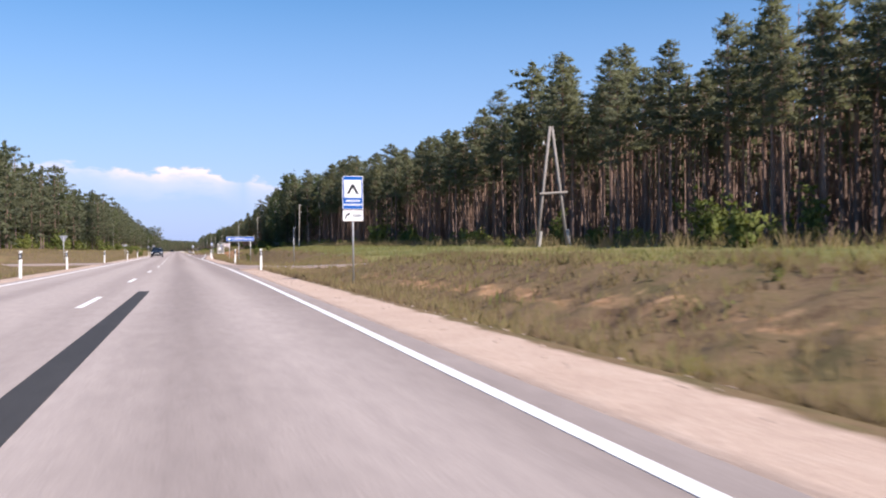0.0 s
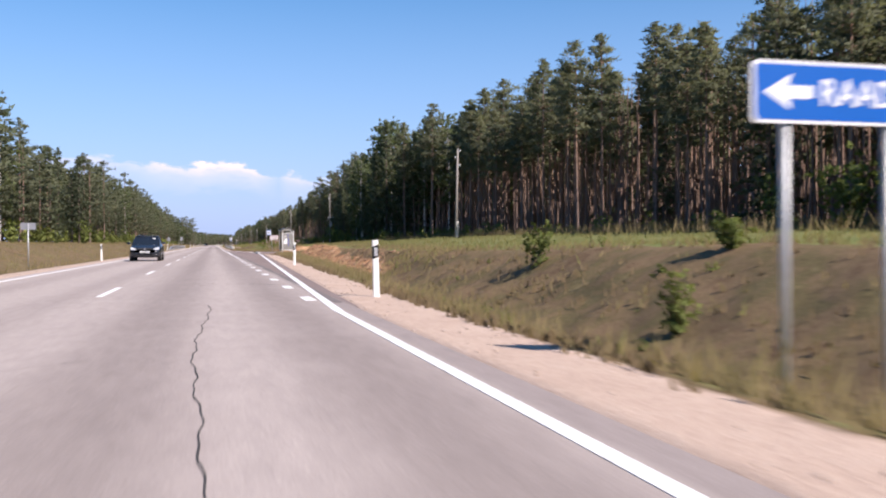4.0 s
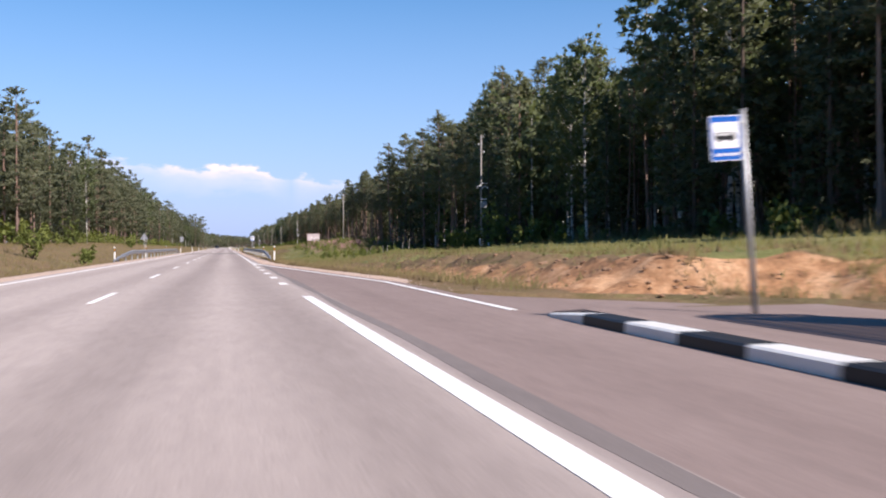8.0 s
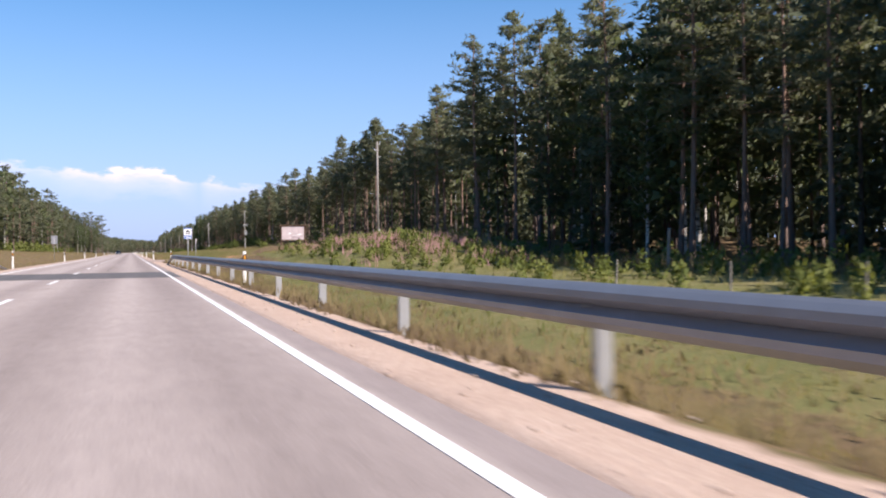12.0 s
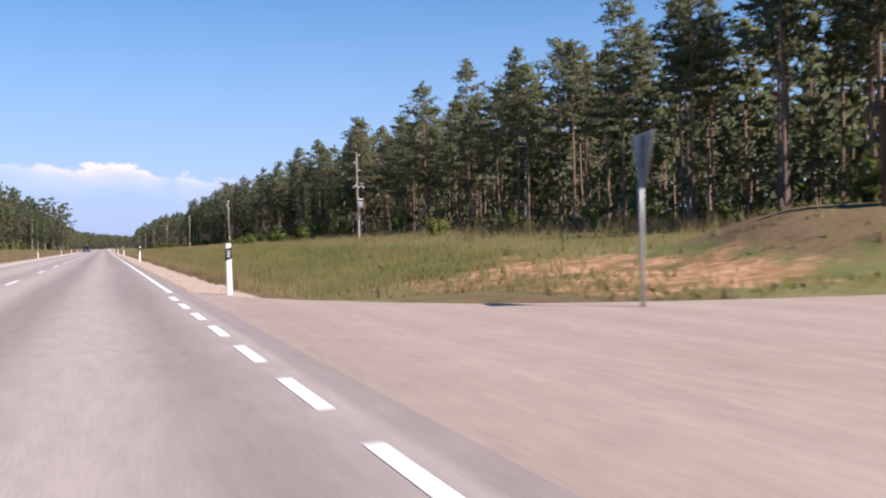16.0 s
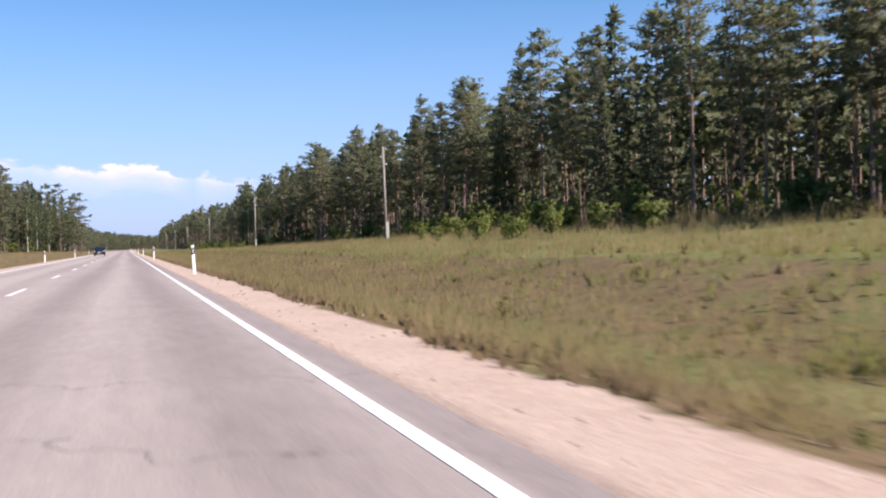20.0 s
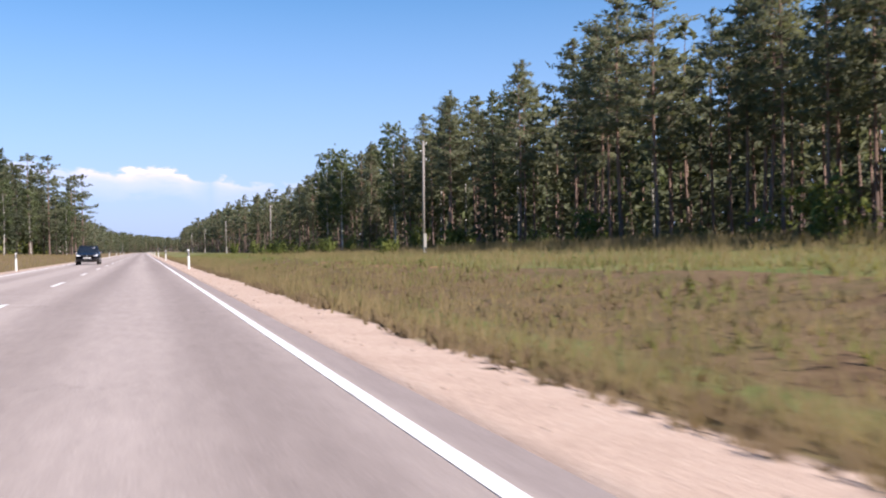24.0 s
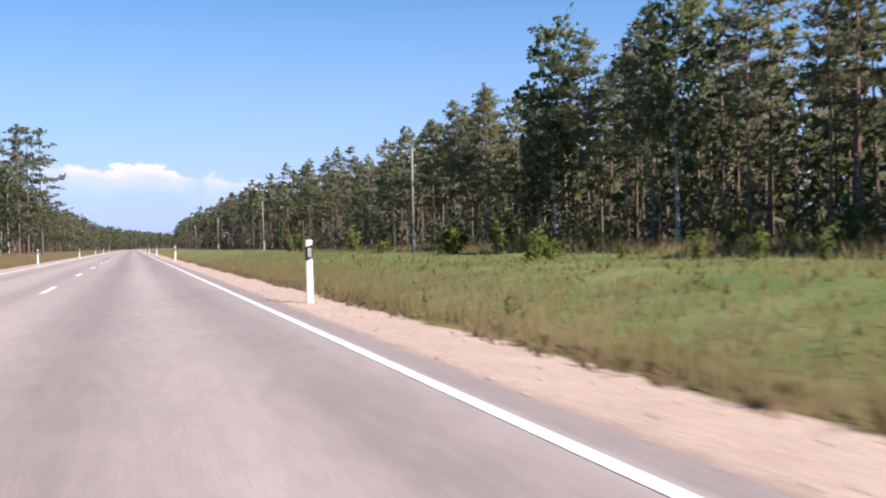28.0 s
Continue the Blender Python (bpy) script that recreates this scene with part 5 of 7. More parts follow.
for x, y, k, s in ((12.9, 647.5, 0, 0.55), (13.9, 647.9, 1, 0.6), (18.5, 664, 0, 1.05), (17, 668, 1, 1.2), (19.5, 676, 1, 1.2), (18, 700, 0, 1.0), (17, 730, 0, 1.1), (21, 646, 2, 0.75), (22.5, 641, 2, 0.8), (21.5, 634, 2, 0.7), (19.5, 655, 2, 0.6),
                   (23.5, 441, 0, 1.15), (23, 470, 0, 1.2), (24, 476, 1, 1.2), (24.5, 404, 2, 1.0), (23.5, 388, 2, 1.1), (24, 528, 0, 1.0), (23, 540, 1, 1.3), (24, 512, 0, 1.1), (23, 500, 2, 0.9), (22, 495, 1, 1.3), (23.5, 488, 0, 1.0),
                   (19.0, 249, 0, 1.3), (20, 243, 1, 1.3), (17.5, 250, 1, 1.0), (24.5, 62, 2, 0.9), (25.5, 44, 2, 0.9), (23, 40, 0, 1.1), (26, 36, 2, 1.0), (21, 34, 1, 1.1), (24, 122, 0, 1.3), (24.5, 128, 2, 1.0), (25, 110, 1, 1.3), (24, 104, 2, 0.9), (4.9, 101.5, 2, 0.36), (6.6, 112, 0, 0.45), (7.4, 104, 1, 0.4),
                   (24, 580, 0, 1.0), (22.5, 600, 1, 1.3), (23, 612, 0, 1.1), (22, 622, 1, 1.2), (23.5, 560, 0, 1.1), (-12, 255, 1, 0.9), (-14, 246, 0, 0.9), (-20, 300, 2, 1.2), (-21, 240, 2, 1.3), (-16, 330, 1, 1.0), (-20, 150, 0, 1.2), (-22, 170, 2, 1.2),
                   (24.6, 56, 0, 0.55), (25.6, 57.2, 2, 0.5), (19.0, 58, 1, 0.42), (20.2, 481, 1, 0.9), (19.9, 485, 0, 0.65), (20.5, 490, 1, 1.0), (20.0, 496, 2, 0.5), (20.3, 501, 0, 0.7), (20.4, 507, 1, 0.9), (20.2, 514, 0, 0.6),
                   (23.5, 462.5, 0, 1.0), (24.2, 463.5, 1, 1.2), (1.95, 354.6, 1, 0.16), (3.85, 354.3, 1, 0.14), (22.4, 503, 2, 0.55), (23.2, 507, 0, 0.6), (22.8, 511, 1, 0.9), (23.6, 514, 2, 0.5), (22.6, 518, 0, 0.7), (23.4, 521, 2, 0.6), (23.0, 525, 1, 0.8), (24.0, 531, 2, 0.6), (23.2, 536, 0, 0.6), (23.8, 547, 1, 0.8), (23.5, 553, 2, 0.6), (16, 626, 2, 0.48), (16, 623, 2, 0.6), (16.8, 622.6, 0, 0.7), (16, 646, 2, 0.3), (16, 641, 2, 0.38), (16.2, 638.2, 0, 0.42), (15.9, 635, 2, 0.36), (16, 654, 0, 0.55), (16, 681.7, 1, 0.7), (16, 715.5, 0, 0.7), (16.5, 502, 2, 0.4), (16.2, 498, 0, 0.45), (16.6, 495, 2, 0.42), (16.3, 491.5, 0, 0.55), (16.8, 489, 2, 0.45), (16.4, 487, 1, 0.72), (16.9, 484, 0, 0.6), (16, 598, 1, 0.65), (16.9, 598.5, 0, 0.5), (16, 620, 0, 0.5), (15.5, 251, 0, 0.72), (15.8, 248.5, 1, 0.95), (16.5, 250, 2, 0.6), (18.3, 418, 0, 0.58), (18.9, 418.4, 1, 0.7), (18.5, 459.5, 0, 0.75)):
    add_bush(x, y, k, s)

# low scrub in the hollow behind the guard rail and on its far bank
scrub_places = []
for k in range(260):
    y = rng.uniform(272, 352)
    x = rng.uniform(11, 25) if y < 330 else rng.uniform(13, 24)
    scrub_places.append((x, y, float(land(x, y)) - 0.05, rng.uniform(0.15, 0.38), rng.uniform(0, 6.28)))
for k in range(330):
    y, x = rng.normal(336, 7), rng.normal(18, 3.6)
    if 10.5 < x < 28:
        scrub_places.append((x, y, float(land(x, y)) - 0.05, rng.uniform(0.2, 0.42), rng.uniform(0, 6.28)))
for k in range(420):
    y = rng.uniform(20, 700)
    x = float(edge_right(np.array(y))) + rng.uniform(-3.2, 1.5)
    scrub_places.append((x, y, float(land(x, y)) - 0.05, rng.uniform(0.25, 0.65), rng.uniform(0, 6.28)))
for k in range(330):
    y = rng.uniform(90, 760)
    x = float(edge_left(np.array(y))) + rng.uniform(-1.5, 2.5)
    scrub_places.append((x, y, float(land(x, y)) - 0.05, rng.uniform(0.4, 1.1), rng.uniform(0, 6.28)))
for k in range(130):
    y = rng.uniform(0, 690)
    x = rng.uniform(2.2, 11.0) + float(bay_edge(y)) + (4.0 if 174 < y < 200 else 0.0)
    if not (45 < y < 68 or 356 < y < 388):
        scrub_places.append((x, y, float(land(x, y)) - 0.05, rng.uniform(0.05, 0.15), rng.uniform(0, 6.28)))
scrub = thing("scrub", pose(0, 0, 0), "low leafy scrub in the hollow and along the forest edge", "scrub", kind="stuff")
ob = link("scrub_leaves", crowd("scrub_leaves", scrub_places, LOW_SHRUBS, 1, M_BUSH, 2.0), scrub)
ob["kind"] = "stuff"


# ------------------------------------------------------------ grass
def blades(n, x0, x1, y0, y1, tall, wide, per, r, patchy=None, bare=0.95):
    """Tufts of grass on the verge. patchy: seed and share of the ground that the patches cover."""
    x, y = r.uniform(x0, x1, n), r.uniform(y0, y1, n)
    x = x + bay_edge(y) * (x > 0) * np.clip((24 - x) / 20, 0, 1)
    stop = np.where((y > 179) & (y < 201) & (x > 0), 4.0, 0)
    x = x + stop * np.clip((14 - x) / 8, 0, 1)
    keep = np.ones(n, bool)
    keep &= ~((x > 0) & (x < 45) & ((in_mouth(x, y, -1.6) > 0.5) | ((y > 359 - 0.008 * x * x) & (y < 384 - 0.008 * x * x) & (x < 30) & ((x < 6) | ((y > 364 - 0.01 * x * x) & (y < 375 - 0.005 * x * x))))))
    keep &= ~((x < 0) & (y > 68) & (y < 86))
    density = 0.5 + 0.5 * np.sin(x * 0.9 + 1.3 * np.sin(y * 0.23)) * np.sin(y * 0.37 + x * 0.21)
    keep &= r.random(n) < 0.7 + 0.3 * density
    if patchy:
        keep &= patches(x, y, patchy[0]) < patchy[1] + r.normal(0, 0.05, n)
    u = x - bay_edge(y) - stop * np.clip((14 - x) / 8, 0, 1)
    keep &= ~((x > 0) & (x < 6.9) & (y > 180) & (y < 200))
    keep &= ~((y > 66) & (y < 122) & (u > 2.5) & (u < 8.4) & (r.random(n) < bare))
    keep &= ~((y > 342) & (y < 362) & (u > 2.4) & (u < 10) & (r.random(n) < 0.9 * bare))
    keep &= ~((y < 46) & (u > 2.7) & (u < 7.6) & (r.random(n) < 0.8 * bare))
    if not bare:
        keep &= ~(((y > 386) & (y < 525) | (y > 604)) & (r.random(n) < np.interp(y, [440, 470, 600, 610], [0.9, 0.6, 0.6, 0.92])))
    keep &= ~((np.hypot(x - 16.9, y - 381.0) < 7.5) & (r.random(n) < 0.55))
    sandy = (y > 128) & (y < 240) & (u > 3.4) & (u < 11)
    keep &= ~(sandy & (u < np.interp(y, [150, 165, 195, 205], [5.9, 6.8, 6.8, 5.9])) & (r.random(n) < 0.92))
    x, y = x[keep], y[keep]
    z = land(x, y) - 0.02
    c = np.stack([x, y, z], 1)
    d = np.tile(np.array([[0.05, 0.03, 1.0]]), (len(c), 1))
    v, t, _ = tufts(c, d, per, tall, wide, 0.32, r)
    return v, face_out(v, t, np.array([[0.1, -1.0, 0.3]]))


def patches(x, y, seed):
    """An even spread of values from 0 to 1 in patches of one to four metres."""
    p = np.random.default_rng(seed)
    total = np.zeros_like(x)
    for k in range(7):
        a, f, ph = p.uniform(0, 3.14), 2 * math.pi / (p.uniform(1.6, 6.5)), p.uniform(0, 6.28, 2)
        total += np.sin(f * (x * math.cos(a) * 1.3 + y * math.sin(a)) + ph[0] + 1.2 * np.sin(0.35 * f * (y * math.cos(a) - x * math.sin(a)) + ph[1]))
    return 0.5 + 0.5 * np.tanh(total / 2.4)


def meadow(name, arrays, mat):
    v, t = arrays
    up = np.tile(np.array([[0.0, -0.25, 1.0]]), (len(v), 1)) + np.repeat(np.random.default_rng(3).normal(0, 0.16, (len(v) // 3, 3)), 3, 0)
    return fast_mesh(name, v, t, mat, True, up / np.linalg.norm(up, axis=1, keepdims=True))


g1 = blades(70000, 1.5, 8.0, -6, 700, 0.17, 0.045, 2, np.random.default_rng(41))
g2 = blades(44000, 7.0, 26.0, 0, 720, 0.22, 0.08, 2, np.random.default_rng(42))
g3 = blades(15000, -26, -9.0, 0, 760, 0.28, 0.08, 2, np.random.default_rng(43))
g5 = blades(15000, 19.5, 26.5, 560, 720, 0.6, 0.035, 3, np.random.default_rng(47))
g6 = blades(60000, 1.8, 12.0, 0, 700, 0.26, 0.065, 2, np.random.default_rng(50), (1, 0.34))
g7 = blades(30000, 1.55, 3.2, 0, 700, 0.30, 0.05, 2, np.random.default_rng(51), (2, 0.6))
g8 = blades(46000, 1.6, 6.5, -4, 700, 0.42, 0.020, 3, np.random.default_rng(52), (6, 0.72))
g9 = blades(26000, 20.5, 27.5, 10, 720, 0.75, 0.05, 3, np.random.default_rng(53), (8, 0.7))
g10 = blades(44000, 9.0, 24.0, 384, 630, 0.42, 0.024, 2, np.random.default_rng(55), (10, 0.8))
g11 = blades(30000, 4.6, 11.5, 388, 454, 0.30, 0.05, 3, np.random.default_rng(56), (11, 0.75))
verge = thing("grass", pose(0, 0, 0), "tall summer grass, partly dry, on the verges", "grass", kind="stuff")
for nm, arrays, mt in (("dry_grass_blades", join([g1, g3, g5, g7, g8, g9, g10]), M_DRYGRASS), ("green_grass_blades", join([g2, g6, g11]), M_GRASS)):
    ob = link(nm, meadow(nm, arrays, mt), verge)
    ob["kind"] = "stuff"
h1 = blades(30000, 2.8, 9.5, 0, 630, 0.22, 0.055, 2, np.random.default_rng(44), (3, 0.4), 0.0)
h2 = blades(13000, 22, 30, 20, 700, 0.55, 0.04, 3, np.random.default_rng(45))
h3 = blades(9000, 3.0, 12.0, 0, 47, 0.28, 0.065, 3, np.random.default_rng(48), (4, 0.45))
h4 = blades(34000, 2.8, 9.2, 66, 640, 0.17, 0.10, 2, np.random.default_rng(49), (5, 0.24), 0.0)
h5 = blades(26000, 1.35, 1.95, -4, 700, 0.15, 0.05, 3, np.random.default_rng(54), (7, 0.62))
heath = thing("heather", pose(0, 0, 0), "brown heather and dry weeds on the ditch bank", "weeds", kind="stuff")
ob = link("heather_stems", meadow("heather_stems", join([h1, h2, h5]), M_HEATH), heath)
ob["kind"] = "stuff"
ob = link("dark_heather", meadow("dark_heather", join([h3, h4]), M_DARKHEATH), heath)
ob["kind"] = "stuff"
# fireweed and tall weeds on the bushy mound behind the guard rail
fr = np.random.default_rng(61)
fx, fy = fr.normal(18.0, 2.6, 1500), fr.normal(335.0, 6.0, 1500)
near_top = (patches(fx, fy, 9) < 0.5) & (fx > 11) & (fx < 25)
fx, fy = fx[near_top], fy[near_top]
stalks = np.stack([fx, fy, land(fx, fy) + 0.35], 1)
fv, ft, _ = tufts(stalks, np.tile(np.array([[0.0, 0.0, 1.0]]), (len(stalks), 1)), 5, 0.5, 0.06, 0.22, fr)
weeds = thing("fireweed", pose(0, 0, 0), "tall pinkish fireweed on the bushy mound behind the guard rail", "weeds", kind="stuff")
ob = link("flower_spikes", meadow("flower_spikes", (fv, face_out(fv, ft, np.array([[0.1, -1.0, 0.3]]))), M_FIREWEED), weeds)
ob["kind"] = "stuff"


# ------------------------------------------------------------ roadside things
def ground_z(x, y):
    return float(land(x, y))


def delineator(reflector, group):
    """A white plastic marker post with a slanted black band and a reflector; its front looks towards -y."""
    e = thing("delineator_post", pose(0, 0, 0), "white plastic road marker post with a slanted black band", "marker post", group)
    def shell(z0, z1, grow=0.0, slant=0.0):
        bm = bmesh.new()
        rings = []
        for z in (z0, z1):
            w, d = 0.062 + grow - 0.004 * z, 0.036 + grow
            ring = []
            for k in range(12):
                a = 2 * math.pi * k / 12
                x, y = w * math.copysign(abs(math.cos(a)) ** 0.7, math.cos(a)), d * math.copysign(abs(math.sin(a)) ** 0.8, math.sin(a))
                ring.append(bm.verts.new((x, y, z + slant * x)))
            rings.append(ring)
        for k in range(12):
            bm.faces.new((rings[0][k], rings[0][(k + 1) % 12], rings[1][(k + 1) % 12], rings[1][k]))
        bm.faces.new(rings[0][::-1])
        bm.faces.new(rings[1])
        return bm
    part("post", shell(-0.25, 1.05), M_WHITE, e)
    part("black_band", shell(0.72, 0.95, 0.003, 0.35), M_BLACK, e)
    part("reflector", box(0.062, 0.012, 0.15, 0, -0.044, 0.835, 0.004), reflector, e)
    part("reflector", box(0.04, 0.012, 0.15, 0, 0.044, 0.835, 0.004), M_GREYREF, e)
    return e


grey_post = delineator(M_GREYREF, "marker posts along the road")
grey_post.matrix_world = pose(1.37, 45.4, ground_z(1.37, 45.4), 0, 0, 4)
for x, y, lean in ((1.43, 67.0, 1), (1.2, 105.9, -1), (1.95, 131.9, 0.5), (1.12, 382.8, -0.5), (1.05, 430.28, 2.0), (1.0, 480.6, -2), (1.0, 530.5, 1), (0.98, 581.35, -0.5), (0.9, 630.0, 0), (0.9, 680.0, 1), (0.9, 730, 0), (0.9, 780, -1), (0.9, 830, 0), (0.9, 880, 1), (0.9, 940, 0), (0.9, 1000, 0),
                   (-8.3, 37.5, 1), (-8.7, 56.5, -1), (-8.6, 83.4, 1), (-8.3, 115.5, 0.5), (-8.5, 150.0, -1), (-8.3, 201.4, 1), (-8.5, 382.0, 1), (-8.5, 430.0, -1), (-8.5, 480.0, 1), (-8.3, 537.0, 0), (-8.3, 589.0, -1), (-8.2, 638.0, 1), (-8.2, 685.0, 0), (-8.2, 738.0, 1), (-8.2, 791.0, 0), (-8.3, 842, 0), (-8.5, 900, 0)):
    copy_thing(grey_post, pose(x, y, ground_z(x, y), lean * 0.6, lean, (x * 37 + y) % 9 - 4))
orange_post = delineator(M_ORANGE, "marker posts along the road")
tagged(orange_post, "white road marker post with orange reflector beside the guard rail", "marker post")
orange_post.matrix_world = pose(1.64, 243.4, ground_z(1.64, 243.4), 0, 1, 2)
for x, y in ((1.95, 269.0), (1.95, 300.0), (1.78, 350.4), (-9.1, 248.3), (-9.2, 275.0), (-9.2, 306.0), (-8.8, 337.0)):
    copy_thing(orange_post, pose(x, y, ground_z(x, y) + (0.1 if 255 < y < 340 else 0), 0, 0.5, 3))

# W-shaped beam of the guard rails: sideways offset and height
WAVE = [(0.0, 0.155), (-0.03, 0.135), (-0.075, 0.10), (-0.08, 0.055), (-0.03, 0.02), (0.0, 0.0), (-0.03, -0.02), (-0.08, -0.055), (-0.075, -0.10), (-0.03, -0.135), (0.0, -0.155)]


def guard_rail(x, y0, y1, side, gap, label):
    """A steel guard rail along y with both ends led down to the ground; side 1: traffic passes on its -x side."""
    root = thing("guard_rail", pose(x, y0, 0), label, "guard rail")
    total = y1 - y0

    def height(s):
        return 0.53 - 0.53 * (1 - min(1.0, s / 13.0)) ** 1.3 - 0.65 * (1 - min(1.0, (total - s) / 9.8)) ** 1.15
    n = int(total / gap)
    for k in range(n):
        bm = bmesh.new()
        rings = []
        for i in range(5):
            s = total * (k + i / 4) / n
            sq = 0.35 + 0.65 * min(1, height(s) / 0.5)
            rings.append([bm.verts.new((side * (o + 0.0), s, height(s) + h * sq + 0.02)) for o, h in WAVE] + [bm.verts.new((side * (o + 0.006), s, height(s) + h * sq + 0.02)) for o, h in WAVE[::-1]])
        m = len(rings[0])
        for a, b in zip(rings, rings[1:]):
            for i in range(m):
                bm.faces.new((a[i], a[(i + 1) % m], b[(i + 1) % m], b[i]))
        bm.faces.new(rings[0])
        bm.faces.new(rings[-1][::-1])
        bmesh.ops.recalc_face_normals(bm, faces=bm.faces[:])
        part("beam", bm, M_STEEL, root)
    s = (252.7 - y0) % 4.753 - 4.753
    while s < total - 4.753:
        s += 4.753
        h = height(s)
        if h > 0.12:
            bm = box(0.10, 0.012, h + 0.62, side * 0.075, s - 0.03, (h + 0.13 - 0.5) / 2)
            box(0.012, 0.06, h + 0.62, side * 0.02, s, (h + 0.13 - 0.5) / 2, bm=bm)
            box(0.012, 0.06, h + 0.62, side * 0.13, s, (h + 0.13 - 0.5) / 2, bm=bm)
            p = part("post", bm, M_POLE_STEEL, root)
            part("bolt", rod((side * -0.03, s, h + 0.02), (side * -0.05, s, h + 0.02), 0.014, n=8), M_POLE_STEEL, p)
    return root


guard_rail(1.52, 244.2, 350.1, 1, 4.65, "grey galvanised steel guard rail on posts beside the gravel shoulder")
guard_rail(-8.75, 244.0, 334.0, -1, 4.65, "grey galvanised steel guard rail on the other side of the road")


def sign_pole(e, x, z0, z1, y=0.04, r=0.03):
    p = part("pole", rod((x, y, z0), (x, y, z1), r, n=14), M_POLE_STEEL, e, smooth=True)
    part("cap", rod((x, y, z1), (x, y, z1 + 0.012), r * 1.08, n=14), M_POLE_STEEL, p)


def bars(parent, mat, x0, x1, z, h, y, count, seed):
    """Writing too small to read, as plain bars."""
    r = random.Random(seed)
    w = (x1 - x0) / count
    for k in range(count):
        part("text_bar", box(w * r.uniform(0.5, 0.86), 0.002, h, x0 + w * (k + 0.5), y, z), mat, parent)


def camping_sign():
    x, y = 2.83, 28.75
    Z, S = -0.198, 0.949
    e = thing("camping_sign", pose(x, y, Z, 0, 0, -2), "blue camping sign with tent symbol and arrow plate on a pole", "road sign")
    e.scale = (S, S, S)
    sign_pole(e, 0, (ground_z(x, y) - 0.2 - Z) / S, 3.62)
    main = part("sign_plate", plate(rounded(0.70, 1.13, 0.05, cz=3.11), 0, 0.012), M_SIGNWHITE, e)
    part("blue_field", plate(rounded(0.66, 1.09, 0.045, cz=3.11), -0.003, 0.002), M_BLUE, main)
    part("white_field", plate(rounded(0.58, 0.60, 0.01, cz=3.24), -0.006, 0.002), M_SIGNWHITE, main)
    tent = plate([(-0.20, 3.08), (-0.11, 3.08), (0.0, 3.28), (0.11, 3.08), (0.20, 3.08), (0.03, 3.40), (0.0, 3.37), (-0.03, 3.40)], -0.009, 0.002)
    part("tent_symbol", tent, M_SIGNBLACK, main)
    part("tent_symbol", box(0.46, 0.002, 0.012, 0, -0.008, 3.07), M_SIGNBLACK, main)
    for z, n in ((2.83, 6), (2.70, 10)):
        bars(main, M_SIGNWHITE, -0.24 if n == 6 else -0.31, 0.24 if n == 6 else 0.31, z, 0.065, -0.006, n, n)
    low = part("arrow_plate", plate(rounded(0.69, 0.36, 0.02, cz=2.33), 0, 0.01), M_SIGNWHITE, e)
    arrow = plate([(-0.27, 2.22), (-0.23, 2.22), (-0.21, 2.33), (-0.17, 2.36), (-0.17, 2.31), (-0.09, 2.39), (-0.17, 2.46), (-0.17, 2.41), (-0.23, 2.37)], -0.003, 0.002)
    part("arrow", arrow, M_SIGNBLACK, low)
    bars(low, M_SIGNBACK, -0.02, 0.29, 2.33, 0.10, -0.002, 5, 3)
    for z in (3.4, 2.8, 2.33):
        part("clamp", box(0.12, 0.03, 0.03, 0, 0.03, z, 0.004), M_POLE_STEEL, e)


camping_sign()


def direction_sign():
    e = thing("direction_sign", pose(0, 95.5, 0), "long blue direction sign with white lettering on three steel posts", "road sign")
    x0, x1, z0, z1 = 2.26, 5.08, 1.86, 2.34
    cx, cz = (x0 + x1) / 2, (z0 + z1) / 2
    p = part("sign_plate", plate(rounded(x1 - x0, z1 - z0, 0.05, cx=cx, cz=cz), 0, 0.02), M_SIGNWHITE, e)
    part("blue_field", plate(rounded(x1 - x0 - 0.05, z1 - z0 - 0.05, 0.04, cx=cx, cz=cz), -0.003, 0.002), M_BLUE, p)
    a = [(2.36, cz), (2.60, cz + 0.14), (2.57, cz + 0.05), (2.79, cz + 0.05), (2.79, cz - 0.05), (2.57, cz - 0.05), (2.60, cz - 0.14)]
    part("arrow", plate(a, -0.006, 0.002), M_SIGNWHITE, p)
    for word, a0, a1, size in (("RAADNA", 2.87, 3.93, 0.29), ("keskus", 4.00, 4.83, 0.27), ("1", 4.92, 5.01, 0.28)):
        ob = lettering(word, size, M_SIGNWHITE, p, pose(0, 0, 0), align="LEFT", extrude=0.0015, bold=0.004)
        xs = [v.co.x for v in ob.data.vertices]
        fit = 1.0 if word == "1" else (a1 - a0) / (max(xs) - min(xs))
        ob.matrix_local = pose(a0, -0.006, cz - 0.005, 90, 0, 0) @ Matrix.Diagonal((fit, 1, 1, 1)) @ Matrix.Translation((-min(xs), 0, 0))
    for x in (2.58, 3.52, 4.70):
        sign_pole(e, x, ground_z(x, 95.5) - 0.3, z1 - 0.02, 0.055, 0.035)
        for z in (z0 + 0.1, z1 - 0.1):
            part("clamp", box(0.11, 0.03, 0.03, x, 0.03, z, 0.004), M_POLE_STEEL, e)


direction_sign()


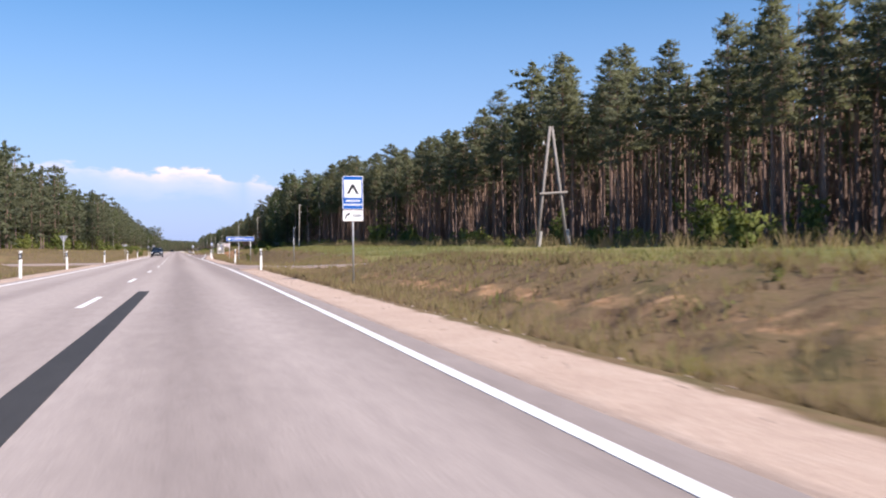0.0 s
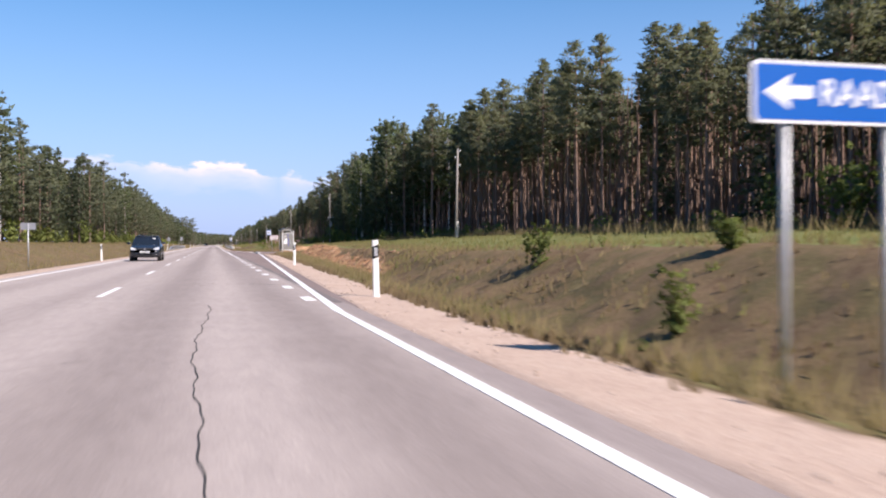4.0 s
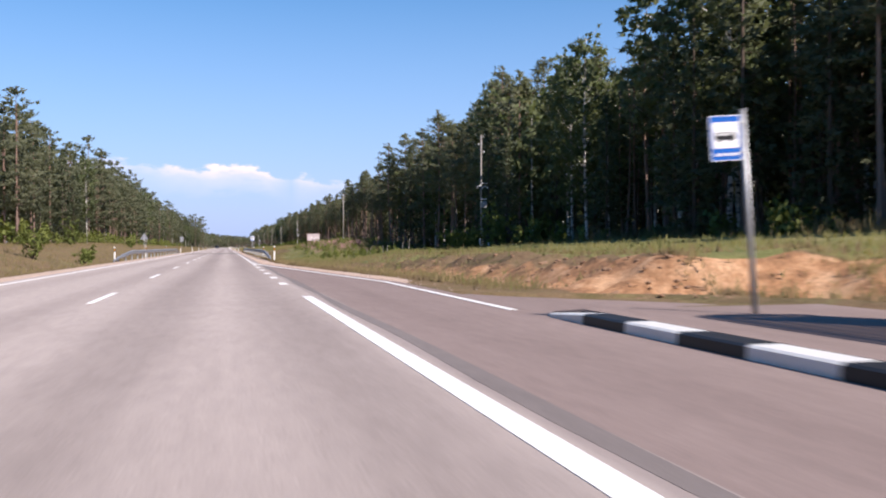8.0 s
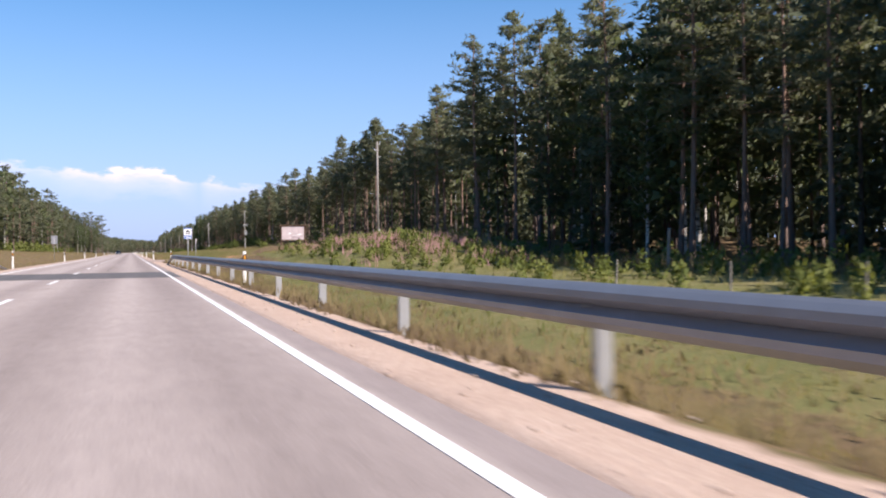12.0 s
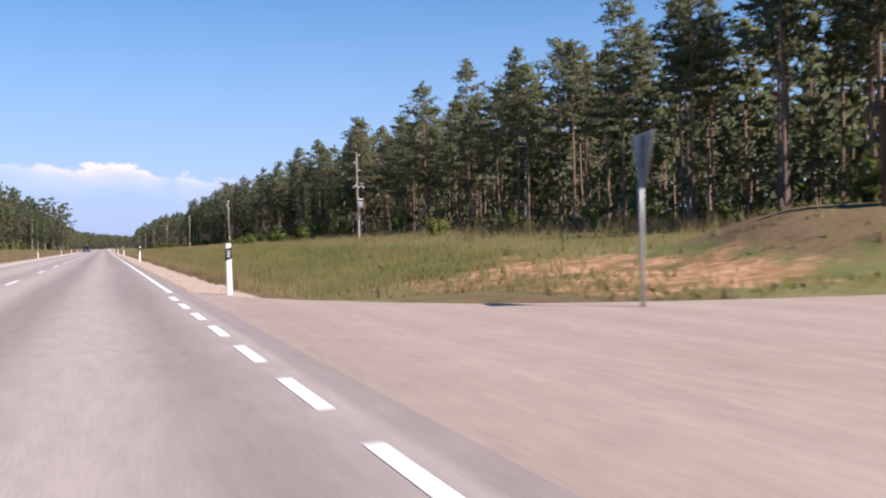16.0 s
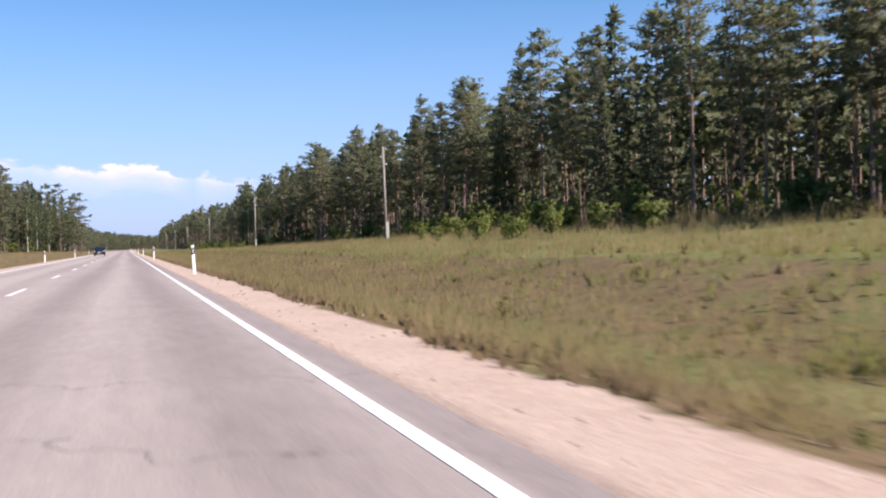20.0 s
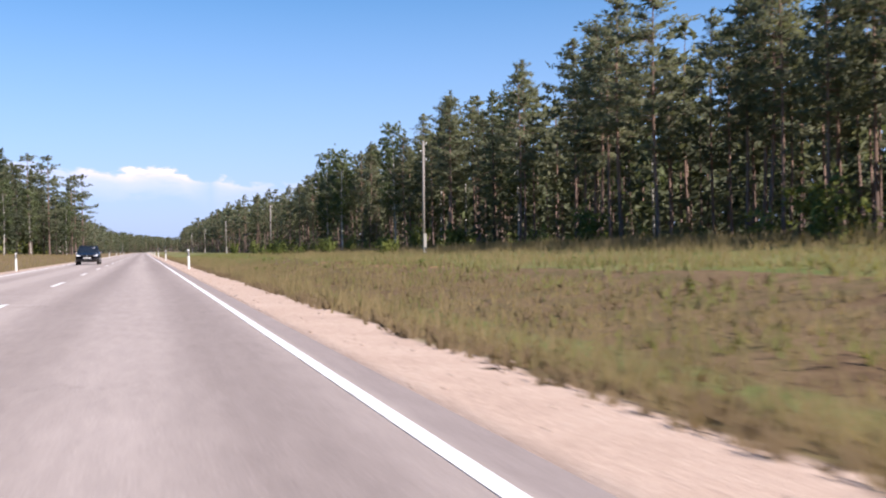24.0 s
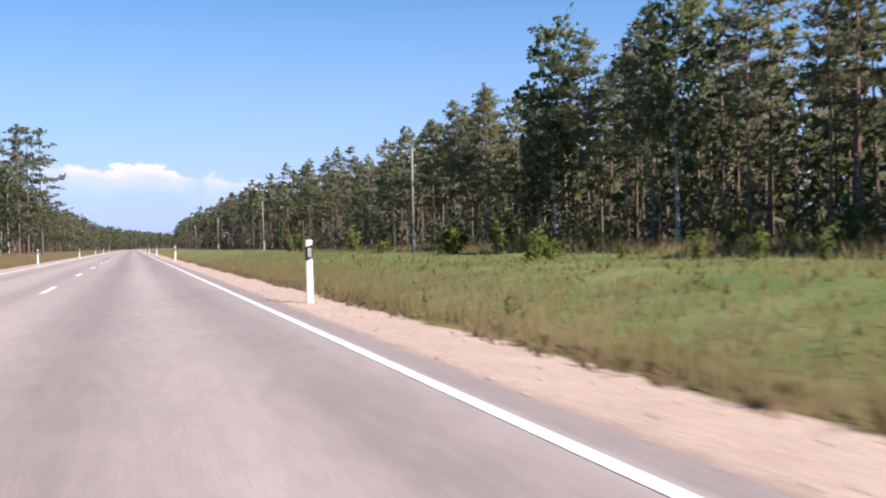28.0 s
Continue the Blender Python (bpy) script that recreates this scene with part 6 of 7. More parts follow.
def lodging_sign():
    x, y = 3.2, 351.2
    e = thing("lodging_sign", pose(x, y, -0.075, 0, 0, -3), "blue lodging sign with a house symbol on a steel pole", "road sign")
    sign_pole(e, 0.0, ground_z(x, y) - 0.2, 2.99, 0.045, 0.035)
    main = part("sign_plate", plate(rounded(0.68, 0.95, 0.05, cz=2.56), 0, 0.012), M_SIGNWHITE, e)
    part("blue_field", plate(rounded(0.65, 0.92, 0.045, cz=2.56), -0.003, 0.002), M_BLUE, main)
    part("white_field", plate(rounded(0.60, 0.56, 0.02, cz=2.655), -0.006, 0.002), M_SIGNWHITE, main)
    house = plate([(-0.165, 2.48), (0.165, 2.48), (0.165, 2.69), (0.205, 2.69), (0.0, 2.85), (-0.205, 2.69), (-0.165, 2.69)], -0.009, 0.002)
    part("house_symbol", house, M_SIGNBLACK, main)
    part("window_symbol", box(0.20, 0.002, 0.125, 0.0, -0.0105, 2.60), M_SIGNWHITE, main)
    part("white_band", box(0.57, 0.002, 0.035, 0, -0.006, 2.27), M_SIGNWHITE, main)
    bars(main, M_SIGNWHITE, -0.26, 0.26, 2.19, 0.045, -0.006, 9, 5)
    bars(main, M_SIGNWHITE, -0.22, 0.26, 2.12, 0.03, -0.006, 7, 6)
    for z in (2.85, 2.3):
        part("clamp", box(0.12, 0.03, 0.03, 0, 0.03, z, 0.004), M_POLE_STEEL, e)


lodging_sign()


def plain_sign(name, x, y, turn, outline, pole_top, label, thick=0.012):
    """A sign seen from behind or from the side: grey metal back, painted face."""
    e = thing(name, pose(x, y, 0, 0, 0, turn), label, "road sign")
    sign_pole(e, 0, ground_z(x, y) - 0.2, pole_top, 0.04)
    p = part("sign_plate", plate(outline, 0, thick), M_SIGNBACK, e)
    part("sign_face", plate([(a * 0.95, (z - outline[0][1]) * 1.0 + outline[0][1]) for a, z in outline], -0.002, 0.0015), M_SIGNWHITE, p)
    zs = [z for _, z in outline]
    for f in (0.3, 0.7):
        part("clamp", box(0.12, 0.03, 0.03, 0, 0.028, min(zs) + (max(zs) - min(zs)) * f, 0.004), M_POLE_STEEL, e)
    return e


plain_sign("yield_sign", 5.36, 64.4, 82, [(-0.43, 2.47), (-0.39, 2.52), (0.39, 2.52), (0.43, 2.47), (0.04, 1.78), (-0.04, 1.78)], 2.45, "grey-backed triangular yield sign on a pole at the side road")
plain_sign("yield_sign", 5.38, 374.2, 77, [(-0.43, 2.25), (-0.39, 2.30), (0.39, 2.30), (0.43, 2.25), (0.04, 1.58), (-0.04, 1.58)], 2.25, "grey-backed triangular yield sign on a pole by the side road")
plain_sign("yield_sign", -11.8, 83.0, 182, [(-0.34, 2.31), (-0.31, 2.35), (0.31, 2.35), (0.34, 2.31), (0.03, 1.77), (-0.03, 1.77)], 2.3, "grey back of a yield sign across the road")
plain_sign("warning_sign", -11.0, 294.9, 184, [(-0.48, 1.85), (0.48, 1.85), (0.0, 2.68)], 2.6, "grey back of a triangular warning sign on a pole")
plain_sign("info_sign", -12.4, 421.0, 184, [(-0.45, 2.3), (0.45, 2.3), (0.45, 3.6), (-0.45, 3.6)], 3.55, "grey back of a rectangular sign on a pole")
plain_sign("info_sign", -9.4, 131.6, 184, [(-0.3, 1.62), (0.3, 1.62), (0.3, 1.92), (-0.3, 1.92)], 1.9, "grey back of a small rectangular sign on a pole")


def bus_stop_sign():
    x, y = 4.64, 190.9
    e = thing("bus_stop_sign", pose(x, y, 0.12, 0, -4.0, 0), "blue and white bus stop sign on a leaning steel pole", "bus stop sign")
    sign_pole(e, 0, -0.1, 2.45, 0.0, 0.034)
    p = part("sign_plate", plate(rounded(0.41, 0.54, 0.02, cx=-0.25, cz=2.12), -0.012, 0.012), M_SIGNWHITE, e)
    part("blue_field", plate(rounded(0.39, 0.52, 0.02, cx=-0.25, cz=2.12), -0.015, 0.002), M_BLUE, p)
    part("white_field", plate(rounded(0.34, 0.31, 0.02, cx=-0.25, cz=2.155), -0.018, 0.002), M_SIGNWHITE, p)
    bus = [(-0.39, 2.10), (-0.13, 2.10), (-0.13, 2.16), (-0.15, 2.19), (-0.38, 2.19), (-0.39, 2.15)]
    part("bus_symbol", plate(bus, -0.021, 0.002), M_SIGNBLACK, p)
    for cx in (-0.33, -0.19):
        part("bus_symbol", plate(rounded(0.045, 0.045, 0.02, cx=cx, cz=2.095), -0.0215, 0.002), M_SIGNBLACK, p)
    for cx in (-0.35, -0.30, -0.25, -0.20):
        part("window_symbol", box(0.034, 0.002, 0.03, cx, -0.0225, 2.165), M_SIGNWHITE, p)
    bars(p, M_SIGNWHITE, -0.41, -0.09, 1.925, 0.035, -0.018, 7, 8)
    for z in (2.3, 1.95):
        part("clamp", box(0.10, 0.05, 0.03, -0.02, 0.0, z, 0.004), M_POLE_STEEL, e)


bus_stop_sign()


def bus_shelter():
    x0, x1, y0, y1 = 5.25, 6.38, 184.3, 188.5
    e = thing("bus_shelter", pose(0, 0, 0.12), "bus shelter with grey sheet walls, white frame and curved dark roof", "bus shelter")
    h = 2.25
    for x in (x0, x1):
        for y in (y0, (y0 + y1) / 2, y1):
            if x == x0 and y not in (y0, y1):
                continue
            part("frame_post", box(0.075, 0.075, h + 0.15, x, y, h / 2 - 0.075, 0.008), M_FRAME, e)
    for y in (y0, y1):
        for z in (0.22, h - 0.28, h):
            part("crossbar", box(x1 - x0 - 0.08, 0.05, 0.06, (x0 + x1) / 2, y, z, 0.006), M_FRAME, e)
    for x in (x0, x1):
        part("eaves_beam", box(0.06, y1 - y0 - 0.08, 0.07, x, (y0 + y1) / 2, h - 0.02, 0.006), M_FRAME, e)
    for z in (0.22, h - 0.28):
        part("crossbar", box(0.05, y1 - y0 - 0.08, 0.06, x1, (y0 + y1) / 2, z, 0.006), M_FRAME, e)
    end = part("wall_sheet", box(x1 - x0 - 0.09, 0.008, h - 0.60, (x0 + x1) / 2, y0, 1.11), M_SHEET, e, "grey sheet with blue painted letters and torn notices")
    part("wall_sheet", box(x1 - x0 - 0.09, 0.008, h - 0.60, (x0 + x1) / 2, y1, 1.11), M_SHEET, e)
    for k in range(2):
        w = (y1 - y0) / 2 - 0.09
        part("wall_sheet", box(0.008, w, h - 0.60, x1, y0 + (y1 - y0) * (0.25 + 0.5 * k), 1.11), M_SHEET, e)
    for i, ch in enumerate("RAADNA"):
        lettering(ch, 0.25, M_BLUEPAINT, end, pose((x0 + x1) / 2 + 0.02 + 0.01 * i, y0 - 0.0055, 1.78 - 0.225 * i, 90, 0, 0))
    notice = plate([(5.37, 0.86), (5.72, 0.85), (5.73, 1.42), (5.60, 1.44), (5.50, 1.28), (5.38, 1.14)], y0 - 0.008, 0.003)
    part("notice", notice, M_PAPER, end, "torn white paper notice")
    for (a, b, c, d) in ((5.38, 5.70, 1.62, 1.67), (6.06, 6.13, 1.12, 1.15), (6.06, 6.13, 0.90, 0.95), (5.33, 5.50, 1.43, 1.47)):
        part("notice", box(b - a, 0.003, d - c, (a + b) / 2, y0 - 0.0065, (c + d) / 2), M_PAPER, end)
    for z in (0.5, 1.1, 1.7):
        for x in (x0 + 0.05, x1 - 0.05):
            part("clip", box(0.05, 0.02, 0.03, x, y0 - 0.004, z, 0.003), M_FRAME, end)
    # curved roof with ribs, rounded gables
    bm = bmesh.new()
    n = 14
    xa, xb = x0 - 0.22, x1 + 0.12
    rows = []
    for y in (y0 - 0.12, y1 + 0.12):
        ring = []
        for t in (0.0, 0.025):
            pts = [(xa + (xb - xa) * i / n, 2.13 + 0.36 * math.sin(math.pi * (0.06 + 0.88 * i / n)) + t) for i in range(n + 1)]
            ring += pts if t == 0 else pts[::-1]
        rows.append([bm.verts.new((x, y, z)) for x, z in ring])
    m = len(rows[0])
    for i in range(m):
        bm.faces.new((rows[0][i], rows[0][(i + 1) % m], rows[1][(i + 1) % m], rows[1][i]))
    bm.faces.new(rows[0][::-1])
    bm.faces.new(rows[1])
    bmesh.ops.recalc_face_normals(bm, faces=bm.faces[:])
    roof = part("roof", bm, M_ROOF, e)
    for i in range(1, n, 2):
        x = xa + (xb - xa) * i / n
        z = 2.13 + 0.36 * math.sin(math.pi * (0.06 + 0.88 * i / n)) + 0.035
        part("roof_rib", box(0.035, y1 - y0 + 0.26, 0.03, x, (y0 + y1) / 2, z, 0.006), M_FRAME, roof)
    for y in (y0 - 0.06, y1 + 0.06):
        gable = [(xa + 0.08 + (xb - xa - 0.16) * i / n, 2.11 + 0.36 * math.sin(math.pi * (0.06 + 0.88 * i / n))) for i in range(n + 1)] + [(xb - 0.08, 2.2), (xa + 0.08, 2.2)]
        part("gable", plate(gable, y, 0.01), M_SHEET, e)


bus_shelter()


def billboard():
    e = thing("billboard", pose(0.35, 379.9, -0.08), "faded billboard with a brown wooden frame on a grassy mound", "billboard")
    x0, x1, z0, z1 = 15.25, 18.1, 2.18, 3.90
    cx, cz = (x0 + x1) / 2, (z0 + z1) / 2
    p = part("panel", box(x1 - x0 - 0.2, 0.03, z1 - z0 - 0.16, cx, 0, cz), M_POSTER, e, "faded pinkish white poster")
    r = random.Random(4)
    for k in range(16):
        part("text_bar", box(r.uniform(0.2, 0.6), 0.003, r.uniform(0.04, 0.16), x0 + r.uniform(0.45, 2.4), -0.018 - 0.0005 * k, z0 + r.uniform(0.2, 0.8 if k < 11 else 1.35)), M_FADED if k % 3 else M_PAPER, p)
    for z in (z0 + 0.03, z1 - 0.03):
        part("frame_board", box(x1 - x0, 0.06, 0.10, cx, -0.01, z, 0.006), M_BROWNWOOD, e)
    for x in (x0 + 0.05, x1 - 0.05):
        part("frame_board", box(0.10, 0.06, z1 - z0 - 0.16, x, -0.01, cz, 0.006), M_BROWNWOOD, e)
        part("post", box(0.14, 0.14, z1 + 0.6, x, 0.10, (z1 - 0.6) / 2, 0.01), M_BROWNWOOD, e)
    part("rain_board", box(x1 - x0 + 0.35, 0.30, 0.06, cx, 0.0, z1 + 0.07, 0.008, rot=Matrix.Rotation(radians(12), 4, "X")), M_BROWNWOOD, e)


billboard()


def utility_pole(x, y, top, transformer, lean, label):
    z = ground_z(x, y)
    e = thing("utility_pole", pose(x, y, z, 0, lean, 0), label, "utility pole", "utility poles along the meadow")
    h = top - z
    thin = 0.72 if transformer else 1.0
    part("pole", rod((0, 0, -0.4), (0, 0, h), 0.115 * thin, 0.085 * thin, 12), M_WOOD, e, smooth=True)
    if transformer:
        part("footing", box(0.13, 0.14, 2.2, 0.05, -0.15, 0.6, 0.015), M_CONCRETE, e)
    else:
        part("footing", box(0.24, 0.18, 2.0, 0.03, -0.2, 0.5, 0.02), M_CONCRETE, e)
    for z2 in (0.55, 0.95):
        part("wire_band", rod((0.05, 0, z2), (0.05, 0, z2 + 0.05), 0.2 * thin, n=14), M_STEEL, e)
    for dx, dz in ((0.22, -0.15), (-0.22, -0.75), (0.22, -1.35)):
        arm = part("hook", rod((0, 0, h + dz - 0.12), (dx, 0, h + dz - 0.06), 0.012, n=6), M_STEEL, e)
        part("insulator", rod((dx, 0, h + dz - 0.06), (dx, 0, h + dz + 0.07), 0.05, 0.035, 10), M_PORCELAIN, arm)
    if transformer:
        b = h - (5.35 if y < 300 else 3.8)
        bar = part("crossarm", box(0.95, 0.07, 0.06, 0.08, -0.10, b + 1.15, 0.01), M_STEEL, e)
        part("crossarm", box(0.6, 0.07, 0.05, 0.2, -0.10, b + 1.42, 0.01), M_STEEL, e)
        for k in range(5):
            xx = -0.34 + 0.21 * k
            z2 = b + (1.18 if k % 2 else 1.0)
            part("insulator", rod((xx, -0.10, z2), (xx, -0.10, z2 + 0.15), 0.042, 0.028, 10), M_PORCELAIN if k % 3 else M_TRANSFORMER, bar)
        tank = part("transformer", box(0.46, 0.36, 0.46, 0.13, -0.28, b - 0.28, 0.02), M_TRANSFORMER, e)
        part("dial", rod((0.10, -0.46, b - 0.24), (0.10, -0.485, b - 0.24), 0.05, n=14), M_PAPER, tank)
        for k in range(4):
            part("cooling_fin", box(0.02, 0.05, 0.34, -0.05 + 0.12 * k, -0.48, b - 0.30, 0.004), M_TRANSFORMER, tank)
        part("rain_plate", box(0.46, 0.36, 0.06, 0.13, -0.26, b + 0.13, 0.01), M_PAPER, e)
        part("bracket", box(0.40, 0.40, 0.05, 0.13, -0.24, b - 0.54, 0.008), M_STEEL, e)
        part("switch_box", box(0.12, 0.12, 0.24, 0.13, -0.12, b - 1.3, 0.01), M_TRANSFORMER, e)


for x, y, top, tr, lean in ((18.6, 165.0, 9.1, False, 1.5), (18.6, 252.1, 9.95, True, 0.3), (19.9, 351.1, 10.7, False, 0.2), (17.65, 433.9, 8.05, True, 0.3), (18.0, 515.5, 8.3, False, -0.5), (18.6, 596.3, 8.8, False, 1.0), (18.6, 682.0, 8.2, False, 0.6), (18.6, 766.0, 8.2, False, -0.4), (18.6, 850.0, 8.2, False, 0.5), (18.6, 935.0, 8.2, False, 0.0)):
    utility_pole(x, y, top, tr, lean, "weathered wooden utility pole with transformer and insulators" if tr else "weathered wooden utility pole on concrete footings in the meadow")


def a_frame():
    e = thing("a_frame_pole", pose(0, 0, 0), "weathered wooden A-frame pole with a crossbar before the forest", "utility pole")
    top = Vector((21.4, 56.0, 8.95))
    feet = [Vector((20.2, 55.9, ground_z(20.2, 55.9) - 0.4)), Vector((22.4, 55.7, ground_z(22.4, 55.7) - 0.4))]
    for s, f in ((-0.07, feet[0]), (0.07, feet[1])):
        leg = part("leg", rod(f, top + Vector((s, 0, 0)), 0.115, 0.09, 12), M_WOOD, e, smooth=True)
        d = (f - top).normalized()
        side = f + Vector((0.13, -0.05, 0.0))
        part("footing", rod(side, side - d * 1.5, 0.12, 0.12, 8), M_CONCRETE, leg)
    a, b = (feet[0] + (top - feet[0]) * 0.47), (feet[1] + (top - feet[1]) * 0.47)
    d = (b - a).normalized()
    part("crossbar", rod(a - d * 0.3 + Vector((0, -0.14, 0)), b + d * 0.45 + Vector((0, -0.14, 0)), 0.085, 0.085, 10), M_WOOD, e)
    part("insulator", rod((20.8, 55.9, 7.75), (20.8, 55.9, 7.95), 0.06, 0.05, 10), M_PORCELAIN, e)
    part("hook", rod((21.1, 55.95, 7.7), (20.8, 55.9, 7.75), 0.012, n=6), M_STEEL, e)


a_frame()


def stake(x, y, h, mat, name, label, r=0.05):
    e = thing(name, pose(x, y, ground_z(x, y) - 0.2, 1.5, (x * 3) % 5 - 2, 0), label, "stake", name + "s in the meadow")
    part("shaft", rod((0, 0, 0), (0, 0, h + 0.2), r, r * 0.85, 8), mat, e)
    part("top", rod((0, 0, h + 0.2), (0, 0, h + 0.23), r * 0.85, r * 0.4, 8), mat, e)


stake(16.8, 246.0, 0.65, M_WHITE, "cable_marker", "short white cable marker post in the grass", 0.06)
stake(17.6, 246.6, 0.35, M_WHITE, "cable_marker", "short white cable marker post in the grass", 0.05)
for k in range(9):
    stake(13.2 + 0.5 * (k % 2), 255.0 + 5.2 * k, 0.85, M_WOOD, "fence_stake", "grey wooden fence stake in the hollow", 0.03)
stake(21.2, 306, 1.9, M_WOOD, "fence_stake", "grey wooden fence stake in the hollow", 0.08)


# ------------------------------------------------------------ stones of the bank and the shoulder
def stone_shapes():
    out = []
    for s in range(5):
        r = random.Random(s)
        bm = bmesh.new()
        bmesh.ops.create_icosphere(bm, subdivisions=1, radius=1.0)
        for v in bm.verts:
            v.co *= r.uniform(0.7, 1.15)
            v.co.z *= 0.65
        me = bpy.data.meshes.new("stone")
        bm.to_mesh(me)
        bm.free()
        out.append((np.array([v.co[:] for v in me.vertices]), np.array([p.vertices[:] for p in me.polygons])))
        bpy.data.meshes.remove(me)
    return out


STONES = stone_shapes()
sr = np.random.default_rng(51)
places = []
for k in range(3800):
    y = sr.uniform(-5, 680)
    if sr.random() < 0.8:
        x = 0.40 + sr.uniform(0, 1) ** 1.3 * 1.5 + float(bay_edge(y))
        s = sr.uniform(0.008, 0.03)
        if 174 < y < 200 or 46 < y < 67:
            continue
    else:
        x, s = -7.6 - sr.uniform(0, 1.3), sr.uniform(0.01, 0.03)
    places.append((x, y, float(land(x, y)) + s * 0.2, s, sr.uniform(0, 6.28)))
M_STONE = paint("shoulder_stone", (0.45, 0.36, 0.30), 0.9, 0, 0.5, 3, 0.2)
tagged(link("gravel", fast_mesh("gravel", *join([(STONES[i % 5][0] * q[3] + np.array(q[:3]), STONES[i % 5][1]) for i, q in enumerate(places)]), M_STONE)), "loose pinkish gravel on the road shoulder", "gravel", kind="stuff")
places = []
for k in range(2200):
    y = sr.uniform(126, 228)
    u = 3.5 + 2.1 * sr.random()
    x = u + float(bay_edge(y)) + (4.0 if 178 < y < 196 else 0)
    s = sr.uniform(0.03, 0.10) * sr.uniform(0.5, 1.3)
    places.append((x, y, float(land(x, y)) - s * 0.35, s))
M_CLOD = paint("sandy_clod", (0.30, 0.185, 0.12), 0.95, 0, 0.8, 1.2, 0.1)
tagged(link("clods", fast_mesh("clods", *join([(STONES[i % 5][0] * p[3] + np.array(p[:3]), STONES[i % 5][1]) for i, p in enumerate(places)]), M_CLOD)), "clods of sandy earth on the cut bank", "earth", kind="stuff")


# ------------------------------------------------------------ cars on the other lane
def car(name, x, y, paint_mat, label):
    """A hatchback that faces -y. Length 4.35 m, width 1.78 m, height 1.5 m."""
    e = thing(name, pose(x, y, 0.004), label, "car")
    # body: cross-sections from nose to tail: y, half width, sill, belt, bulge
    secs = [(-2.16, 0.55, 0.36, 0.62), (-2.08, 0.76, 0.27, 0.70), (-1.85, 0.85, 0.22, 0.80), (-1.2, 0.88, 0.20, 0.93), (-0.75, 0.89, 0.20, 0.98), (0.4, 0.89, 0.20, 1.0), (1.3, 0.885, 0.21, 1.02), (1.95, 0.85, 0.26, 1.0), (2.15, 0.76, 0.36, 0.92), (2.19, 0.66, 0.45, 0.85)]
    bm = bmesh.new()
    rings = []
    for yy, w, lo, hi in secs:
        half = [(w * 0.80, lo), (w * 0.97, lo + 0.10), (w, lo + 0.30), (w * 0.975, hi - 0.14), (w * 0.90, hi - 0.03), (w * 0.6, hi)]
        ring = [bm.verts.new((px, yy, pz)) for px, pz in half] + [bm.verts.new((-px, yy, pz)) for px, pz in half[::-1]]
        rings.append(ring)
    m = len(rings[0])
    for a, b in zip(rings, rings[1:]):
        for i in range(m):
            bm.faces.new((a[i], b[i], b[(i + 1) % m], a[(i + 1) % m]))
    bm.faces.new(rings[0])
    bm.faces.new(rings[-1][::-1])
    bmesh.ops.recalc_face_normals(bm, faces=bm.faces[:])
    part("body", bm, paint_mat, e, smooth=True)
    # glass house and roof
    low = [(-0.78, -0.98, 0.955), (-0.3, -1.15, 0.93), (0.3, -1.15, 0.93), (0.78, -0.98, 0.955), (0.80, 0.5, 0.985), (0.76, 1.85, 1.0), (-0.76, 1.85, 1.0), (-0.80, 0.5, 0.985)]
    high = [(-0.60, -0.18, 1.43), (-0.25, -0.24, 1.44), (0.25, -0.24, 1.44), (0.60, -0.18, 1.43), (0.62, 0.6, 1.46), (0.56, 1.45, 1.40), (-0.56, 1.45, 1.40), (-0.62, 0.6, 1.46)]
    b2 = bmesh.new()
    va, vb = [b2.verts.new(p) for p in low], [b2.verts.new(p) for p in high]
    for i in range(8):
        b2.faces.new((va[i], va[(i + 1) % 8], vb[(i + 1) % 8], vb[i]))
    b2.faces.new(vb)
    bmesh.ops.recalc_face_normals(b2, faces=b2.faces[:])
    part("windows", b2, M_GLASS, e)
    b2 = bmesh.new()
    ra, rb = [b2.verts.new((px * 1.03, py * 1.0 + (-0.05 if py < 0 else 0.03), pz - 0.015)) for px, py, pz in high], [b2.verts.new((px * 0.86, py * 0.92 + 0.03, pz + 0.055)) for px, py, pz in high]
    for i in range(8):
        b2.faces.new((ra[i], ra[(i + 1) % 8], rb[(i + 1) % 8], rb[i]))
    b2.faces.new(rb)
    b2.faces.new(ra[::-1])
    bmesh.ops.recalc_face_normals(b2, faces=b2.faces[:])
    part("roof", b2, paint_mat, e, smooth=True)
    for s in (-1, 1):
        for lo_i, hi_i, th in ((0 if s < 0 else 3, 0 if s < 0 else 3, 0.035), (7 if s < 0 else 4, 7 if s < 0 else 4, 0.03), (6 if s < 0 else 5, 6 if s < 0 else 5, 0.05)):
            part("pillar", rod(Vector(low[lo_i]) * 1.005, Vector(high[hi_i]) * 1.005, th, th, 6), paint_mat, e)
        part("headlamp", plate([(s * 0.44, 0.66), (s * 0.74, 0.66), (s * 0.80, 0.76), (s * 0.76, 0.82), (s * 0.52, 0.73)], -2.10, 0.25), M_LAMP, e)
        part("tail_lamp", box(0.16, 0.12, 0.32, s * 0.74, 2.10, 0.82, 0.03), M_ORANGE, e)
        mirror = part("mirror", box(0.20, 0.11, 0.13, s * 0.98, -0.78, 1.03, 0.035), paint_mat, e)
        part("mirror_glass", box(0.16, 0.01, 0.10, s * 0.98, -0.72, 1.03), M_LAMP, mirror)
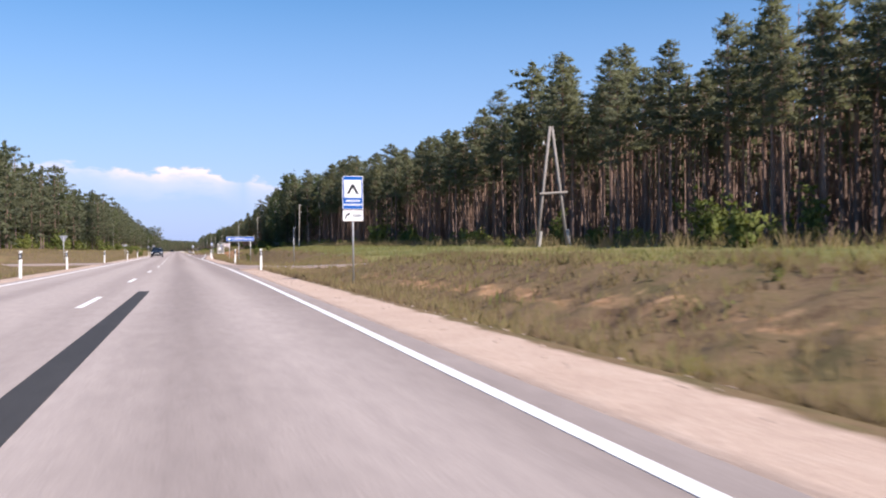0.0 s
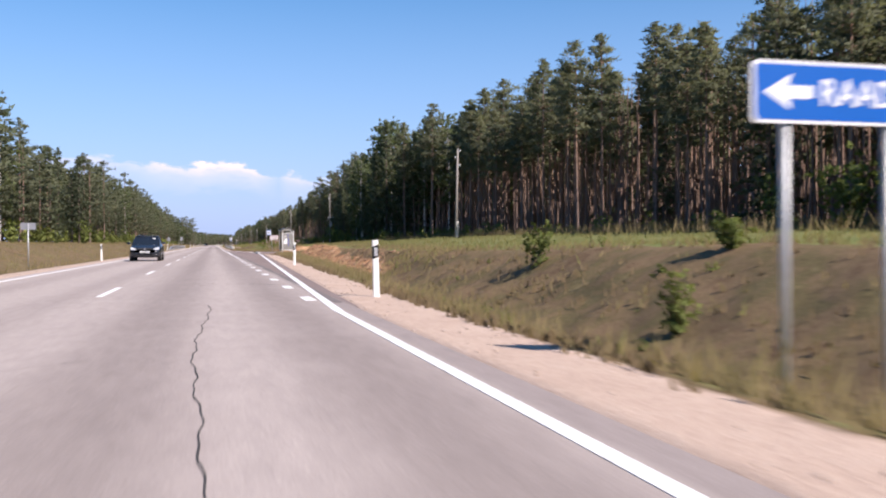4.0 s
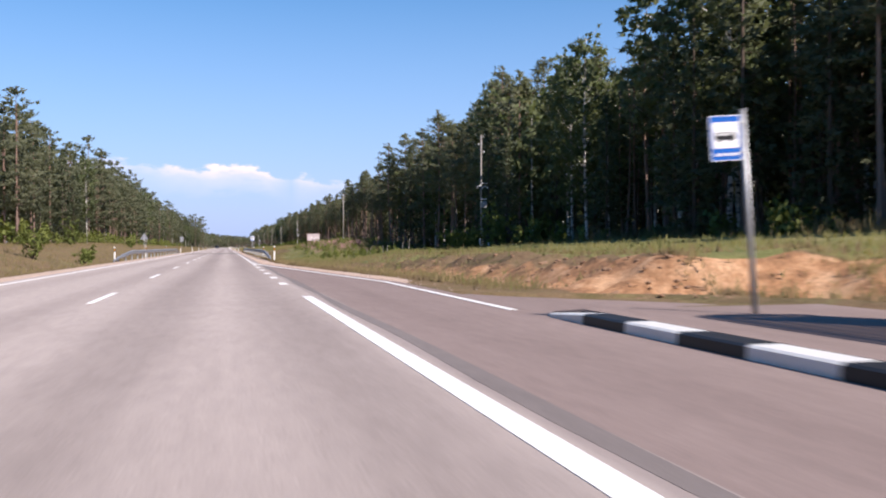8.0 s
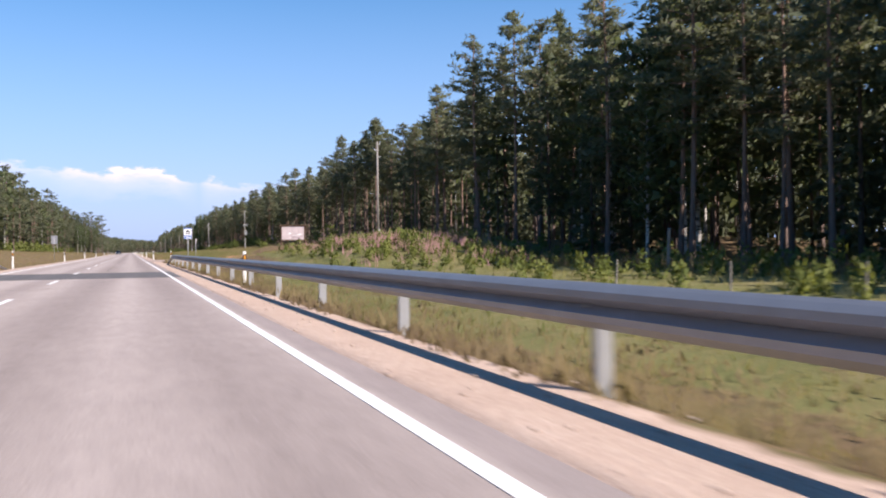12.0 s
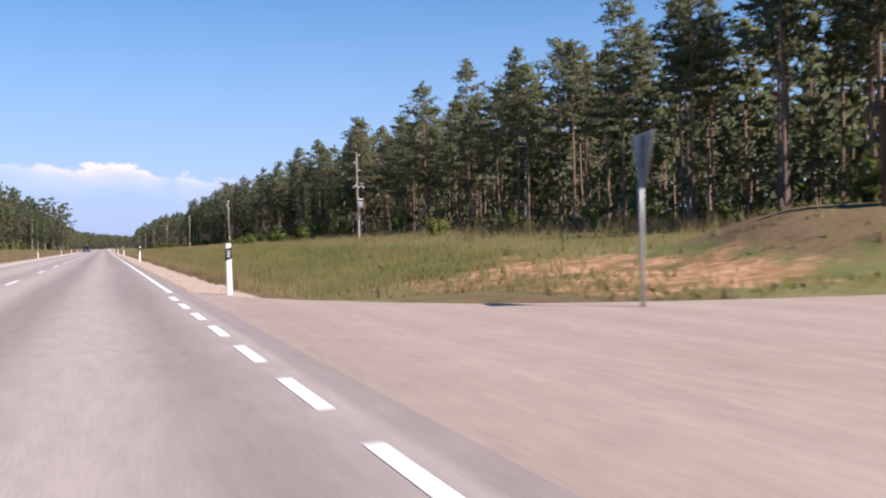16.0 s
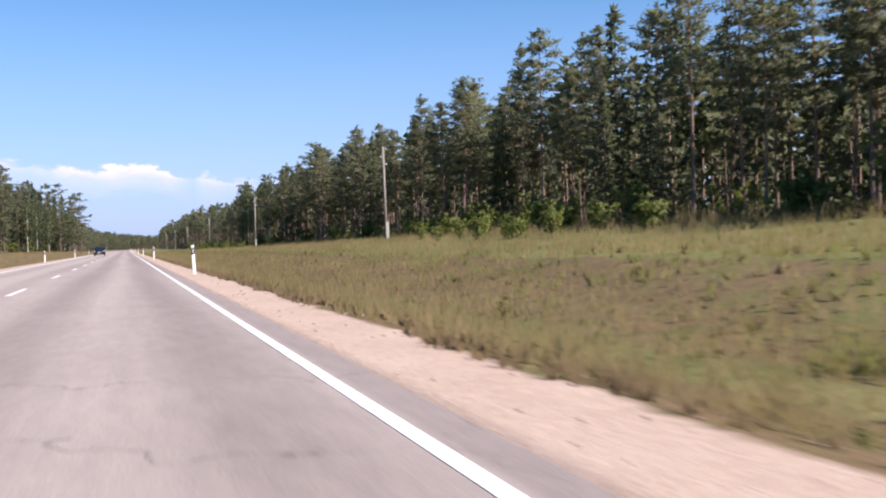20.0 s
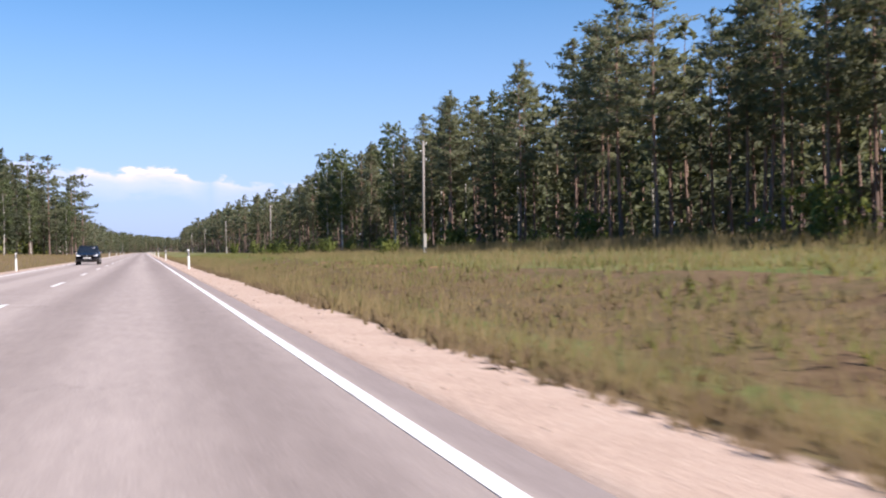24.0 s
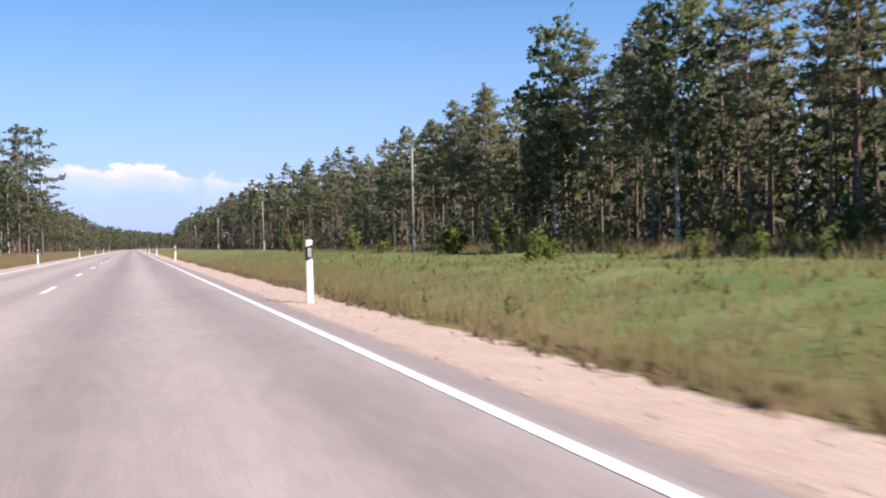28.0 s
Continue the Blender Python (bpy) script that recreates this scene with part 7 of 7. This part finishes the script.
        part("fog_lamp", box(0.14, 0.06, 0.06, s * 0.58, -2.09, 0.42, 0.015), M_LAMP, e)
        part("door_seam", box(0.004, 0.012, 0.62, s * 0.892, -0.62, 0.62), M_BLACK, e)
        part("door_seam", box(0.004, 0.012, 0.62, s * 0.892, 0.45, 0.62), M_BLACK, e)
        part("door_handle", box(0.025, 0.18, 0.03, s * 0.895, 0.28, 0.86, 0.008), paint_mat, e)
        for yy in (-1.36, 1.26):
            w = part("wheel", rod((s * 0.66, yy, 0.315), (s * 0.87, yy, 0.315), 0.315, n=28), M_TYRE, e, "black tyre")
            part("rim", rod((s * 0.86, yy, 0.315), (s * 0.885, yy, 0.315), 0.215, 0.19, 20), M_RIM, w)
            part("hub_cap", rod((s * 0.885, yy, 0.315), (s * 0.90, yy, 0.315), 0.05, 0.04, 10), M_BLACK, w)
            for q in range(5):
                a = q * 2 * math.pi / 5
                part("spoke_gap", box(0.006, 0.06, 0.10, s * 0.889, yy + 0.125 * math.sin(a), 0.315 + 0.125 * math.cos(a), 0, Matrix.Rotation(-a, 4, "X")), M_BLACK, w)
    grille = part("grille", box(0.80, 0.10, 0.10, 0, -2.11, 0.70, 0.02), M_BLACK, e)
    part("badge", rod((0, -2.16, 0.70), (0, -2.17, 0.70), 0.05, n=14), M_RIM, grille)
    part("bumper_intake", box(1.0, 0.12, 0.16, 0, -2.10, 0.36, 0.03), M_BLACK, e)
    pl = part("number_plate", box(0.52, 0.02, 0.115, 0, -2.175, 0.53, 0.004), M_PLATE, e)
    bars(pl, M_SIGNBLACK, -0.2, 0.22, 0.53, 0.06, -2.187, 6, 12)
    part("wiper", rod((-0.45, -1.03, 0.985), (0.1, -0.93, 1.05), 0.008, n=6), M_BLACK, e)
    part("dashboard_paper", box(0.35, 0.004, 0.05, 0.33, -0.46, 1.30, 0, Matrix.Rotation(radians(-35), 4, "X")), M_PAPER, e)


car("hatchback_car", -5.5, 146.2, M_CARGREY, "dark grey hatchback with bright headlamps on the opposite lane")
car("estate_car", -5.45, 609.0, M_CARBLACK, "black car with headlamps on the opposite lane")
